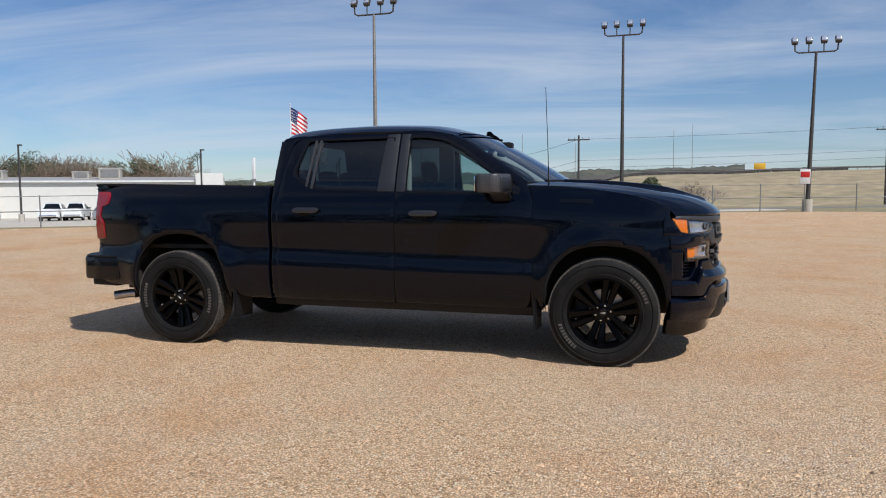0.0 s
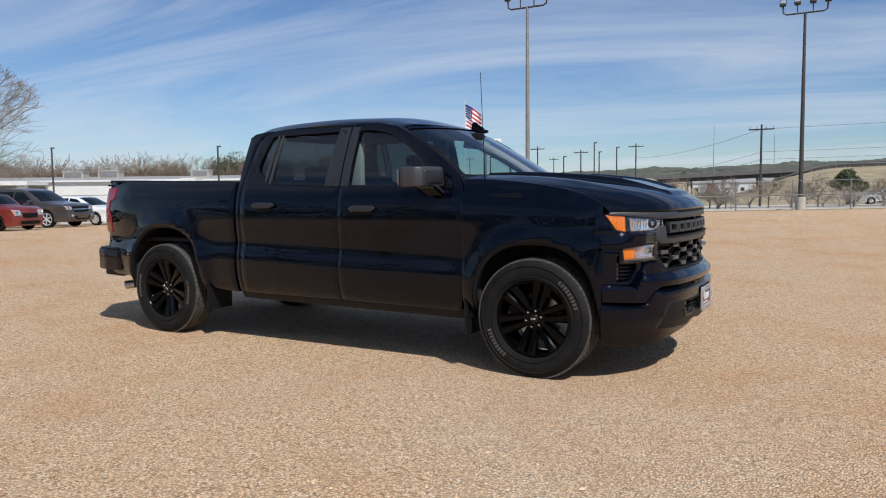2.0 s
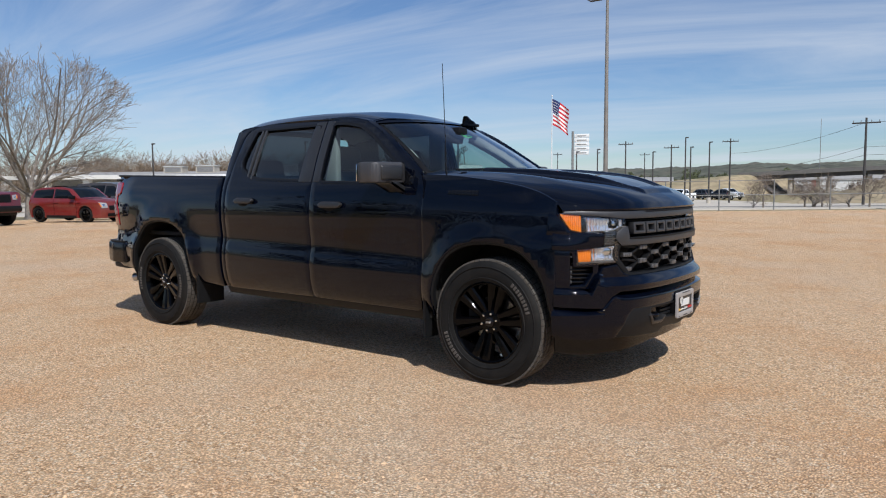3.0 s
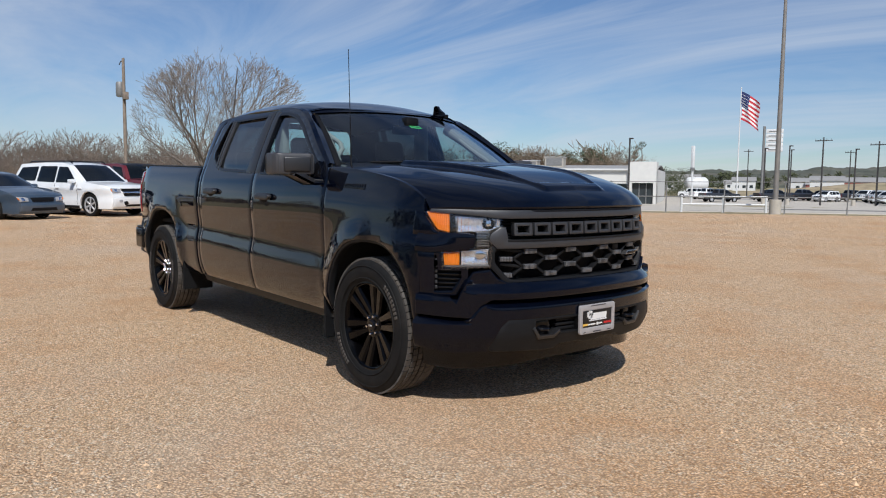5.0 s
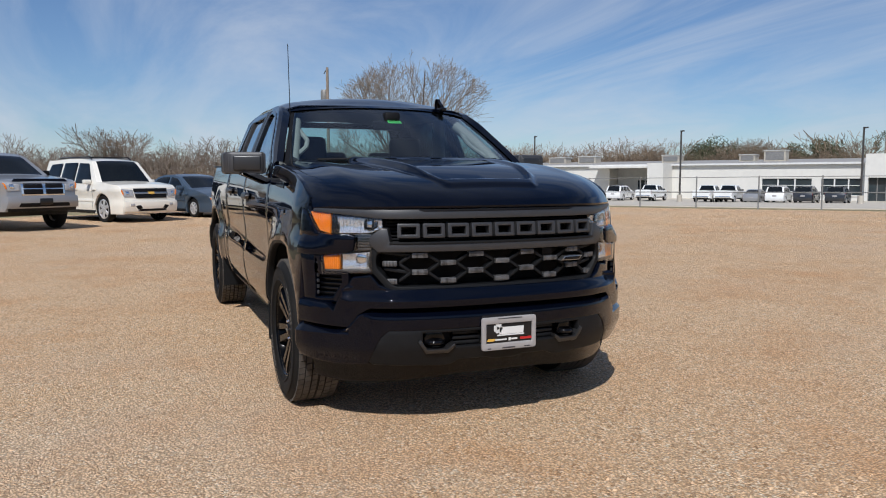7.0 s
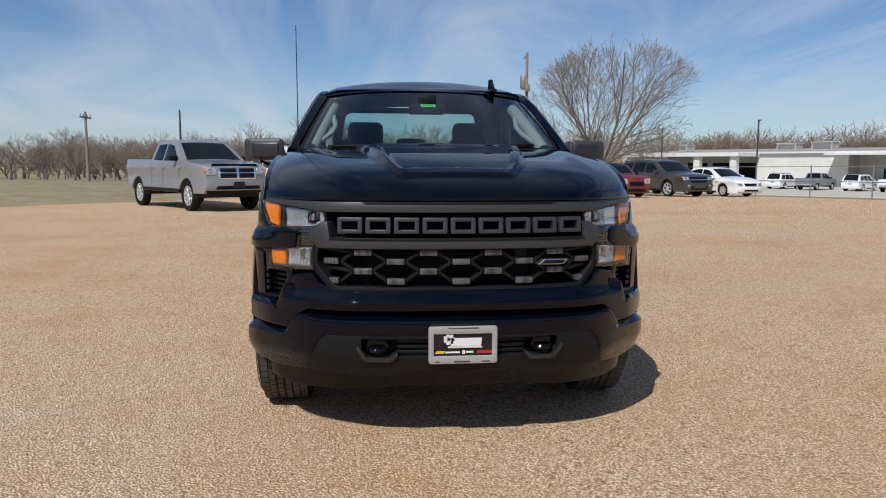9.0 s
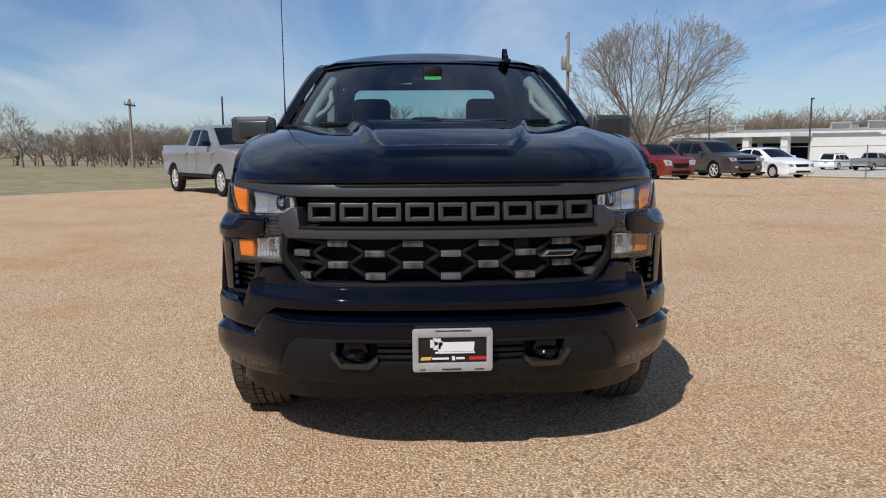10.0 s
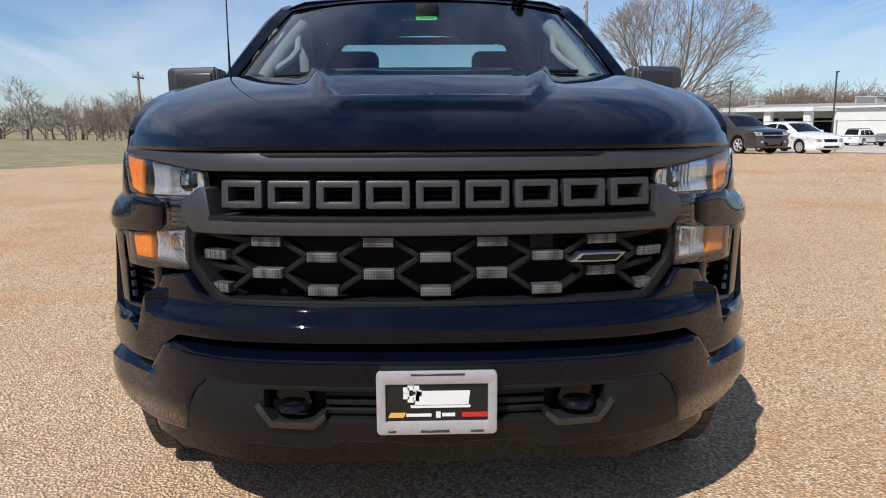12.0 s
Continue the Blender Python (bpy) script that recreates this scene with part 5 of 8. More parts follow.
# -- nose: grille, lamps, bumper --
def lean(u, z):
    """How far the nose falls back above and below its grille."""
    return - 0.25 * max(0.0, z - 1.0) ** 1.5 - 0.02 * max(0.0, 0.9 - z)


NF = nose(lean)


def NT(u, z, h):
    x, y = TOPP.xy(u, h + lean(u, z))
    return (x, y, z)


part("grille_backing", slab(yz([(-0.66, 0.74), (0.66, 0.74), (0.70, 0.95), (0.64, 1.14), (-0.64, 1.14), (-0.70, 0.95)]), NF, -0.14, 0.02, 0.004, 0.08), M["dark"], TRUCK)
for k in range(7):
    z = 1.0 + 0.018 * k
    part("grille_slat", slab(yz([(-0.63, z), (0.63, z), (0.63, z + 0.006), (-0.63, z + 0.006)]), NF, -0.085, 0.03, 0.001, 0.1), M["matte"], TRUCK)
# upper bar over lamps and grille
bar1 = [(0.0, 1.116), (0.60, 1.115), (0.66, 1.118), (0.74, 1.129), (0.82, 1.138), (0.935, 1.148), (0.93, 1.158), (0.80, 1.157), (0.60, 1.156), (0.40, 1.156), (0.0, 1.156)]
bar1 = [(-y, z) for y, z in bar1[::-1][:-1]] + bar1[1:-1]
part("grille_upper_bar", slab(yzt(bar1), NT, -0.003, 0.07, 0.005, 0.06), M["charcoal"], TRUCK, "matte grey grille bar")
part("grille_vent_slot", slab(yzt([(-0.43, 1.1495), (0.43, 1.1495), (0.455, 1.157), (-0.455, 1.157)]), NT, 0.0005, 0.03, 0.001, 0.08), M["dark"], TRUCK)
bar2 = yz([(-0.655, 0.950), (0.655, 0.950), (0.668, 0.965), (0.690, 0.990), (0.684, 1.022), (0.640, 1.058), (0.616, 1.058), (0.603, 0.985), (-0.603, 0.985), (-0.616, 1.058), (-0.640, 1.058), (-0.684, 1.022), (-0.690, 0.990), (-0.668, 0.965)])
part("grille_lower_bar", slab(bar2, NF, 0.0, 0.09, 0.007, 0.06), M["charcoal"], TRUCK, "matte grey grille bar")
part("bar_edge", slab(yz([(-0.60, 0.984), (0.60, 0.984), (0.60, 0.992), (-0.60, 0.992)]), NF, 0.004, 0.02, 0.002, 0.08), M["matte"], TRUCK)
# nine raised blocks where the maker's name stands
wide = 1.168 / 9
for k in range(9):
    y0 = -0.574 + k * wide
    o = [(y0 + 0.010, 1.017), (y0 + wide - 0.010, 1.017), (y0 + wide - 0.010, 1.085), (y0 + 0.010, 1.085)]
    i = [(y0 + 0.026, 1.030), (y0 + wide - 0.026, 1.030), (y0 + wide - 0.026, 1.072), (y0 + 0.026, 1.072)]
    part("name_block", slab(yz(keyhole(rounded(o, 0.003, 2), i)), NF, -0.005, 0.05, 0.0022, 0.05), M["charcoal"], TRUCK)
# the mesh of the lower grille
rows_z = [0.925, 0.884, 0.838, 0.792]
pads = []
for r, z in enumerate(rows_z):
    ycs = [(-1.5 + q) * 0.303 + 0.003 for q in range(4)] if r % 2 == 0 else [(-2 + q) * 0.303 + 0.003 for q in range(5)]
    for yc in ycs:
        pads.append((r, yc, z))
        w2 = 0.039 if abs(yc) < 0.58 else 0.033
        pad = yz([(yc - w2, z - 0.0112), (yc + w2, z - 0.0112), (yc + w2, z + 0.0112), (yc - w2, z + 0.0112)])
        part("mesh_pad", slab(pad, NF, -0.018, 0.03, 0.002, 0.06), M["pad"], TRUCK, "grey dotted pad")
for r, yc, z in pads:
    for r2, y2, z2 in pads:
        if r2 == r + 1 and abs(y2 - yc) < 0.2:
            d = math.copysign(1, y2 - yc)
            a, b = (yc + d * 0.045, z), (y2 - d * 0.045, z2)
            q = [(a[0], a[1] - 0.008), (a[0], a[1] + 0.005), (b[0], b[1] + 0.008), (b[0], b[1] - 0.005)]
            part("mesh_link", slab(yz(q), NF, -0.028, 0.045, 0.002, 0.06), M["matte"], TRUCK)
for d in (-1, 1):
    for zz, yy in ((0.925, 0.66), (0.838, 0.63)):
        q = [(d * 0.50, zz + 0.005), (d * 0.50, zz - 0.008), (d * yy, zz + 0.012), (d * yy, zz + 0.024)]
        part("mesh_link", slab(yz(q), NF, -0.034, 0.04, 0.002, 0.06), M["matte"], TRUCK)
part("grille_surround", slab(keyhole(yz(rounded([(-0.60, 0.742), (0.60, 0.742), (0.70, 0.86), (0.69, 0.96), (-0.69, 0.96), (-0.70, 0.86)], 0.03)), yz(rounded([(-0.585, 0.762), (0.585, 0.762), (0.672, 0.865), (0.665, 0.945), (-0.665, 0.945), (-0.672, 0.865)], 0.03))), NF, -0.012, 0.08, 0.004, 0.06), M["matte"], TRUCK)
# a plain slanted emblem on the mesh
part("emblem", slab(yz([(0.365, 0.868), (0.49, 0.868), (0.515, 0.888), (0.39, 0.888)]), NF, 0.002, 0.03, 0.003, 0.06), M["steel"], TRUCK, "plain silver-edged emblem")
part("emblem_face", slab(yz([(0.379, 0.872), (0.486, 0.872), (0.501, 0.884), (0.394, 0.884)]), NF, 0.005, 0.01, 0.002, 0.06), M["gloss"], TRUCK)
part("sensor", slab(yz([(0.26, 0.905), (0.32, 0.905), (0.32, 0.945), (0.26, 0.945)]), NF, -0.03, 0.03, 0.003, 0.06), M["dark"], TRUCK)

for s in (-1, 1):
    def m2(poly):
        return [(s * y, z) for y, z in poly]
    # headlamp: housing, fluted reflector, amber end, stem, lower lamp
    def flute(fn0, pitch, amp=0.0045):
        def fn1(u, z, h):
            return fn0(u, z, h + amp * math.sin(2 * math.pi * u / pitch) + 0.5 * amp * math.sin(z * 75))
        return fn1
    top_o = [(0.955, 1.150), (0.905, 1.148), (0.853, 1.134), (0.74, 1.120), (0.665, 1.112), (0.634, 1.108), (0.632, 1.062), (0.690, 1.036), (0.775, 1.030), (0.845, 1.027), (0.908, 1.042), (0.952, 1.138)]
    lamp = part("headlamp", slab(yzt(m2(top_o)), NT, -0.075, 0.03, 0.003, 0.05), M["dark"], TRUCK)
    part("reflector", slab(yzt(m2([(0.838, 1.126), (0.74, 1.115), (0.643, 1.103), (0.641, 1.066), (0.694, 1.042), (0.832, 1.036)])), flute(NT, 0.020, 0.006), -0.030, 0.02, 0.003, 0.004, 0.008), M["reflector"], lamp, "bright fluted reflector")
    part("lamp_shield", slab(yzt(m2([(0.858, 1.130), (0.842, 1.127), (0.836, 1.036), (0.858, 1.034)])), NT, -0.020, 0.02, 0.004, 0.03), M["dark"], lamp)
    bowl = [(0.696 + 0.026 * math.cos(a), 1.083 + 0.026 * math.sin(a)) for a in np.linspace(0, 2 * math.pi, 16)[:-1]]
    part("lamp_bowl", slab(yzt(m2(bowl)), NT, -0.024, 0.012, 0.008, 0.02), M["dark"], lamp)
    part("bulb", slab(yzt(m2([(0.688, 1.072), (0.706, 1.072), (0.706, 1.096), (0.688, 1.096)])), NT, -0.016, 0.012, 0.006, 0.02), M["chrome"], lamp)
    part("amber_marker", slab(yzt(m2([(0.946, 1.142), (0.915, 1.140), (0.864, 1.132), (0.862, 1.036), (0.905, 1.050)])), flute(NT, 0.012, 0.0012), -0.012, 0.02, 0.003, 0.003, 0.008), M["amber"], lamp, "amber marker lens")
    part("lens", slab(yzt(m2(top_o)), NT, -0.003, 0.008, 0.004, 0.05), M["lens"], lamp, "clear lens")
    part("lamp_corner", slab(yzt(m2([(0.894, 1.020), (0.914, 1.042), (0.956, 1.134), (0.974, 1.150), (0.976, 1.020)])), NT, -0.001, 0.05, 0.005, 0.03), M["paint"], TRUCK)
    low_o = [(0.752, 1.030), (0.684, 1.034), (0.682, 0.96), (0.684, 0.838), (0.902, 0.828), (0.902, 0.922), (0.79, 0.932), (0.757, 0.950)]
    part("lower_housing", slab(yz(m2(low_o)), NF, -0.060, 0.03, 0.003, 0.05), M["matte"], lamp)
    for k in range(6):
        z = 0.953 + k * 0.0145
        part("stem_rib", slab(yz(m2([(0.692, z), (0.748, z), (0.748, z + 0.007), (0.692, z + 0.007)])), NF, -0.02, 0.02, 0.002, 0.05), M["charcoal"], lamp)
    part("lower_reflector", slab(yz(m2([(0.692, 0.940), (0.815, 0.926), (0.815, 0.853), (0.692, 0.853)])), flute(NF, 0.020, 0.006), -0.026, 0.02, 0.003, 0.004, 0.008), M["reflector"], lamp, "bright fluted reflector")
    part("lower_bowl", slab(yz(m2([(0.735 + 0.020 * math.cos(a), 0.908 + 0.020 * math.sin(a)) for a in np.linspace(0, 2 * math.pi, 14)[:-1]])), NF, -0.018, 0.012, 0.007, 0.02), M["chrome"], lamp)
    part("amber_marker", slab(yz(m2([(0.828, 0.924), (0.895, 0.917), (0.895, 0.853), (0.828, 0.853)])), flute(NF, 0.012, 0.0012), -0.014, 0.02, 0.003, 0.003, 0.01), M["amber"], lamp, "amber lower lens")
    part("lamp_sill", slab(yz(m2([(0.69, 0.848), (0.895, 0.846), (0.895, 0.834), (0.69, 0.842)])), NF, -0.012, 0.02, 0.003, 0.04), M["charcoal"], lamp)
    part("lens", slab(yz(m2(low_o)), NF, -0.003, 0.008, 0.004, 0.05), M["lens"], lamp, "clear lens")
    # painted blade between the lamps, running into the fender
    blade = [(U(0.762), 1.016), (U(0.79), 1.022), (U(0.86), 1.024), (U(0.96), 1.034), (UX(0.49), 1.04), (UX(0.49), 0.935), (U(0.955), 0.93), (U(0.925), 0.932), (U(0.80), 0.941), (U(0.766), 0.958)]
    part("lamp_blade", slab([(s * u, z) for u, z in blade], nose(lambda u, z: lean(u, z) - 0.05 * step((abs(u) - U(0.86)) / 0.12) * step((z - 0.98) / 0.06)), 0.004, 0.05, 0.008, 0.05), M["paint"], TRUCK)
    # side vent
    vent = [(U(0.965), 0.92), (U(0.912), 0.915), (U(0.905), 0.84), (U(0.80), 0.835), (U(0.80), 0.78), (U(0.85), 0.70), (U(0.96), 0.695)]
    part("side_vent", slab([(s * u, z) for u, z in vent], NF, -0.07, 0.02, 0.003, 0.05), M["dark"], TRUCK)
    for k in range(5):
        z = 0.715 + k * 0.025
        part("vent_louvre", slab(yz(m2([(0.815, z), (0.93, z + 0.004), (0.93, z + 0.012), (0.815, z + 0.008)])), NF, -0.045, 0.03, 0.002, 0.05), M["gloss"], TRUCK)
    part("vent_frame", slab(keyhole([(s * u, z) for u, z in [(U(0.99), 0.93), (U(0.90), 0.925), (U(0.892), 0.838), (U(0.79), 0.838), (U(0.79), 0.775), (U(0.84), 0.685), (U(0.99), 0.682)]], [(s * u, z) for u, z in [(U(0.934), 0.912), (U(0.922), 0.908), (U(0.915), 0.826), (U(0.815), 0.824), (U(0.813), 0.78), (U(0.857), 0.702), (U(0.934), 0.700)]]), NF, -0.006, 0.05, 0.005, 0.05), M["paint"], TRUCK)
    for k in range(6):
        z = 0.72 + k * 0.03
        part("vent_bead", slab([(s * (U(0.922)), z), (s * (U(0.922) + 0.008), z), (s * (U(0.922) + 0.008), z + 0.014), (s * U(0.922), z + 0.014)], NF, -0.014, 0.01, 0.002, 0.02), M["charcoal"], TRUCK)

# painted apron under the grille, with raised ends and a crease along its shelf
apron = [(U(0.0), 0.748), (U(0.60), 0.748), (U(0.655), 0.775), (U(0.690), 0.822), (U(0.765), 0.808), (U(0.80), 0.745), (U(0.838), 0.640), (U(0.868), 0.672), (UX(0.50), 0.685), (UX(0.50), 0.582), (U(0.90), 0.575), (U(0.775), 0.566), (U(0.735), 0.632), (U(0.685), 0.668), (U(0.0), 0.672)]
apron = [(-u, z) for u, z in apron[::-1][:-1]] + apron[1:-1]


def apron_off(u, z):
    a = abs(u)
    crest = 0.746 if a < U(0.79) else (0.70 if a > U(0.875) else 0.80)
    return lean(u, z) + 0.006 + 0.040 * min(1.0, max(0.0, (crest - z) / 0.042)) * (0.35 + 0.65 * step((U(0.98) - a) / 0.2))


part("bumper_apron", slab(apron, nose(apron_off), 0.0, 0.06, 0.006, 0.04, 0.0105), M["paint"], TRUCK, angle=24)
BUMP_TOP = ([0, U(0.66), U(0.725), U(0.785), U(0.95), UX(0.492)], [0.654, 0.652, 0.624, 0.545, 0.560, 0.566])


def bump_off(u, z):
    a = abs(u)
    crest = 0.654 if a < U(0.70) else (0.562 if a > U(0.80) else 0.70)
    shelf = min(1.0, max(0.0, (crest - z) / 0.036))
    return (-0.010 + 0.058 * shelf) * (0.60 + 0.40 * step((U(0.95) - a) / 0.3)) - 0.035 * step((0.47 - z) / 0.12)


NB = nose(bump_off)
bump_top = list(zip(*BUMP_TOP)) + [(UX(0.492), 0.398), (U(0.90), 0.372), (U(0.84), 0.366), (U(0.704), 0.376), (U(0.642), 0.518), (U(0.605), 0.556), (U(0.0), 0.560)]
bump = [(-u, z) for u, z in bump_top[::-1][:-1]] + bump_top[1:-1]
part("front_bumper", slab(bump, NB, 0.0, 0.08, 0.007, 0.04, 0.011), M["paint"], TRUCK, angle=24)
# textured lower insert with openings for the hooks and slots
skid_o = [(-0.694, 0.388), (-0.680, 0.374), (-0.47, 0.368), (-0.34, 0.362), (-0.30, 0.366), (-0.255, 0.388), (-0.10, 0.388), (-0.06, 0.376), (0.06, 0.376), (0.10, 0.388), (0.255, 0.388), (0.30, 0.366), (0.34, 0.362), (0.47, 0.368), (0.680, 0.374), (0.694, 0.388), (0.634, 0.514), (0.598, 0.549), (-0.598, 0.549), (-0.634, 0.514)]
part("bumper_insert", slab(keyhole(yz(skid_o), yz(rounded([(-0.455, 0.541), (-0.455, 0.475), (-0.42, 0.440), (-0.33, 0.440), (-0.28, 0.452), (0.28, 0.452), (0.33, 0.440), (0.42, 0.440), (0.455, 0.475), (0.455, 0.541)], 0.012))), NB, -0.004, 0.06, 0.006, 0.05, 0.03), M["matte"], TRUCK, "grained grey-black lower insert")
part("insert_backing", slab(yz([(-0.47, 0.435), (0.47, 0.435), (0.47, 0.555), (-0.47, 0.555)]), NB, -0.08, 0.01, 0.002, 0.1), M["dark"], TRUCK)
for k in range(3):
    z = 0.466 + 0.026 * k
    part("bumper_slat", slab(yz([(-0.29, z), (0.29, z), (0.29, z + 0.012), (-0.29, z + 0.012)]), NB, -0.03, 0.04, 0.003, 0.08), M["matte"], TRUCK)
for s in (-1, 1):
    x0 = nose_xy(U(0.385), 0.03)[0]
    ring = [(x0 - 0.05 + 0.062 * math.sin(a), s * 0.385 + 0.045 * math.cos(a), 0.482) for a in np.linspace(-0.4, math.pi + 0.4, 14)]
    part("tow_hook", tube(ring, 0.013, 8), M["gloss"], TRUCK, "black tow hook")
    lip_o = [(0.462, 0.500), (0.430, 0.447), (0.325, 0.447), (0.290, 0.475), (0.290, 0.462), (0.322, 0.432), (0.434, 0.432), (0.470, 0.490)]
    part("hook_bezel", slab(yz([(s * y, z) for y, z in lip_o]), NB, 0.006, 0.07, 0.004, 0.05), M["satin"], TRUCK)
    part("hook_mount", slab(yz(rounded([(s * 0.335, 0.490), (s * 0.435, 0.490), (s * 0.42, 0.530), (s * 0.35, 0.530)], 0.01)), NB, -0.035, 0.05, 0.008, 0.05), M["gloss"], TRUCK)
part("air_dam", slab([(-UX(0.50), 0.275), (-U(0.83), 0.248), (-U(0.5), 0.268), (-U(0.25), 0.286), (U(0.25), 0.286), (U(0.5), 0.268), (U(0.83), 0.248), (UX(0.50), 0.275), (UX(0.50), 0.42), (U(0.60), 0.43), (-U(0.60), 0.43), (-UX(0.50), 0.42)], nose(lambda u, z: -0.050 - 0.035 * step((0.42 - z) / 0.1)), 0, 0.05, 0.006, 0.07), M["gloss"], TRUCK)

# -- number plate holder with a dealer's plate --
PX = 0.966
plate = part("plate_frame", slab(keyhole(rounded([(-0.152, 0.430), (0.157, 0.430), (0.157, 0.597), (-0.152, 0.597)], 0.012), rounded([(-0.134, 0.460), (0.139, 0.460), (0.139, 0.568), (-0.134, 0.568)], 0.006)), lambda y, z, h: (PX + h, y, z), 0.006, 0.012, 0.003, 0.1), M["platewhite"], TRUCK, "pale plastic plate frame")
part("plate_sheet", rbox(PX - 0.012, PX - 0.0025, -0.145, 0.15, 0.44, 0.585, 0.003), M["plateblack"], plate, "black dealer plate")
part("plate_mount", rbox(PX - 0.07, PX - 0.004, -0.148, 0.153, 0.45, 0.612, 0.01), M["dark"], plate)


def plate_bar(y0, y1, z0, z1, m, skew=0.0):
    part("plate_mark", prism([(y0, z0), (y1, z0), (y1 + skew, z1), (y0 + skew, z1)], PX - 0.004, PX + 0.0015, "x"), m, plate)


plate_bar(-0.055, 0.085, 0.508, 0.545, M["white"], 0.004)
plate_bar(-0.066, 0.09, 0.500, 0.506, M["white"])
for k in range(7):
    a = 2 * math.pi * k / 7
    plate_bar(-0.062 + 0.017 * math.cos(a) - 0.008, -0.062 + 0.017 * math.cos(a) + 0.008, 0.540 + 0.017 * math.sin(a) - 0.008, 0.540 + 0.017 * math.sin(a) + 0.008, M["white"])
plate_bar(-0.125, -0.085, 0.474, 0.486, M["inkgold"], 0.006)
plate_bar(-0.078, -0.012, 0.476, 0.483, M["white"])
plate_bar(0.0, 0.012, 0.472, 0.488, M["white"])
plate_bar(0.016, 0.05, 0.476, 0.484, M["white"])
plate_bar(0.068, 0.135, 0.474, 0.486, M["inkred"])
for y0, y1, z0, z1 in ((-0.065, 0.075, 0.5895, 0.5945), (-0.04, 0.035, 0.434, 0.441), (0.09, 0.125, 0.4345, 0.440), (-0.125, -0.105, 0.4345, 0.440)):
    part("frame_mark", rbox(PX + 0.004, PX + 0.008, y0, y1, z0, z1, 0.001, 1), M["charcoal"], plate)

# -- rear end, underside --
part("tailgate", rbox(-4.74, -4.66, -0.80, 0.80, 0.80, 1.43, 0.02, 3), M["paint"], TRUCK)
part("tailgate_edge", rbox(-4.76, -4.64, -0.79, 0.79, 1.425, 1.455, 0.012, 3), M["matte"], TRUCK)
rb = rounded([(-4.93, -0.70), (-4.80, -0.93), (-4.62, -0.985), (-4.38, -0.99), (-4.38, -0.90), (-4.60, -0.88), (-4.70, -0.80), (-4.70, 0.80), (-4.60, 0.88), (-4.38, 0.90), (-4.38, 0.99), (-4.62, 0.985), (-4.80, 0.93), (-4.93, 0.70)], 0.04)
bumper = part("rear_bumper", prism(rb, 0.565, 0.775, "z", 0.02), M["gloss"], TRUCK)
part("bumper_step", prism([(p[0] * 0.999, p[1] * 0.985) for p in rb], 0.775, 0.787, "z"), M["matte"], bumper)
part("bumper_lower", prism([(-4.86, -0.70), (-4.74, -0.90), (-4.42, -0.95), (-4.42, 0.95), (-4.74, 0.90), (-4.86, 0.70)], 0.505, 0.57, "z", 0.015), M["matte"], bumper)
part("bed_floor", rbox(-4.66, -2.84, -0.86, 0.86, 0.86, 0.90, 0.01), M["under"], TRUCK)
part("bed_front_wall", rbox(-2.90, -2.84, -0.90, 0.90, 0.55, 1.40, 0.01), M["paint"], TRUCK)
part("bed_cover", rbox(-4.66, -2.86, -0.89, 0.89, 1.395, 1.412, 0.006), M["dark"], TRUCK)
part("floor_pan", rbox(-2.80, -0.45, -0.88, 0.88, 0.44, 0.52, 0.02), M["under"], TRUCK)
part("engine_tray", rbox(-0.45, 0.62, -0.50, 0.50, 0.36, 0.45, 0.03), M["under"], TRUCK)
part("engine_block", rbox(-0.45, 0.72, -0.51, 0.51, 0.45, 1.10, 0.05), M["under"], TRUCK)
part("firewall", rbox(-0.55, -0.45, -0.88, 0.88, 0.45, 1.36, 0.02), M["under"], TRUCK)
for s in (-1, 1):
    part("frame_rail", rbox(-4.70, 0.60, s * 0.42 - 0.04, s * 0.42 + 0.04, 0.42, 0.56, 0.01), M["under"], TRUCK)
part("rear_axle", tube([(-3.745, -0.75, 0.42), (-3.745, -0.15, 0.42), (-3.745, 0.0, 0.42), (-3.745, 0.15, 0.42), (-3.745, 0.75, 0.42)], [0.05, 0.05, 0.15, 0.05, 0.05], 14), M["under"], TRUCK)
part("front_axle", tube([(0, -0.72, 0.38), (0, 0.72, 0.38)], 0.05, 10), M["under"], TRUCK)
part("spare_tyre", moved(lathe([(0.20, -0.1), (0.36, -0.11), (0.39, -0.06), (0.39, 0.06), (0.36, 0.11), (0.20, 0.1)], 32, True), pose(-4.33, 0, 0.50, 90, 0, 0)), M["rubber"], TRUCK)
part("exhaust_pipe", tube([(-3.4, -0.55, 0.42), (-4.2, -0.58, 0.42), (-4.52, -0.70, 0.40), (-4.62, -0.76, 0.385)], 0.042, 14), M["steel"], TRUCK, "steel exhaust tail pipe")
part("prop_shaft", tube([(-3.6, 0, 0.43), (-0.3, 0, 0.47)], 0.045, 10), M["under"], TRUCK)

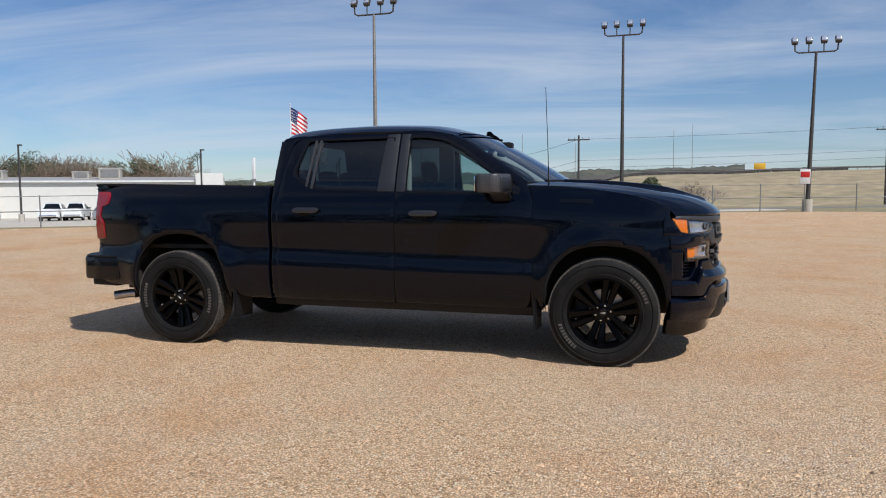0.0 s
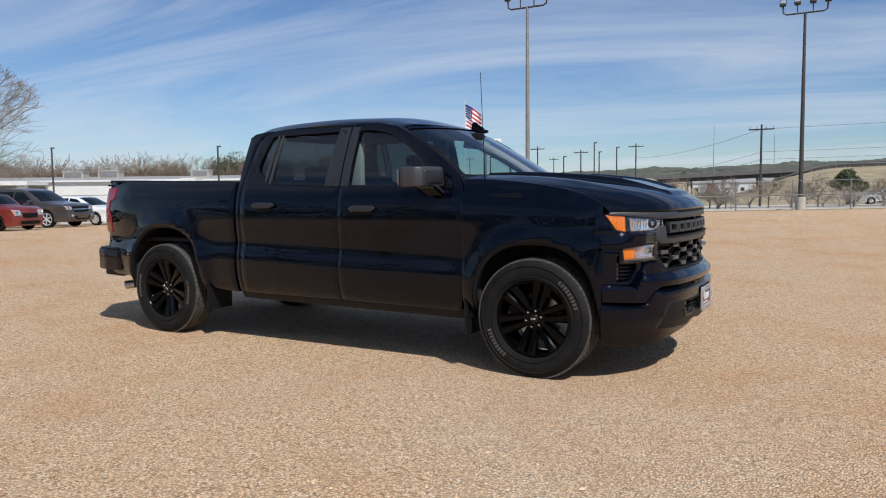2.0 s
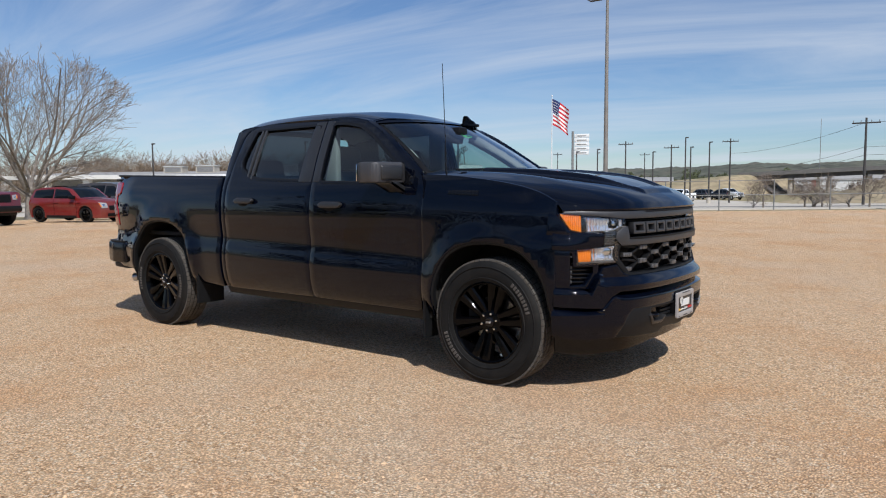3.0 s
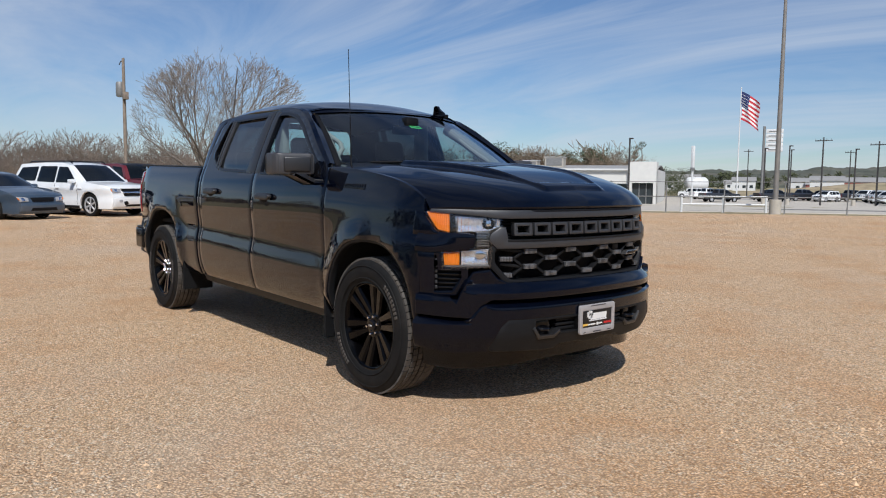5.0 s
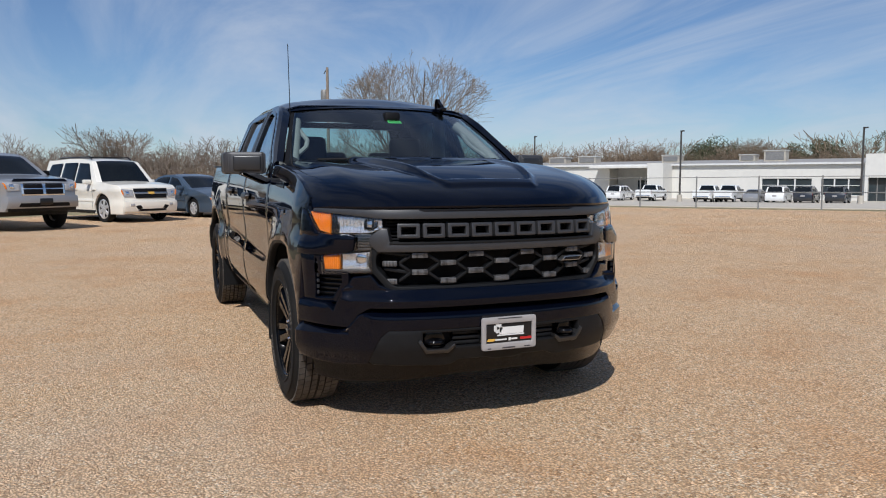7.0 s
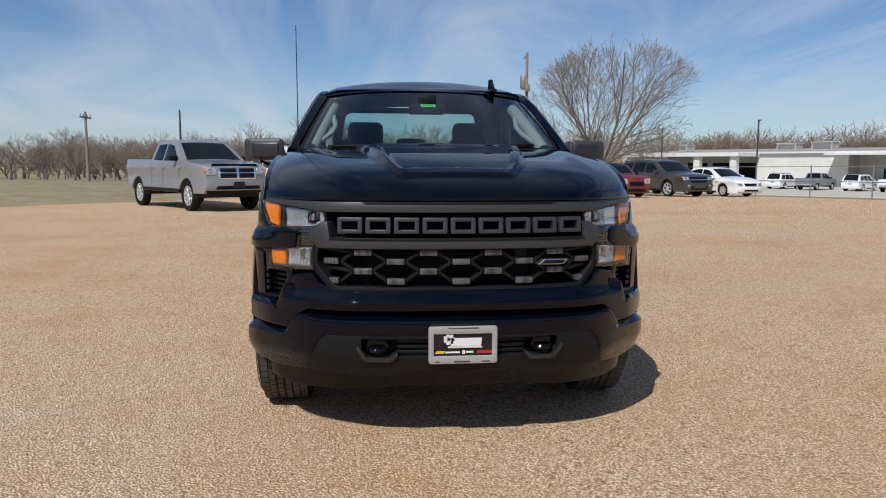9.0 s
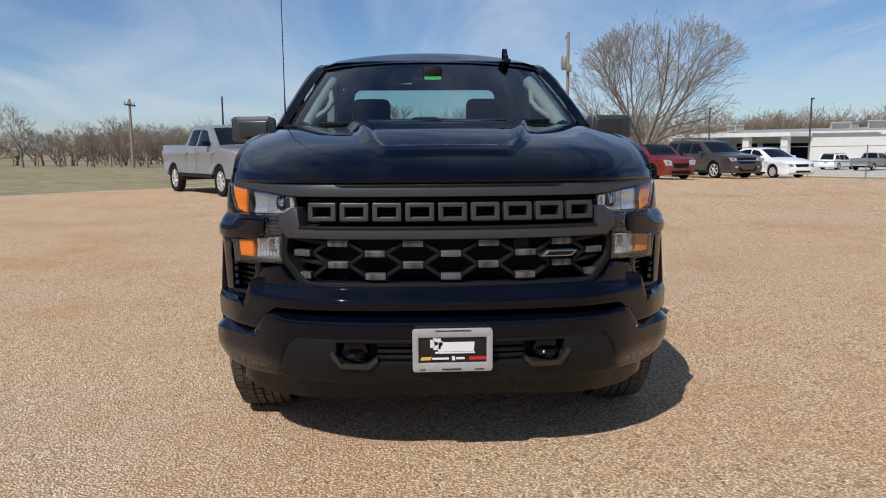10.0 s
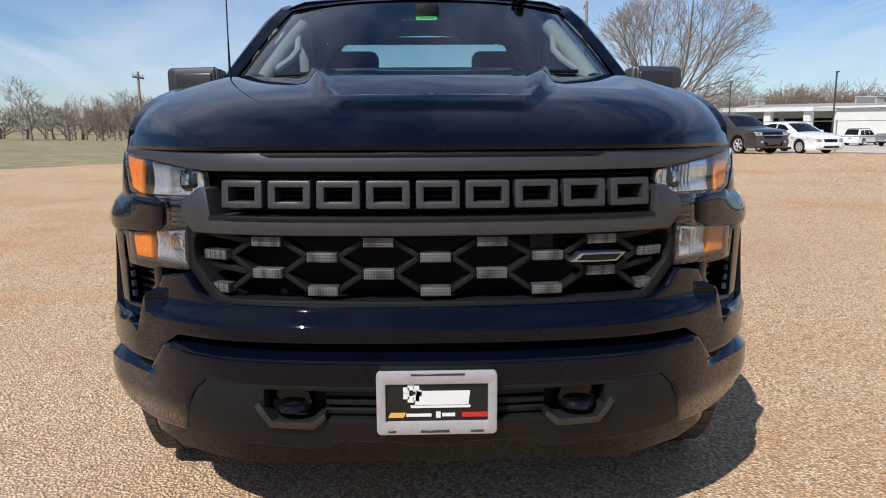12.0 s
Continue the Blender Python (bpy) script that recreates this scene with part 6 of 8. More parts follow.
# -- wheels --
def hero_wheel():
    w = new("wheel")
    tyre = [(0.262, 0.105), (0.275, 0.125), (0.31, 0.137), (0.352, 0.139), (0.385, 0.131), (0.404, 0.118), (0.414, 0.104)]
    prof = [(r, -y) for r, y in tyre] + [(0.4175, -0.07), (0.419, -0.02), (0.419, 0.02), (0.4175, 0.07)] + tyre[::-1]
    part("tyre", lathe(prof, 72, True), M["rubber"], w, "dusty black road tyre")
    tv, tf = [], []
    for k in range(64):
        for j, (yc, hw) in enumerate(((-0.098, 0.017), (-0.060, 0.015), (-0.021, 0.014), (0.021, 0.014), (0.060, 0.015), (0.098, 0.017))):
            a = 2 * math.pi * (k + (0.5 if j % 2 else 0.0) + 0.18 * math.sin(j * 2.1)) / 64
            hlf = 0.0425 if j in (0, 5) else 0.0415
            r0, r1 = (0.408, 0.4195) if j in (0, 5) else (0.412, 0.4235)
            base = len(tv)
            for rr in (r0, r1):
                for aa, yy in ((a - hlf, yc - hw), (a + hlf, yc - hw), (a + hlf + 0.010, yc + hw), (a - hlf + 0.010, yc + hw)):
                    tv.append((rr * math.cos(aa), yy, rr * math.sin(aa)))
            tf += [tuple(base + q for q in f) for f in ((4, 5, 6, 7), (0, 1, 5, 4), (1, 2, 6, 5), (2, 3, 7, 6), (3, 0, 4, 7))]
    part("tread", (tv, tf), M["tread"], w, "dusty grey tread blocks")
    for r in (0.372, 0.298):
        part("sidewall_rib", lathe([(r - 0.004, -0.1375), (r, -0.1415), (r + 0.004, -0.137)], 72), M["rubber"], w)
    # letters on the sidewall as plain bars
    for base_a in (0.3, 0.3 + math.pi):
        for k in range(9):
            a = base_a + k * 0.075
            part("sidewall_mark", moved(rbox(-0.008, 0.008, -0.0035, 0.0035, -0.014, 0.014, 0.001, 1), pose(0.336 * math.cos(a), -0.1395, 0.336 * math.sin(a), 0, -math.degrees(a) + 90, 0)), M["tread"], w)
    part("rim_barrel", lathe([(0.268, 0.11), (0.245, 0.09), (0.235, 0.0), (0.243, -0.08), (0.256, -0.112), (0.272, -0.118), (0.275, -0.108), (0.262, -0.10)], 64), M["rim"], w, "gloss black alloy rim")
    part("rim_lip", lathe([(0.258, -0.110), (0.266, -0.1225), (0.275, -0.121), (0.279, -0.110)], 64), M["rim"], w)
    part("hub_face", lathe([(0.0, -0.085), (0.060, -0.085), (0.082, -0.078), (0.092, -0.055), (0.092, 0.02)], 40), M["rim"], w)
    part("centre_cap", lathe([(0.0, -0.104), (0.028, -0.102), (0.036, -0.094), (0.037, -0.08)], 28), M["gloss"], w)
    part("cap_emblem", rbox(-0.018, 0.018, -0.107, -0.102, -0.006, 0.006, 0.002, 1), M["steel"], w)
    part("brake_disc", lathe([(0.05, 0.0), (0.17, 0.0), (0.17, 0.025), (0.05, 0.025)], 40), M["steel"], w)
    part("brake_caliper", moved(rbox(-0.05, 0.05, -0.03, 0.05, -0.09, 0.09, 0.02), pose(-0.165, 0, 0.02)), M["under"], w)
    for k in range(6):
        a0 = 2 * math.pi * k / 6 + 0.26
        for d in (-1, 1):
            rows_ = [(0.062, 0.016, -0.080, 0.022), (0.11, 0.023, -0.088, 0.020), (0.17, 0.0275, -0.098, 0.016), (0.225, 0.031, -0.108, 0.0135), (0.262, 0.036, -0.112, 0.018)]
            vs, fs = [], []
            for r, hw, yf, hb in rows_:
                a = a0 + d * (0.013 / r + 0.118)
                c = Vector((r * math.cos(a), 0, r * math.sin(a)))
                t = Vector((-math.sin(a), 0, math.cos(a)))
                for off, y in ((-hw, yf + 0.012), (-hw * 0.6, yf), (hw * 0.6, yf), (hw, yf + 0.012), (hw * 1.1, yf + 0.05), (-hw * 1.1, yf + 0.05)):
                    q = c + t * off
                    vs.append((q.x, y, q.z))
            for i in range(4):
                for j in range(6):
                    fs.append((i * 6 + j, i * 6 + (j + 1) % 6, (i + 1) * 6 + (j + 1) % 6, (i + 1) * 6 + j))
            part("spoke", (vs, fs), M["rim"], w, angle=30)
        al = a0
        part("lug_nut", moved(lathe([(0.0, -0.098), (0.007, -0.097), (0.0095, -0.092), (0.010, -0.07)], 8), pose(0.058 * math.cos(al), 0, 0.058 * math.sin(al))), M["chrome"], w)
    return w


hw0 = hero_wheel()
hw0.parent = TRUCK
hw0.matrix_basis = pose(0, -0.868, 0.424)
for x, s in ((0, 1), (-3.745, -1), (-3.745, 1)):
    c = copy_thing(hw0, pose(x, s * 0.868, 0.424, 0, 37 if x else 0, 180 if s > 0 else 0))
    c.parent = TRUCK

# -- cabin --
part("dashboard", prism(rounded([(-0.62, 1.37), (-0.62, 0.85), (-0.95, 0.85), (-1.05, 1.15), (-1.02, 1.30), (-0.92, 1.375)], 0.03), -0.84, 0.84, "y", 0.02), M["seat"], TRUCK)
part("instrument_hood", prism(rounded([(-0.85, 1.36), (-1.08, 1.36), (-1.08, 1.425), (-0.95, 1.435)], 0.02), 0.20, 0.58, "y", 0.02), M["seat"], TRUCK)
part("centre_screen", moved(rbox(-0.02, 0.02, -0.15, 0.15, -0.07, 0.07, 0.012), pose(-0.98, 0, 1.36, 0, -15, 0)), M["dark"], TRUCK)
swm = pose(-1.16, 0.39, 1.20, 0, 65, 0)
part("steering_wheel", moved(tube([(0.185 * math.cos(a), 0.185 * math.sin(a), 0) for a in np.linspace(0, 2 * math.pi, 33)], 0.015, 8, False), swm), M["dark"], TRUCK)
part("steering_hub", moved(rbox(-0.08, 0.08, -0.17, 0.17, -0.03, 0.02, 0.02), swm), M["dark"], TRUCK)


def seat_at(x, y, w, tall, n_head=1):
    part("seat_cushion", rbox(x - 0.02, x + 0.50, y - w / 2, y + w / 2, 0.80, 0.95, 0.06, 3), M["seat"], TRUCK)
    part("seat_back", moved(rbox(-0.07, 0.07, -w / 2, w / 2, 0, tall, 0.06, 3), pose(x, y, 0.86, 0, -14, 0)), M["seat"], TRUCK)
    for k in range(n_head):
        yy = y + (k - (n_head - 1) / 2) * 0.50
        part("headrest", moved(rbox(-0.055, 0.055, -0.14, 0.14, 0, 0.20, 0.05, 3), pose(x - 0.165, yy, 0.86 + tall * 0.97 + 0.02, 0, -10, 0)), M["seat"], TRUCK)


seat_at(-1.62, 0.42, 0.54, 0.60)
seat_at(-1.62, -0.42, 0.54, 0.60)
seat_at(-2.52, 0.0, 1.45, 0.50, 3)
part("centre_console", rbox(-1.75, -1.0, -0.14, 0.14, 0.75, 1.02, 0.04), M["seat"], TRUCK)
part("rear_view_mirror", moved(rbox(-0.015, 0.015, -0.125, 0.125, -0.035, 0.035, 0.014, 3), pose(-0.985, 0.0, 1.705, 0, 15, 0)), M["dark"], TRUCK)
part("mirror_stalk", rbox(-1.0, -0.88, -0.06, 0.06, 1.72, 1.80, 0.02), M["dark"], TRUCK)
part("windscreen_sticker", slab([(0.468, 0.672), (0.532, 0.672), (0.532, 0.722), (0.468, 0.722)], screen, -0.010, 0.001, 0.0005, 0.05), M["green"], TRUCK, "green stock sticker")
for k in range(7):
    part("sticker_mark", slab([(0.476 + 0.007 * k, 0.690), (0.4805 + 0.007 * k, 0.690), (0.4805 + 0.007 * k, 0.704), (0.476 + 0.007 * k, 0.704)], screen, -0.0085, 0.001, 0.0003, 0.05), M["charcoal"], TRUCK)
for s in (-1, 1):
    # pale inner pillar trim with a grab handle
    pts = [Vector(screen_pt(0.5 + s * 0.435, v)) + Vector((-0.10, s * 0.005, -0.05)) for v in np.linspace(0.12, 0.93, 8)]
    part("inner_pillar_trim", tube(pts, [0.045] * 8, 10), M["lining"], TRUCK, "pale grey pillar lining")
    part("grab_handle", tube([pts[1] + Vector((0, -s * 0.03, 0)), pts[2] + Vector((0.02, -s * 0.085, 0.01)), pts[3] + Vector((0.02, -s * 0.09, 0.01)), pts[5] + Vector((0, -s * 0.03, 0))], 0.017, 8), M["lining"], TRUCK)
    part("inner_post_trim", rbox(-1.78, -1.62, s * 0.70 - 0.03, s * 0.70 + 0.03, 1.30, 1.84, 0.02), M["lining"], TRUCK)
    part("inner_door_lining", rbox(-2.70, -0.62, s * 0.88 - 0.02, s * 0.88 + 0.02, 0.55, 1.335, 0.015), M["seat"], TRUCK)

for o in TRUCK.children_recursive:
    if o.name.split(".")[0] in ("lens", "windscreen", "window_glass", "rear_window"):
        o.visible_shadow = False

# ---- parked cars ----
def car_paint(name, c, metal=0.0):
    return mat(name, c, 0.35, metal=metal, coat=0.8, var=0.04, vscale=2.0, dirt=(0.30, 0.24, 0.17, 0.12), dscale=1.2)


SMOKE = mat("dark_car_glass", (0.006, 0.008, 0.010), 0.05, var=0.2, vscale=1.5, spec=0.3)
M["carlamp"] = mat("faceted_car_lamp", (0.42, 0.42, 0.42), 0.25, metal=0.25, coat=0.6, var=0.25, vscale=40, bump=0.4, bscale=60)


LIFT = dict(bumper=0.07, bumper_lip=0.05, grille_bar=0.04, emblem=0.045, grille_opening=0.035, fog_lamp=0.075, air_intake=0.072, lower_grille=0.074, plate_bracket=0.085, bug_shield=0.06, lamp_lens=0.03, turn_lamp=0.032, lamp_bulb=0.034)
ALLOY = mat("bright_alloy", (0.62, 0.62, 0.63), 0.32, metal=0.55, var=0.1, vscale=25)
M["alloy"] = ALLOY


def car(name, label, at, paint, shape, category="car", rim="steel", group="parked cars", detail=True):
    """A car from its side outline. shape: front and rear overhang, wheelbase, half width, tyre radius, outline, windows."""
    W, wb, R = shape["half"], shape["wb"], shape["r"]
    top = shape["top"]           # outline points (x, z, kind) from the front foot over the roof to the rear foot
    belt, roofz = shape["belt"], shape["roof"]
    x0, x1 = top[0][0], top[-1][0]
    zf = shape["foot"]
    tumble = shape.get("tumble", 0.30)

    def hw(x, z):
        y = W
        dfr, drr = x0 - x, x - x1
        y -= 0.32 * max(0, 0.48 - dfr) ** 1.7 + 0.26 * max(0, 0.40 - drr) ** 1.7
        y -= 0.10 * max(0, 0.55 - z) ** 1.3
        y += 0.016 * math.exp(-(((z - belt + 0.17) / 0.07) ** 2)) - 0.022 * math.exp(-(((z - belt + 0.42) / 0.13) ** 2))
        if z > belt:
            y -= tumble * (z - belt) + 0.02
        elif z > belt - 0.12:
            y -= 0.02 * (z - belt + 0.12) / 0.12
        for ax in (0, -wb):
            q = math.hypot(x - ax, z - R)
            y += 0.022 * math.exp(-(((q - R - 0.08) / 0.09) ** 2))
        return y

    c = thing(name, label, category, group, at)

    def fn(s):
        return lambda x, z, h: (x, s * (hw(x, z) + h), z)

    def arch(ax, r):
        return [(ax + r * math.cos(a), R + r * math.sin(a)) for a in np.linspace(-0.15 * math.pi * 0 + math.asin(max(-1, (zf - R) / r)), math.pi - math.asin(max(-1, (zf - R) / r)), 15)]

    outline = [(p[0], p[1]) for p in top]
    low = outline + [(a, b) for a, b in arch(-wb, R + 0.065)[::-1]] + [(a, b) for a, b in arch(0, R + 0.065)[::-1]]
    for s in (-1, 1):
        part("side_panel", slab(low, fn(s), 0, 0.05, 0.01, 0.12, 0.06), paint, c)
        for w in shape["windows"]:
            part("side_window", slab(rounded(w, 0.05, 3), fn(s), 0.006, 0.01, 0.004, 0.2), SMOKE, c, "dark glass")
        for x in shape.get("doors", ()):
            part("door_seam", slab([(x, zf + 0.12), (x + 0.012, zf + 0.12), (x + 0.012, belt - 0.01), (x, belt - 0.01)], fn(s), 0.002, 0.002, 0.001, 0.1), M["dark"], c)
            part("door_handle", slab([(x + 0.06, belt - 0.16), (x + 0.24, belt - 0.16), (x + 0.24, belt - 0.125), (x + 0.06, belt - 0.125)], fn(s), 0.03, 0.02, 0.006, 0.1), paint, c)
        part("sill_trim", slab([(-0.45, zf), (-0.45, zf + 0.09), (-wb + 0.45, zf + 0.09), (-wb + 0.45, zf)], fn(s), 0.008, 0.04, 0.005, 0.3), M["matte"], c)
        mx, mz = shape["mirror"]
        part("side_mirror", moved(rbox(-0.07, 0.09, -0.11, 0.11, -0.07, 0.07, 0.03), pose(mx, s * (hw(mx, mz) + 0.12), mz)), shape.get("mirror_mat", paint), c)
    # the strip over nose, hood, roof and tail
    segs = []
    for i in range(len(top) - 1):
        a, b = top[i], top[i + 1]
        n = max(1, int(math.hypot(a[0] - b[0], a[1] - b[1]) / 0.12))
        for k in range(n):
            t = k / n
            segs.append((a[0] + t * (b[0] - a[0]), a[1] + t * (b[1] - a[1]), a[2]))
    segs.append((top[-1][0], top[-1][1], 0))
    cols = 12
    vs, fs, fm = [], [], []
    for i, (x, z, k) in enumerate(segs):
        for j in range(cols + 1):
            w = 2 * j / cols - 1
            bow = 1 - w * w
            dxb = 0.10 * bow * (1 if x > x0 - 0.9 and z < belt else (-0.6 if x < x1 + 0.5 and z < belt + 0.1 else 0))
            dzb = 0.035 * bow if z > belt - 0.25 else 0
            if k == 1:
                dxb += 0.10 * bow
            vs.append((x + dxb, w * (hw(x, z) + 0.002), z + dzb))
        if i:
            for j in range(cols):
                fs.append(((i - 1) * (cols + 1) + j, (i - 1) * (cols + 1) + j + 1, i * (cols + 1) + j + 1, i * (cols + 1) + j))
                kk = segs[i - 1][2]
                fm.append(1 if kk in (1, 2) and 0 < j < cols - 1 else (2 if kk == 3 else 0))
    part("body_shell", (vs, fs, fm), [paint, SMOKE, M["matte"]], c, angle=30)
    part("underbody", rbox(x1 + 0.15, x0 - 0.15, -W + 0.12, W - 0.12, zf - 0.02, zf + 0.25, 0.05), M["under"], c)
    for ax in (0, -wb):
        part("wheel_well", rbox(ax - R - 0.09, ax + R + 0.09, -W + 0.06, W - 0.06, R - 0.05, R * 2 + 0.10, 0.05), M["under"], c)

    def nosefn(y, z, h):
        x = float(np.interp(z, [q[1] for q in top[:shape["nose_n"]]], [q[0] for q in top[:shape["nose_n"]]]))
        w = y / W
        return (x + 0.10 * (1 - w * w) + h, w * (hw(x, z) + 0.4 * h), z)

    for s in (-1, 1):
        for kind, poly, m in shape["front"]:
            part(kind, slab([(s * y, z) for y, z in poly], nosefn, LIFT.get(kind, 0.02), 0.05, 0.01, 0.06, 0.05), m, c)
    for kind, poly, m in shape["front_mid"]:
        part(kind, slab(poly, nosefn, LIFT.get(kind, 0.02), 0.05, 0.01, 0.12, 0.06), m or paint, c)
    if "rails" in shape:
        xa, xb = shape["rails"]
        for s in (-1, 1):
            y = s * (hw(-1.8, roofz) - 0.10)
            part("roof_rail", tube([(xa, y, roofz - 0.02), (xa - 0.12, y, roofz + 0.055), (xb + 0.12, y, roofz + 0.045), (xb, y, roofz - 0.05)], 0.022, 8), M["gloss"], c, "black roof rail")
        for k in (0.25, 0.7):
            x = xa + (xb - xa) * k
            y = hw(-1.8, roofz) - 0.10
            part("cross_bar", rbox(x - 0.03, x + 0.03, -y, y, roofz + 0.045, roofz + 0.075, 0.01), M["gloss"], c)
    for z0, z1 in shape.get("mouldings", ()):
        for s in (-1, 1):
            part("side_moulding", slab([(-0.47, z0), (-0.47, z1), (-wb + 0.47, z1), (-wb + 0.47, z0)], fn(s), 0.014, 0.02, 0.006, 0.3), paint, c)

    def tailfn(y, z, h):
        zs = [q[1] for q in top[::-1][:shape["tail_n"]]]
        x = float(np.interp(z, zs, [q[0] for q in top[::-1][:shape["tail_n"]]]))
        w = y / W
        return (x - 0.06 * (1 - w * w) + 0.22 * max(0, abs(w) - 0.55) ** 1.5 - h, y, z)

    for s in (-1, 1):
        for kind, poly, m in shape["rear"]:
            part(kind, slab([(s * y, z) for y, z in poly], tailfn, 0.02, 0.05, 0.01, 0.12), m, c)
    for kind, poly, m in shape.get("rear_mid", ()):
        part(kind, slab(poly, tailfn, 0.02, 0.05, 0.01, 0.12), m, c)
    # wheels
    spokes = shape.get("spokes", 5)
    for ax in (0, -wb):
        for s in (-1, 1):
            w = new("wheel")
            w.parent = c
            w.matrix_basis = pose(ax, s * (W - 0.13), R, 0, 0, 180 if s > 0 else 0)
            rr = R - shape.get("sidewall", 0.12)
            part("tyre", lathe([(rr, 0.09), (R - 0.03, 0.11), (R, 0.07), (R, -0.07), (R - 0.03, -0.11), (rr, -0.09)], 30, True), M["rubber"], w)
            part("rim", lathe([(rr + 0.005, -0.095), (rr - 0.02, -0.10), (rr - 0.035, -0.07), (rr - 0.04, 0.05)], 30), M[rim], w)
            part("rim_backing", lathe([(0, -0.03), (rr, -0.03)], 24), M["dark"], w)
            for k in range(spokes):
                a = 2 * math.pi * k / spokes + 0.4
                part("spoke", moved(rbox(0.0, rr - 0.015, -0.014, 0.014, -shape.get("spoke_w", 0.036), shape.get("spoke_w", 0.036), 0.008, 1), pose(0, -0.085, 0) @ Matrix.Rotation(-a, 4, "Y")), M[rim], w)
            part("hub", lathe([(0, -0.11), (0.05, -0.105), (0.065, -0.08)], 14), M[rim], w)
    return c


def lamp_set(W, z0, z1, wide=0.34):
    m = (z0 + z1) / 2
    return [("headlamp", [(W - 0.02, z1), (W - wide, z1 - 0.03), (W - wide + 0.02, z0 + 0.01), (W - 0.03, z0)], M["carlamp"]),
            ("lamp_bulb", [(W - wide * 0.62, m - 0.045), (W - wide * 0.36, m - 0.045), (W - wide * 0.36, m + 0.04), (W - wide * 0.62, m + 0.04)], M["chrome"]),
            ("turn_lamp", [(W - 0.012, z1 - 0.03), (W - 0.04, z1 - 0.03), (W - 0.045, z0 + 0.05), (W - 0.02, z0 + 0.05)], M["amber"])]


def tail_set(W, z0, z1, wide=0.18):
    return [("tail_lamp", [(W - 0.04, z1), (W - wide, z1), (W - wide, z0), (W - 0.05, z0)], M["redlens"])]


def sedan():
    W = 0.87
    return dict(half=W, wb=2.65, r=0.32, belt=0.93, roof=1.43, foot=0.20, sidewall=0.115, nose_n=5, tail_n=4, spokes=7, tumble=0.36,
        top=[(0.90, 0.20, 0), (0.93, 0.42, 0), (0.91, 0.60, 0), (0.84, 0.72, 0), (0.70, 0.80, 0), (0.15, 0.92, 0), (-0.32, 0.97, 1), (-1.08, 1.36, 0), (-1.45, 1.43, 0), (-2.05, 1.42, 0), (-2.42, 1.34, 2), (-3.02, 1.03, 0), (-3.48, 0.99, 0), (-3.60, 0.86, 0), (-3.66, 0.50, 0), (-3.58, 0.22, 0)],
        windows=[[(-0.55, 0.96), (-1.10, 1.30), (-1.52, 1.36), (-1.55, 0.98)], [(-1.62, 0.98), (-1.60, 1.36), (-2.05, 1.35), (-2.36, 1.28), (-2.72, 1.05), (-2.60, 0.99)]],
        doors=(-0.5, -1.58), mirror=(-0.62, 1.0),
        front=lamp_set(W, 0.56, 0.70), front_mid=[("grille", [(-0.40, 0.56), (0.40, 0.56), (0.44, 0.67), (-0.44, 0.67)], M["dark"]), ("bumper", [(-0.84, 0.27), (0.84, 0.27), (0.84, 0.50), (-0.84, 0.50)], None), ("lower_grille", [(-0.5, 0.29), (0.5, 0.29), (0.45, 0.37), (-0.45, 0.37)], M["dark"])],
        mouldings=((0.56, 0.61),), rear=tail_set(W, 0.66, 0.88), rear_mid=[("plate", [(-0.2, 0.56), (0.2, 0.56), (0.2, 0.66), (-0.2, 0.66)], M["platewhite"])])


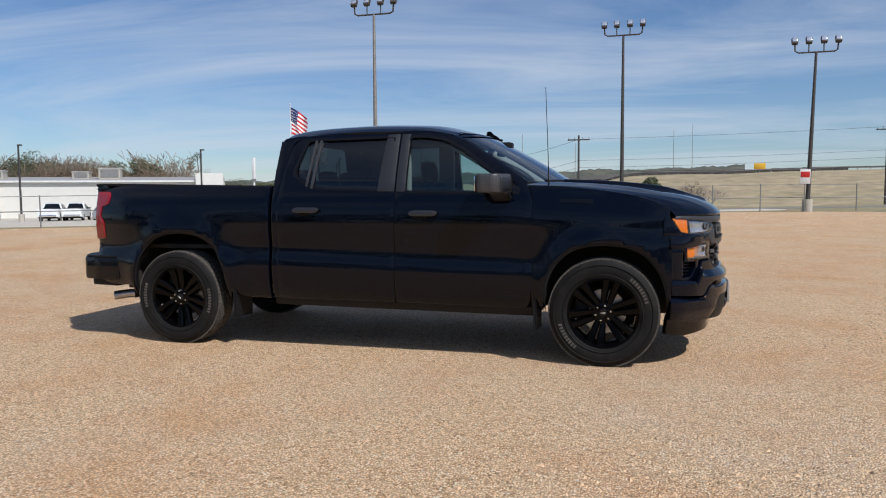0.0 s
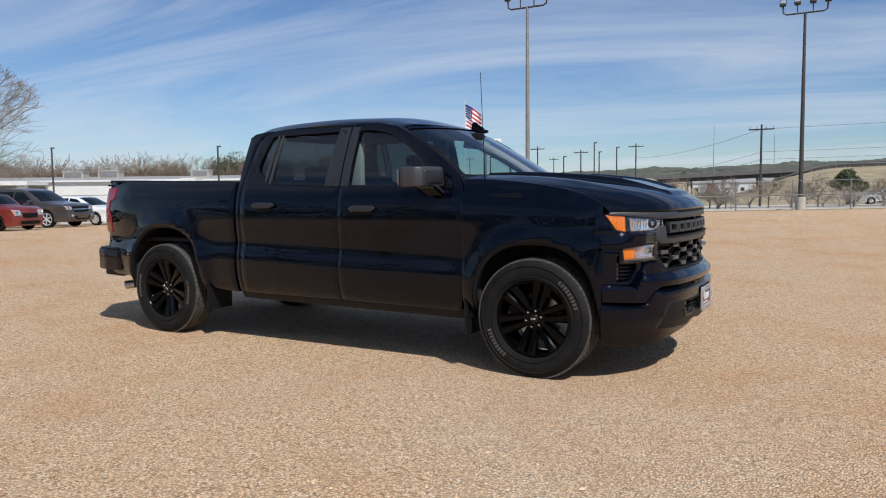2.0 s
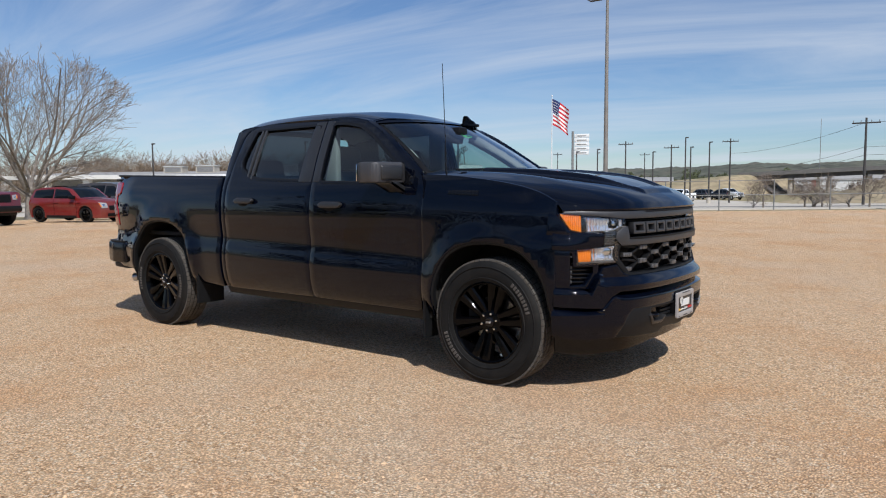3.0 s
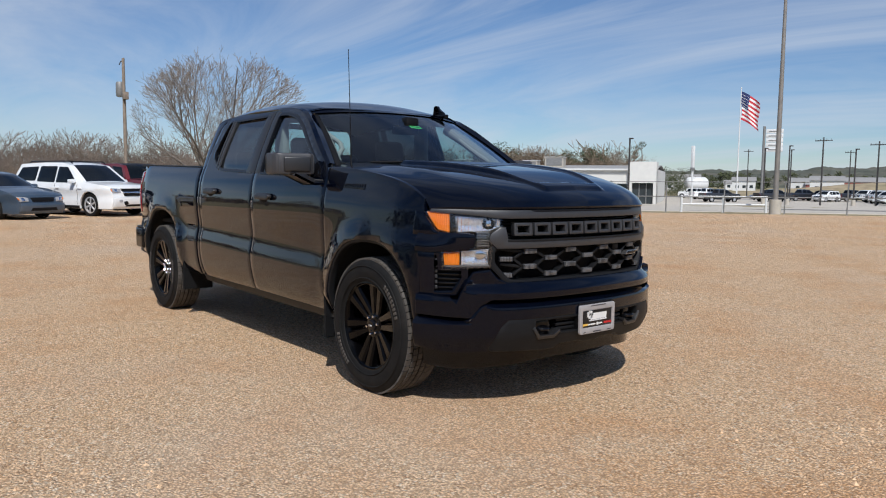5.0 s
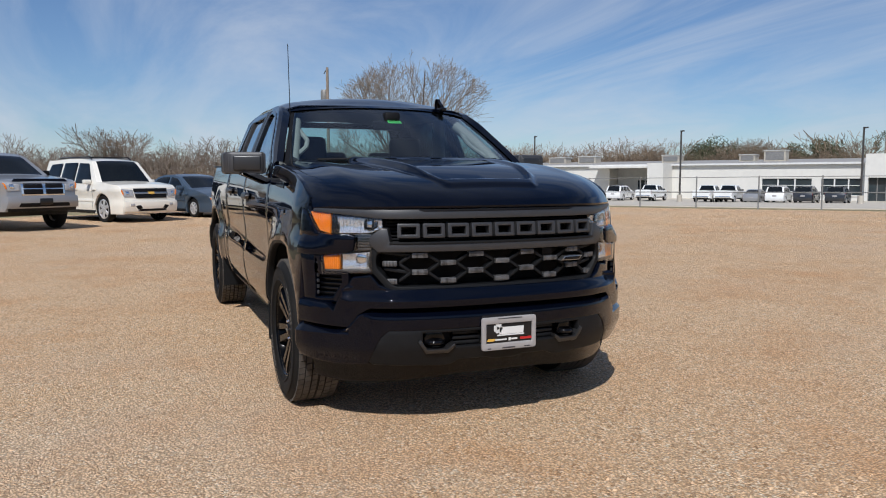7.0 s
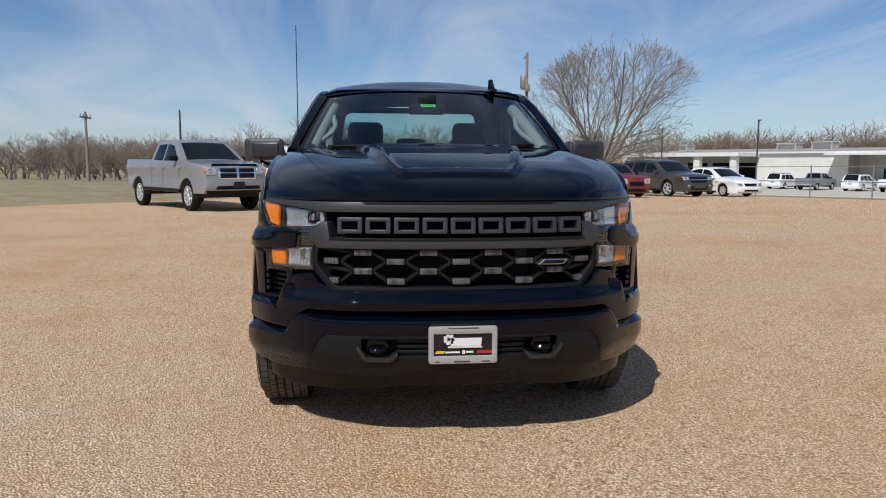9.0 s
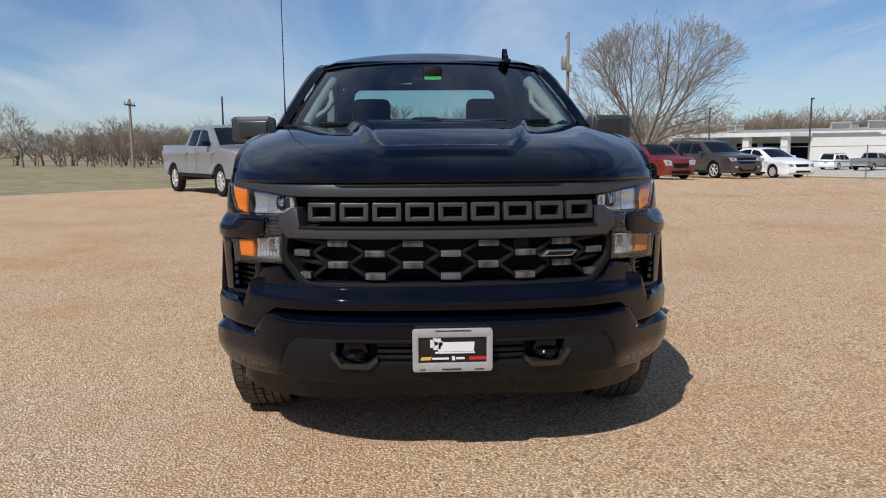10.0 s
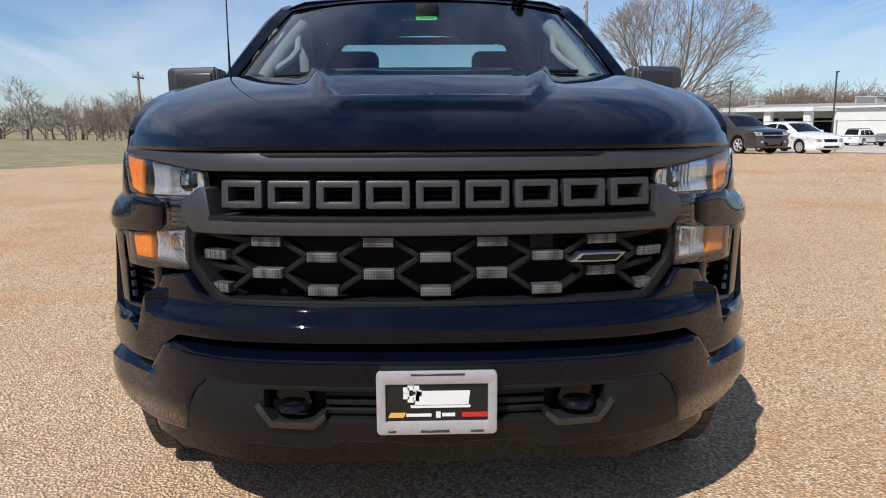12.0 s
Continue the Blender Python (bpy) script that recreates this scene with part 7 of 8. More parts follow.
def suv(long=0.0, tall=0.0, boxy=0.0):
    W = 0.97
    wb = 2.86 + long
    e = -wb
    H = 1.72 + tall
    return dict(half=W, wb=wb, r=0.385 + 0.02 * boxy, belt=1.08 + 0.05 * boxy, roof=H, foot=0.27, sidewall=0.115, nose_n=5, tail_n=5, spokes=6, tumble=0.28,
        top=[(0.92, 0.27, 0), (0.97, 0.50, 0), (0.96, 0.78, 0), (0.90, 0.94 + 0.08 * boxy, 0), (0.74, 1.02 + 0.08 * boxy, 0), (0.0, 1.10 + 0.08 * boxy, 0), (-0.35, 1.14 + 0.06 * boxy, 1), (-1.10 + 0.18 * boxy, H - 0.09, 0), (-1.5, H - 0.01, 0), (-2.4, H, 0), (e - 0.55 - 0.2 * boxy, H - 0.05, 2), (e - 0.92, 1.12, 0), (e - 1.02, 0.95, 0), (e - 1.06, 0.55, 0), (e - 0.98, 0.30, 0)],
        windows=[[(-0.62, 1.11 + 0.05 * boxy), (-1.18 + 0.15 * boxy, H - 0.15), (-1.62, H - 0.13), (-1.65, 1.12 + 0.05 * boxy)], [(-1.72, 1.12 + 0.05 * boxy), (-1.70, H - 0.12), (-2.55, H - 0.12), (-2.62, 1.14 + 0.05 * boxy)], [(-2.72, 1.16 + 0.05 * boxy), (-2.66, H - 0.13), (e - 0.45, H - 0.16), (e - 0.72, 1.18 + 0.05 * boxy)]],
        doors=(-0.58, -1.68), mirror=(-0.72, 1.16 + 0.05 * boxy),
        rails=(-1.15, e - 0.30), mouldings=((0.62, 0.69),) if boxy else (), spoke_w=0.055 if boxy else 0.03,
        front=lamp_set(W, 0.80 - 0.02 * boxy, 0.95 + 0.05 * boxy, 0.36) + [("fog_lamp", [(0.62, 0.50), (0.74, 0.50), (0.74, 0.57), (0.62, 0.57)], M["carlamp"]), ("air_intake", [(0.36, 0.44), (0.50, 0.40), (0.58, 0.50), (0.44, 0.53)], M["dark"])],
        front_mid=([("grille", [(-0.57, 0.905), (0.57, 0.905), (0.575, 1.01), (-0.575, 1.01)], M["dark"]), ("lower_mesh", [(-0.56, 0.74), (0.56, 0.74), (0.57, 0.86), (-0.57, 0.86)], M["dark"]), ("grille_bar", [(-0.58, 0.862), (0.58, 0.862), (0.58, 0.903), (-0.58, 0.903)], M["steel"]), ("emblem", [(-0.10, 0.858), (0.10, 0.858), (0.08, 0.91), (-0.12, 0.91)], M["inkgold"])] if boxy else
                   [("grille", [(-0.50, 0.70), (0.50, 0.70), (0.58, 0.93), (-0.58, 0.93)], M["dark"]), ("grille_bar", [(-0.54, 0.80), (0.54, 0.80), (0.55, 0.83), (-0.55, 0.83)], M["chrome"]), ("emblem", [(-0.10, 0.795), (0.08, 0.795), (0.10, 0.84), (-0.08, 0.84)], M["chrome"])])
        + [("bumper", [(-0.93, 0.33), (0.93, 0.33), (0.94, 0.64), (-0.94, 0.64)], None), ("lower_grille", [(-0.50, 0.355), (0.50, 0.355), (0.45, 0.41), (-0.45, 0.41)], M["dark"])],
        rear=tail_set(W, 0.85, 1.15), rear_mid=[("plate", [(-0.2, 0.75), (0.2, 0.75), (0.2, 0.88), (-0.2, 0.88)], M["platewhite"])])


def mini():
    W = 0.84
    return dict(half=W, wb=2.47, r=0.31, belt=0.94, roof=1.41, foot=0.19, sidewall=0.085, nose_n=5, tail_n=5, spokes=5, tumble=0.24, mirror_mat=M["dark"],
        top=[(0.66, 0.19, 0), (0.70, 0.40, 0), (0.69, 0.62, 0), (0.62, 0.80, 0), (0.42, 0.89, 0), (-0.10, 0.94, 0), (-0.38, 0.97, 1), (-0.86, 1.34, 3), (-1.3, 1.41, 3), (-2.3, 1.38, 3), (-2.72, 1.30, 2), (-2.92, 0.96, 0), (-3.00, 0.82, 0), (-3.03, 0.50, 0), (-2.96, 0.22, 0)],
        windows=[[(-0.50, 0.96), (-0.92, 1.29), (-1.58, 1.335), (-1.60, 0.97)], [(-1.66, 0.97), (-1.64, 1.335), (-2.60, 1.29), (-2.74, 1.0)]],
        doors=(-0.46, -1.62), mirror=(-0.56, 1.0),
        front=lamp_set(W, 0.58, 0.80, 0.36), front_mid=[("grille", [(-0.40, 0.50), (0.40, 0.50), (0.42, 0.66), (-0.42, 0.66)], M["dark"]), ("lower_grille", [(-0.5, 0.26), (0.5, 0.26), (0.5, 0.36), (-0.5, 0.36)], M["dark"])],
        rear=tail_set(W, 0.70, 0.90))


def pickup(lift=0.0, quad=True):
    W = 1.0
    wb = 3.57
    e = -wb
    k = lift
    return dict(half=W, wb=wb, r=0.40 + 0.3 * k, belt=1.24 + k, roof=1.88 + k, foot=0.42 + k, sidewall=0.16, nose_n=5, tail_n=4, spokes=8, tumble=0.36,
        top=[(0.92, 0.42 + k, 0), (0.98, 0.62 + k, 0), (0.96, 0.86 + k, 0), (0.93, 1.08 + k, 0), (0.78, 1.17 + k, 0), (0.0, 1.26 + k, 0), (-0.38, 1.30 + k, 1), (-1.10, 1.79 + k, 0), (-1.4, 1.87 + k, 0), (-2.1, 1.88 + k, 0), (-2.40, 1.82 + k, 2), (-2.52, 1.40 + k, 3), (-2.56, 1.32 + k, 3), (e - 1.12, 1.33 + k, 0), (e - 1.15, 0.90 + k, 0), (e - 1.13, 0.55 + k, 0)],
        windows=[[(-0.60, 1.29 + k), (-1.16, 1.72 + k), (-1.60, 1.77 + k), (-1.62, 1.30 + k)], [(-1.70, 1.30 + k), (-1.68, 1.77 + k), (-2.26, 1.75 + k), (-2.38, 1.32 + k)]],
        doors=(-0.52, -1.66, -2.50), mirror=(-0.70, 1.36 + k), mirror_mat=M["dark"],
        front=lamp_set(W, 0.92 + k, 1.14 + k, 0.36), front_mid=[("grille_surround", [(-0.62, 0.80 + k), (0.62, 0.80 + k), (0.58, 1.14 + k), (-0.58, 1.14 + k)], M["chrome"]), ("grille_opening", [(-0.55, 0.84 + k), (-0.05, 0.84 + k), (-0.05, 0.95 + k), (-0.55, 0.95 + k)], M["dark"]), ("grille_opening", [(0.05, 0.84 + k), (0.55, 0.84 + k), (0.55, 0.95 + k), (0.05, 0.95 + k)], M["dark"]), ("grille_opening", [(-0.54, 0.99 + k), (-0.05, 0.99 + k), (-0.05, 1.10 + k), (-0.52, 1.10 + k)], M["dark"]), ("grille_opening", [(0.05, 0.99 + k), (0.54, 0.99 + k), (0.52, 1.10 + k), (0.05, 1.10 + k)], M["dark"]), ("bumper", [(-0.98, 0.50 + k), (0.98, 0.50 + k), (0.98, 0.78 + k), (-0.98, 0.78 + k)], None), ("bumper_lip", [(-0.92, 0.42 + k), (0.92, 0.42 + k), (0.94, 0.50 + k), (-0.94, 0.50 + k)], M["matte"]), ("bug_shield", [(-0.72, 1.155 + k), (0.72, 1.155 + k), (0.66, 1.205 + k), (-0.66, 1.205 + k)], M["gloss"]), ("lower_grille", [(-0.7, 0.53 + k), (0.7, 0.53 + k), (0.66, 0.61 + k), (-0.66, 0.61 + k)], M["dark"]), ("plate_bracket", [(-0.17, 0.58 + k), (0.17, 0.58 + k), (0.17, 0.72 + k), (-0.17, 0.72 + k)], M["plateblack"])],
        rear=tail_set(W, 0.86 + k, 1.26 + k, 0.14), rear_mid=[("bumper", [(-0.9, 0.56 + k), (0.9, 0.56 + k), (0.9, 0.74 + k), (-0.9, 0.74 + k)], M["chrome"])])


def jeep():
    W = 0.93
    return dict(half=W, wb=2.95, r=0.41, belt=1.16, roof=1.83, foot=0.48, sidewall=0.17, nose_n=5, tail_n=4, spokes=5, tumble=0.12, mirror_mat=M["dark"],
        top=[(0.70, 0.48, 0), (0.74, 0.62, 0), (0.70, 0.80, 0), (0.66, 1.08, 0), (0.60, 1.17, 0), (-0.40, 1.22, 0), (-0.62, 1.24, 1), (-0.92, 1.76, 3), (-1.3, 1.83, 3), (-2.9, 1.83, 3), (-3.45, 1.78, 2), (-3.52, 1.20, 0), (-3.54, 0.85, 0), (-3.52, 0.52, 0)],
        windows=[[(-0.78, 1.20), (-1.0, 1.70), (-1.60, 1.74), (-1.60, 1.21)], [(-1.70, 1.21), (-1.70, 1.74), (-2.50, 1.74), (-2.50, 1.21)], [(-2.60, 1.21), (-2.60, 1.74), (-3.40, 1.70), (-3.44, 1.22)]],
        doors=(-0.72, -1.66), mirror=(-0.8, 1.26),
        front=lamp_set(W - 0.2, 0.92, 1.10, 0.24), front_mid=[("grille", [(-0.40, 0.85), (0.40, 0.85), (0.40, 1.12), (-0.40, 1.12)], M["dark"]), ("bumper", [(-0.85, 0.52), (0.85, 0.52), (0.85, 0.70), (-0.85, 0.70)], M["matte"])],
        rear=tail_set(W, 0.90, 1.10, 0.14))


C_SILVER = car_paint("silver_paint", (0.30, 0.305, 0.315), 0.35)
C_CREAM = car_paint("pearl_white_paint", (0.80, 0.765, 0.68))
C_BLUE = car_paint("slate_blue_paint", (0.055, 0.085, 0.125), 0.25)
C_WHITE = car_paint("plain_white_paint", (0.80, 0.81, 0.80))
C_MAROON = car_paint("maroon_paint", (0.13, 0.010, 0.016))
C_RED = car_paint("red_paint", (0.16, 0.012, 0.010))
C_TAUPE = car_paint("taupe_paint", (0.060, 0.052, 0.049), 0.3)
C_BLACK = car_paint("car_black_paint", (0.012, 0.012, 0.013))
C_GREY = car_paint("car_grey_paint", (0.22, 0.225, 0.23), 0.3)


def parked(wx, wy, heading, half=0.86):
    """The pose of a car from its right front wheel's footprint and its heading."""
    h = radians(heading)
    x, y = wx - half * math.sin(h), wy + half * math.cos(h)
    return pose(x, y, ground_z(wx, wy), 0, 0, heading)


car("silver_pickup", "silver pickup truck with oversized tyres parked at the grass edge", parked(-16.9, -5.15, 36), C_SILVER, pickup(0.10), "pickup truck", "alloy")
car("cream_suv", "pearl white full size SUV with chrome wheels and split grille", parked(-20.05, -2.56, 30), C_CREAM, suv(0.1, 0.20, 1.0), "SUV", "alloy")
car("blue_sedan", "slate blue older sedan with alloy wheels", parked(-21.8, 0.03, 28), C_BLUE, sedan(), "car", "alloy")
car("white_crossover", "white three-row crossover with black roof rails", parked(-22.65, 2.95, 25), C_WHITE, suv(0.2, 0.06), "SUV", "alloy")
car("maroon_jeep", "maroon boxy off-roader with black soft top", parked(-27.1, 4.9, 22), C_MAROON, jeep(), "off-roader", "rim")
car("maroon_offroader", "maroon lifted off-roader with black bumper on big tyres", parked(-25.6, 5.3, 18), C_MAROON, jeep(), "off-roader", "rim")
car("red_hatchback", "red small hatchback with black roof and black wheels", parked(-26.3, 9.85, 17), C_RED, mini(), "car", "rim")
car("taupe_crossover", "grey-brown crossover with silver wheels", parked(-29.4, 13.8, 18), C_TAUPE, {k: v for k, v in suv(-0.05, 0.0).items() if k != "rails"}, "SUV", "alloy")
car("white_sedan", "white compact sedan parked on gravel", parked(-31.3, 17.4, 16), C_WHITE, sedan(), "car", "alloy")

# vehicles in front of the showroom and in the lot beyond, seen from behind
C_DARK = car_paint("dark_slate_paint", (0.022, 0.026, 0.034), 0.2)


def far_car(kind, label, x, y, heading, paint, shape, category):
    car(kind, label, pose(x, y, ground_z(x, y), 0, 0, heading), paint, shape, category, "alloy", "dealer stock")


for L, q, kind, label, paint, shape, category in (
        (17.0, 15.2, "white_pickup", "white pickup truck parked nose to the showroom", C_WHITE, pickup(0.0), "pickup truck"),
        (14.9, 14.6, "white_pickup", "white pickup truck parked nose to the showroom", C_WHITE, pickup(0.0), "pickup truck"),
        (12.4, 14.2, "grey_sedan", "light grey sedan parked before the showroom", C_SILVER, sedan(), "car"),
        (10.1, 13.8, "white_suv", "white SUV parked before the showroom windows", C_WHITE, suv(0.0, 0.05), "SUV"),
        (7.5, 13.2, "dark_suv", "dark slate SUV parked before the showroom windows", C_DARK, suv(0.0, 0.02), "SUV"),
        (4.6, 12.8, "dark_suv", "dark slate SUV parked before the showroom windows", C_DARK, suv(0.0, 0.02), "SUV"),
        (24.0, 13.6, "white_pickup", "white pickup truck parked by the canopy", C_WHITE, pickup(0.0), "pickup truck"),
        (28.0, 13.6, "white_suv", "white SUV with roof rack parked by the canopy", C_WHITE, suv(0.0, 0.05), "SUV"),
        (32.5, 13.6, "grey_pickup", "grey pickup truck parked by the canopy", C_GREY, pickup(0.0), "pickup truck"),
        (36.5, 13.6, "white_suv", "white SUV parked by the canopy", C_WHITE, suv(0.0, 0.05), "SUV")):
    p = P0 + FD * L + FN * (q - 3.2)
    far_car(kind, label, p.x, p.y, 122, paint, shape, category)
for x, y, hd, kind, label, paint, shape, category in (
        (-74.0, 115.0, 205, "white_jeep", "white boxy off-roader at the lot edge", C_WHITE, jeep(), "off-roader"),
        (-55.0, 98.5, 60, "dark_pickup", "dark pickup truck in the far lot", C_DARK, pickup(), "pickup truck"),
        (-52.0, 108.5, 60, "dark_pickup", "dark pickup truck in the far lot", C_DARK, pickup(), "pickup truck"),
        (-53.4, 120.6, 60, "dark_pickup", "dark pickup truck in the far lot", C_DARK, pickup(), "pickup truck"),
        (-50.5, 122.0, 75, "dark_suv", "dark SUV in the far lot", C_DARK, suv(), "SUV"),
        (-46.8, 122.5, 262, "white_pickup", "white pickup truck in a row at the lot edge", C_WHITE, pickup(), "pickup truck"),
        (-43.0, 117.5, 262, "white_pickup", "white pickup truck in a row at the lot edge", C_WHITE, pickup(), "pickup truck"),
        (-37.2, 106.0, 262, "white_pickup", "white pickup truck in a row at the lot edge", C_WHITE, pickup(), "pickup truck"),
        (-33.5, 124.0, 330, "white_pickup", "white pickup truck near the road bank", C_WHITE, pickup(), "pickup truck"),
        (-37.5, 126.0, 150, "dark_suv", "dark SUV near the road bank", C_DARK, suv(), "SUV"),
        (-41.5, 127.5, 150, "dark_suv", "dark SUV near the road bank", C_DARK, suv(), "SUV"),
        (-47.9, 125.2, 68, "dark_pickup", "dark pickup truck in the far lot", C_DARK, pickup(), "pickup truck"),
        (-44.3, 126.5, 68, "grey_pickup", "grey pickup truck in the far lot", C_GREY, pickup(), "pickup truck"),
        (-57.6, 119.6, 62, "dark_suv", "dark SUV in the far lot", C_DARK, suv(), "SUV"),
        (-50.0, 116.0, 262, "white_suv", "white SUV in a row at the lot edge", C_WHITE, suv(), "SUV"),
        (-40.5, 113.0, 262, "white_pickup", "white pickup truck in a row at the lot edge", C_WHITE, pickup(), "pickup truck"),
        (-57.0, 121.0, 240, "red_car", "dull red car in the far lot", C_RED, sedan(), "car"),
        (-61.0, 117.0, 240, "grey_car", "grey car in the far lot", C_GREY, sedan(), "car"),
        (-66.0, 113.0, 60, "white_pickup", "white pickup truck near the storage tank", C_WHITE, pickup(), "pickup truck"),
        (1.5, 74.0, 190, "white_car", "white car on the road before the bank", C_WHITE, sedan(), "car")):
    far_car(kind, label, x, y, hd, paint, shape, category)
tk = thing("storage_tank", "white horizontal storage tank on a dark cradle", "tank", at=pose(-77.0, 124.0, ground_z(-77.0, 124.0), 0, 0, 60))
part("tank", tube([(-2.2, 0, 2.6), (-2.0, 0, 2.6), (-1.6, 0, 2.6), (1.6, 0, 2.6), (2.0, 0, 2.6), (2.2, 0, 2.6)], [0.5, 1.0, 1.3, 1.3, 1.0, 0.5], 20), M["white"], tk)
for x in (-1.2, 1.2):
    part("cradle", rbox(x - 0.15, x + 0.15, -1.1, 1.1, 0, 1.7, 0.03), M["poledark"], tk)

# ---- trees ----
def branch_tree(seed, height, spread, levels=5, lean=(0, 0), trunk_r=0.22, upright=0.5, forks=(3, 4), fan=None, thin=0.0075, lean_seg=3):
    """A bare tree: tapered trunk and limbs (first list) and fine twigs (second list), as tubes."""
    rnd = random.Random(seed)
    big, fine = [], []

    def grow(p, d, length, r, lv):
        n = 4 if lv < 2 else (1 if lean_seg < 3 and lv > 3 else lean_seg)
        pts, rads, q, dd = [p], [r], p.copy(), d.copy()
        for i in range(n):
            dd = (dd + Vector((rnd.uniform(-1, 1), rnd.uniform(-1, 1), rnd.uniform(-0.4, 0.7))) * (0.10 + 0.05 * lv)).normalized()
            q = q + dd * (length / n)
            pts.append(q.copy())
            rads.append(max(thin, r * (1 - 0.45 * (i + 1) / n)))
        (big if lv < 3 else fine).append(tube(pts, rads, 7 if lv < 2 else (5 if lv < 3 else 3), False))
        if lv >= levels:
            return
        k = rnd.randint(*forks) if lv else forks[1] + 1
        for i in range(k):
            t = 1.0 if i == 0 else rnd.uniform(0.35, 0.98)
            at = pts[min(n, max(1, round(t * n)))]
            a = 2 * math.pi * (i / k + rnd.uniform(-0.12, 0.12))
            side = dd.orthogonal().normalized()
            side = Matrix.Rotation(a, 3, dd) @ side
            nd = (dd * rnd.uniform(0.75, 1.1) + side * rnd.uniform(0.45, 0.85) * spread + Vector((0, 0, upright * 0.35))).normalized()
            nl = length * rnd.uniform(0.60, 0.82) if lv or not fan else height * fan * rnd.uniform(0.8, 1.1)
            grow(at, nd, nl, rads[min(n, max(1, round(t * n)))] * rnd.uniform(0.55, 0.75), lv + 1)

    d0 = Vector((lean[0], lean[1], 1)).normalized()
    grow(Vector((0, 0, -0.1)), d0, height * (0.14 if fan else 0.30), trunk_r, 0)
    return join(*big), join(*fine)


def spread_tree(x, y, seed, label, fork=1.5, mid=(0.3, 0.9, 5.2), axes=(4.9, 5.2, 3.7)):
    """A broad bare tree: limbs fan out of a low fork and split again and again, each reaching for a rounded outline."""
    rnd = random.Random(seed)
    c, ax = Vector(mid), Vector(axes)
    big, fine = [], []

    def room(p, d):
        """The way from p along d to the outline."""
        q = Vector(((p.x - c.x) / ax.x, (p.y - c.y) / ax.y, (p.z - c.z) / ax.z))
        e = Vector((d.x / ax.x, d.y / ax.y, d.z / ax.z))
        a, b, k = e.dot(e), q.dot(e), q.dot(q) - 1
        h = b * b - a * k
        return max(0.35, (-b + math.sqrt(h)) / a) if h > 0 else 0.35

    def grow(p, d, length, r, lv):
        n = (7, 6, 5, 4, 3)[min(lv, 4)]
        pts, rads, q, dd = [p.copy()], [r], p.copy(), d.copy()
        bend = Vector((rnd.uniform(-1, 1), rnd.uniform(-1, 1), rnd.uniform(-0.5, 0.5))) * 0.07
        for i in range(n):
            dd = (dd + bend + Vector((rnd.uniform(-1, 1), rnd.uniform(-1, 1), rnd.uniform(-0.8, 0.9))) * (0.07 + 0.03 * lv)).normalized()
            q = q + dd * (length / n)
            pts.append(q.copy())
            rads.append(max(0.0085, r * (1 - 0.72 * (i + 1) / n)))
        (big if lv < 2 else fine).append(tube(pts, rads, (8, 6, 4, 3, 3)[min(lv, 4)], False))
        if lv == 4:
            return
        kids = (6, 6, 5, 3)[lv]
        for i in range(kids):
            t = 0.22 + 0.76 * (i + rnd.random()) / kids
            k = min(n, max(1, round(t * n)))
            at = pts[k]
            way = (pts[k] - pts[k - 1]).normalized()
            turn = Matrix.Rotation(2.4 * i + rnd.uniform(-0.5, 0.5), 3, way) @ way.orthogonal().normalized()
            out = (at - Vector((0, 0, fork))).normalized()
            nd = (way * 0.75 + turn * rnd.uniform(0.45, 0.8) + out * 0.35).normalized()
            nl = min(room(at, nd) * rnd.uniform(0.70, 1.22), length * rnd.uniform(0.42, 0.72))
            if nl > 0.22:
                grow(at, nd, nl, rads[k] * rnd.uniform(0.55, 0.75), lv + 1)

    limbs = 11
    for i in range(limbs):
        a = 2.4 * i + rnd.uniform(-0.3, 0.3)
        up = 0.42 + 1.9 * ((i * 5) % limbs) / limbs
        d = Vector((math.cos(a), math.sin(a), up)).normalized()
        p = Vector((0.08 * math.cos(a), 0.08 * math.sin(a), fork * rnd.uniform(0.72, 1.05)))
        grow(p, d, room(p, d) * rnd.uniform(0.78, 1.06), rnd.uniform(0.075, 0.12), 0)
    t = thing("bare_tree", label, "tree", "bare trees", pose(x, y, rolling(x, y)))
    part("trunk", join(tube([(0, 0, -0.15), (0.02, 0.0, 0.15), (0.03, 0.02, fork * 0.6), (0, 0, fork * 1.05)], [0.42, 0.31, 0.27, 0.20], 12, False), *big), M["bark"], t)
    part("crown", join(*fine), M["bigtwig"], t, angle=180)
    return t


def bare_tree(x, y, seed, height, spread=1.0, levels=5, label="leafless grey-brown tree with fine twigs", lean=(0, 0), trunk_r=0.22, upright=0.5, forks=(3, 4), fan=None, thin=0.0075):
    t = thing("bare_tree", label, "tree", "bare trees", pose(x, y, rolling(x, y)))
    b, f = branch_tree(seed, height, spread, levels, lean, trunk_r, upright, forks, fan, thin)
    part("trunk", b, M["bark"], t)
    part("crown", f, M["bigtwig" if fan else "twig"], t, angle=180)
    return t


spread_tree(-39.8, 13.8, 5, "large leafless spreading tree behind the parked cars")
for i, (x, y, h) in enumerate(((-57.0, -30.5, 5.6), (-57.8, -28.0, 5.0), (-59.5, -26.0, 4.2), (-60.0, -24.0, 4.0), (-60.5, -22.0, 4.2), (-61.0, -20.0, 4.6), (-62.0, -17.5, 4.6), (-62.5, -15.0, 4.4), (-63.0, -12.0, 4.2))):
    bare_tree(x, y, 20 + i, h, 1.0, 5, "small leafless roadside tree", trunk_r=0.12)


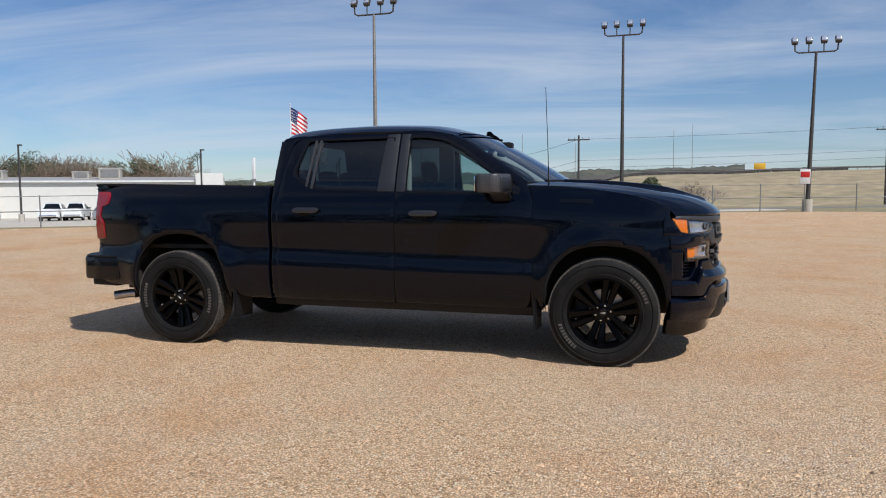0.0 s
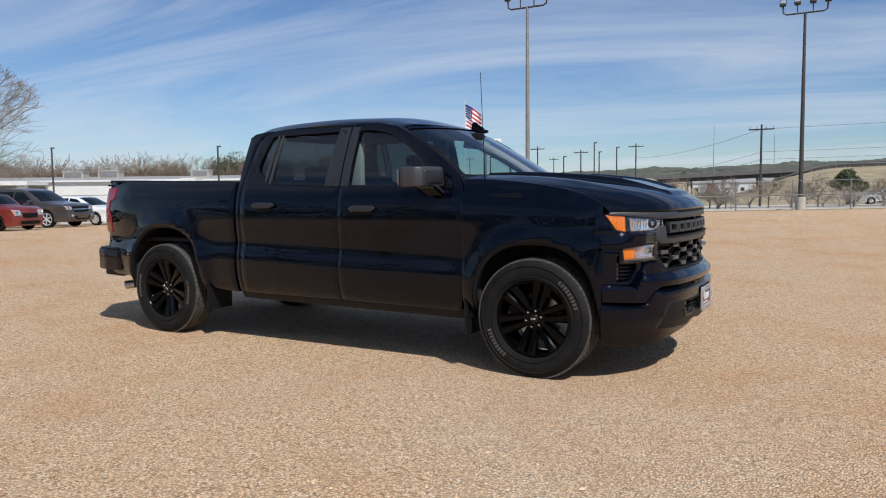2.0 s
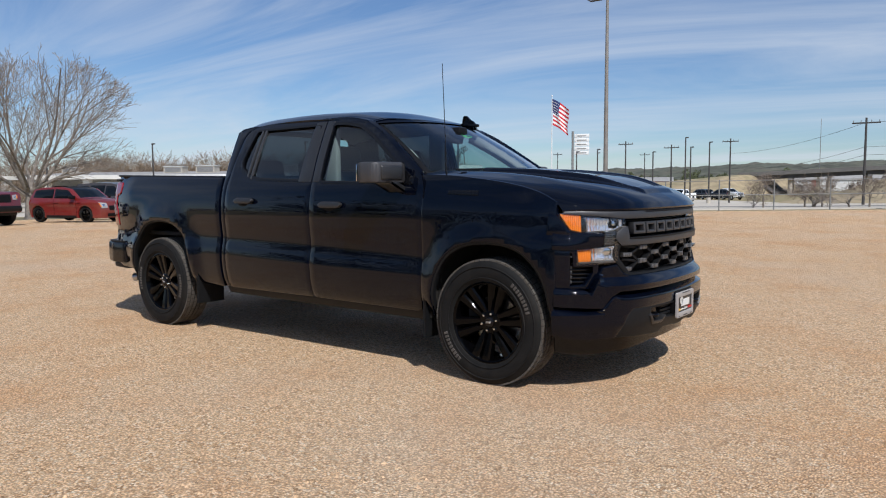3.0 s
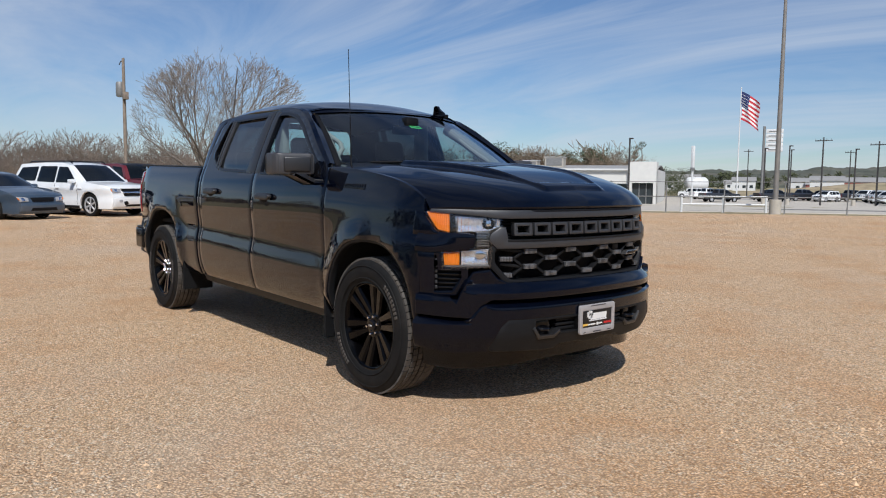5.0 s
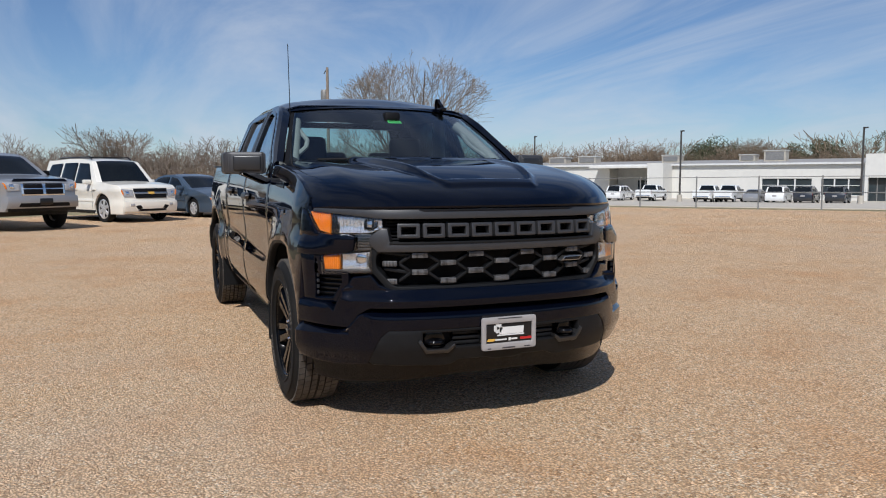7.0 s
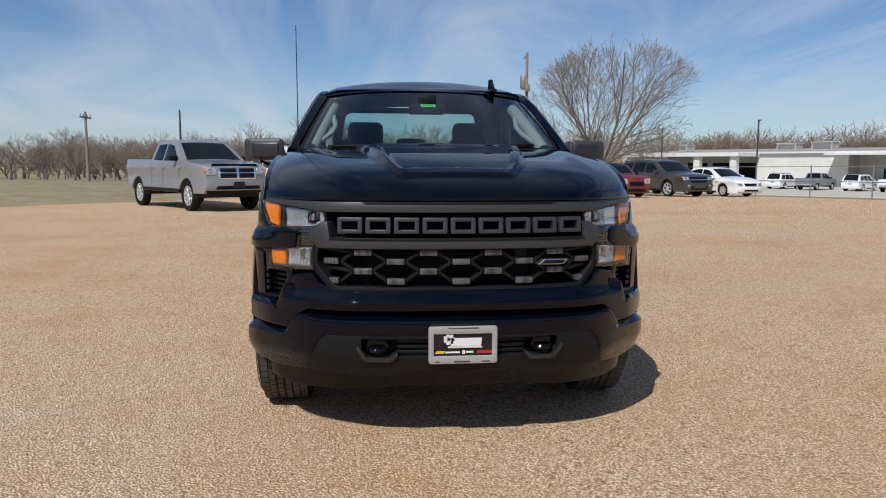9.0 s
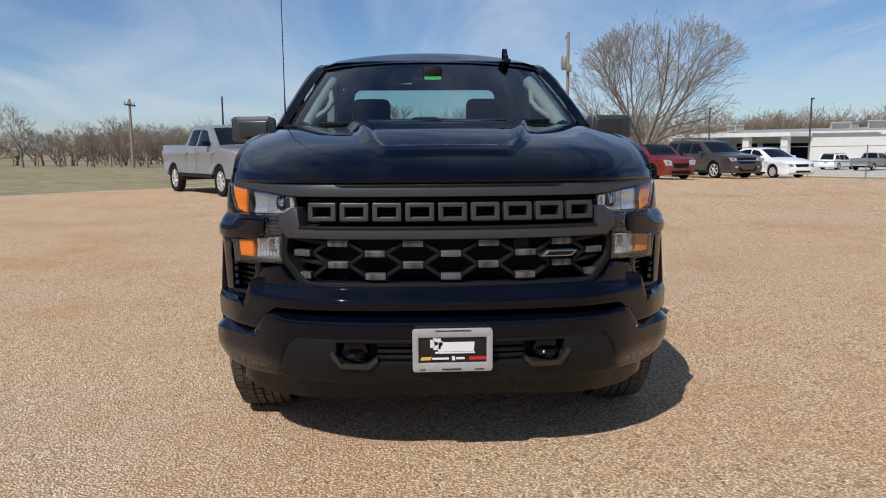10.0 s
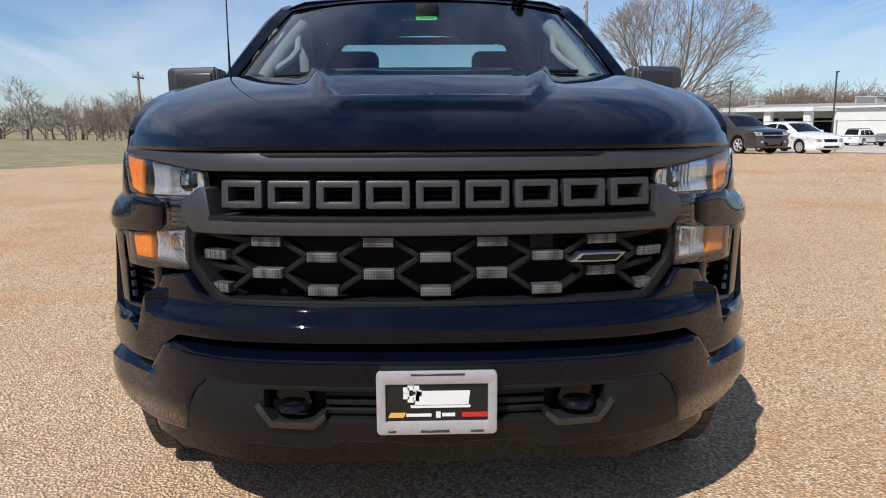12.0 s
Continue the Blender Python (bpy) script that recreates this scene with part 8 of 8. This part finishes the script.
def twig_clump(rnd, c, r, n, size, out_v, out_f, flat=0.8):
    for _ in range(n):
        d = Vector((rnd.gauss(0, 1), rnd.gauss(0, 1), rnd.gauss(0, 1))).normalized() * (rnd.random() ** 0.4)
        p = c + Vector((d.x * r, d.y * r, d.z * r * flat))
        a = Vector((rnd.uniform(-1, 1), rnd.uniform(-1, 1), rnd.uniform(-0.6, 1))).normalized() * size * rnd.uniform(0.6, 1.3)
        b = a.orthogonal().normalized() * size * rnd.uniform(0.25, 0.6)
        k = len(out_v)
        out_v += [tuple(p - a), tuple(p + b * 0.6), tuple(p + a), tuple(p - b * 0.6)]
        out_f.append((k, k + 1, k + 2, k + 3))


def evergreen(x, y, h, w, seed, base=0.0):
    rnd = random.Random(seed)
    t = thing("live_oak", "dark olive evergreen tree with a rounded uneven crown", "tree", "evergreen trees", pose(x, y, rolling(x, y)))
    b, _ = branch_tree(seed, h * 0.9, 1.0, 2, trunk_r=0.25)
    part("trunk", b, M["bark"], t)
    vs, fs = [], []
    for _ in range(40):
        a, rr = rnd.uniform(0, 2 * math.pi), rnd.random() ** 0.5
        c = Vector((math.cos(a) * rr * w * 0.5, math.sin(a) * rr * w * 0.5, h * (0.45 + 0.42 * (1 - rr**2) * rnd.uniform(0.5, 1.1))))
        twig_clump(rnd, c, w * 0.16, 190, 0.24, vs, fs, 0.75)
    part("crown", (vs, fs), M["leaf"], t, angle=180)


for i, (x, y, h, w) in enumerate(((-99.0, 93.0, 9.8, 13.0), (-86.5, 104.0, 9.2, 10.5), (-90.0, 101.5, 8.6, 9.0))):
    evergreen(x, y, h, w, 70 + i)
bare_tree(-77.5, 106.0, 91, 9.4, 1.0, 5)
bare_tree(-105.4, 85.5, 92, 10.4, 0.9, 5)
bare_tree(-103.0, 88.0, 93, 9.6, 0.9, 5)
tw = thing("wind_bent_tree", "thin bent tree with a small dark tuft of foliage", "tree", at=pose(-73.9, 102.0, rolling(-73.9, 102.0)))
part("trunk", tube([(0, 0, 0), (0.1, 0, 4), (0.3, 0.1, 7), (0.1, 0.1, 9.0)], [0.2, 0.16, 0.1, 0.05], 8), M["bark"], tw)
vs, fs = [], []
rnd_t = random.Random(4)
for c, r in (((-0.5, 0, 8.6), 0.8), ((0.4, 0, 9.2), 0.7), ((-1.0, 0, 7.8), 0.6), ((-1.1, 0, 7.0), 0.45)):
    twig_clump(rnd_t, Vector(c), r, 120, 0.15, vs, fs)
part("crown", (vs, fs), M["leaf"], tw, angle=180)


PROTO = []
for k in range(7):
    pb, pf = branch_tree(300 + k, 1.0, 1.0, 4, trunk_r=0.018, upright=0.55, forks=(4, 4), thin=0.0017, lean_seg=2)
    pv, pq = join(pb, pf)
    pv = np.array(pv)
    pv[:, :2] -= pv[:, :2].mean(0) * 0.6
    PROTO.append((pv / pv[:, 2].max(), pq))


def woodland(name, spots, seed, mat_name, label, wide=1.0):
    """A far belt of bare trees and brush as one body; each tree is a turned and stretched one of a few branching forms."""
    rg = np.random.default_rng(seed)
    vs, fs, k = [], [], 0
    for x, y, h in spots:
        pv, pq = PROTO[int(rg.integers(len(PROTO)))]
        a, w = rg.uniform(0, 6.283), h * wide * rg.uniform(0.85, 1.25)
        q = np.empty_like(pv)
        q[:, 0] = x + w * (pv[:, 0] * math.cos(a) - pv[:, 1] * math.sin(a))
        q[:, 1] = y + w * (pv[:, 0] * math.sin(a) + pv[:, 1] * math.cos(a))
        q[:, 2] = rolling(x, y) + h * pv[:, 2]
        vs += q.tolist()
        fs += [tuple(i + k for i in f) for f in pq]
        k += len(pv)
    return tagged(part(name, (vs, fs), M[mat_name], angle=180), label, "woodland", kind="stuff")


def leafy_belt(name, spots, seed, mat_name, label, dens=1.0, sz=1.0):
    """A far belt of evergreen growth as one body of small leaf clumps."""
    rnd = random.Random(seed)
    vs, fs = [], []
    for x, y, h in spots:
        for _ in range(int(9 * dens)):
            c = Vector((x + rnd.gauss(0, h * 0.28), y + rnd.gauss(0, h * 0.28), rolling(x, y) + h * rnd.uniform(0.12, 0.86)))
            twig_clump(rnd, c, h * 0.20, 42, 0.20 * sz, vs, fs, 0.8)
    return tagged(part(name, (vs, fs), M[mat_name], angle=180), label, "woodland", kind="stuff")


rw = random.Random(12)
belt = []
for k in range(125):
    t = k / 124
    x, y = -100 + rw.uniform(-13, 10) - 6 * t, -42 + 82 * t + rw.uniform(-2, 2)
    belt.append((x, y, rw.choice((5.6, 6.4, 7.0, 7.8, 9.0)) * rw.uniform(0.9, 1.1) * (0.74 + 0.26 * step((t - 0.2) / 0.3))))
woodland("bare_woodland", belt, 31, "twig", "belt of leafless grey-brown woodland", 1.15)
belt = [(-90 + rw.uniform(-5, 5), -40 + k * 1.15, rw.uniform(2.6, 4.4)) for k in range(64)]
woodland("bare_thicket", belt, 36, "rusttwig", "low tan thicket in front of the woodland", 1.7)
belt = []
for k in range(120):
    t = k / 119
    p = P0 + FD * (9 + 81 * t) - FN * (34 + rw.uniform(-6, 9))
    belt.append((p.x, p.y, rw.choice((7.0, 7.6, 8.2, 9.4)) * rw.uniform(0.92, 1.08)))
woodland("bare_woodland", belt, 32, "rusttwig", "belt of leafless russet woodland behind the showroom", 1.35)
belt = [(-66 + rw.uniform(-3, 3) - 0.15 * k, -46 + k * 1.05, rw.uniform(2.2, 3.6)) for k in range(40)]
woodland("bare_scrub", belt, 33, "twig", "leafless scrub along the field edge", 1.6)
belt = [(rw.uniform(-13, 4), 49 + rw.uniform(0, 6), rw.uniform(1.0, 1.9)) for k in range(14)]
woodland("fence_scrub", belt, 34, "bigtwig", "tangled leafless scrub behind the fence", 1.8)
for i, (x, y) in enumerate(((-11.0, 50.5), (-7.5, 52.0), (-4.5, 51.0), (-1.5, 52.5), (-9.0, 54.0), (2.5, 53.0))):
    bare_tree(x, y, 140 + i, 3.4, 1.7, 5, "low tangled leafless shrub behind the fence", trunk_r=0.07, upright=0.1)
evergreen(-0.2, 72.5, 3.3, 2.8, 88)
belt = [(-95 + rw.uniform(-4, 4) + 0.35 * k, 108 + rw.uniform(-4, 4) + 0.45 * k, rw.uniform(4.5, 6.5)) for k in range(40)]
leafy_belt("evergreen_belt", belt, 37, "leaf", "dark green thicket beyond the far lot", 1.6)
far = []
for k in range(300):
    a = radians(rw.uniform(88, 150))
    r = rw.uniform(400, 640)
    far.append((r * math.cos(a), r * math.sin(a), rw.uniform(6, 11)))
leafy_belt("far_woodland", far, 35, "leaf", "far dark wooded hillside", 0.5, 4.6)

# unseen trees added beyond the lot's open side, to close it and darken reflections
belt = []
for k in range(64):
    a = radians(216 + 3.2 * k)
    r = 43 + rw.uniform(-3, 4)
    belt.append((3 + r * math.cos(a), -2 + r * math.sin(a), rw.uniform(7.0, 9.5)))
leafy_belt("evergreen_belt", belt, 39, "leaf", "belt of dark evergreen trees beyond the gravel lot", 2.6, 1.6)

ff_ = thing("field_fence", "low dark timber rail fence at the field edge", "fence")
for k in range(22):
    x, y = -58.5 - 0.2 * k, -40 + 1.9 * k
    part("post", tube([(x, y, rolling(x, y) - 0.1), (x, y, rolling(x, y) + 1.2)], 0.05, 6), M["polewood"], ff_)
    if k:
        for z in (0.5, 1.05):
            part("rail", tube([(x + 0.2, y - 1.9, rolling(x, y) + z), (x, y, rolling(x, y) + z)], 0.025, 5), M["polewood"], ff_)

# ---- loose pebbles over the near gravel ----
def pebble_field(seed, count, lo, hi):
    """Small angular stones strewn over the lot where the walk passes, thinning outwards."""
    rg = np.random.default_rng(seed)
    ang, rad = rg.uniform(-2.2, 1.2, count), 9.5 * np.sqrt(rg.uniform(0.02, 1.0, count))
    cx, cy = 1.2 + rad * np.cos(ang), -1.2 + rad * np.sin(ang)
    size = lo + (hi - lo) * rg.random(count) ** 2.2
    base = np.array([(1, 0, 0), (0, 1, 0), (-1, 0, 0), (0, -1, 0), (0, 0, 0.75)], float)
    pts = base[None] * rg.uniform(0.65, 1.25, (count, 5, 1)) + rg.uniform(-0.18, 0.18, (count, 5, 3))
    a = rg.uniform(0, 6.283, count)
    ca, sa = np.cos(a)[:, None], np.sin(a)[:, None]
    x = (pts[..., 0] * ca - pts[..., 1] * sa * 0.75) * size[:, None] + cx[:, None]
    y = (pts[..., 0] * sa + pts[..., 1] * ca * 0.75) * size[:, None] + cy[:, None]
    z = pts[..., 2] * size[:, None] + 0.011
    co = np.stack([x, y, z], -1).reshape(-1, 3)
    k = (np.arange(count) * 5)[:, None]
    tri = np.concatenate([k + np.array([[0, 1, 4]]), k + np.array([[1, 2, 4]]), k + np.array([[2, 3, 4]]), k + np.array([[3, 0, 4]])])
    me = bpy.data.meshes.new("loose_pebbles")
    me.from_pydata(co.tolist(), [], tri.tolist())
    me.materials.append(M["pebble"])
    return tagged(new("loose_pebbles", me), "small tan crushed stones strewn over the gravel", "gravel", kind="stuff")


pebble_field(3, 90000, 0.004, 0.017)
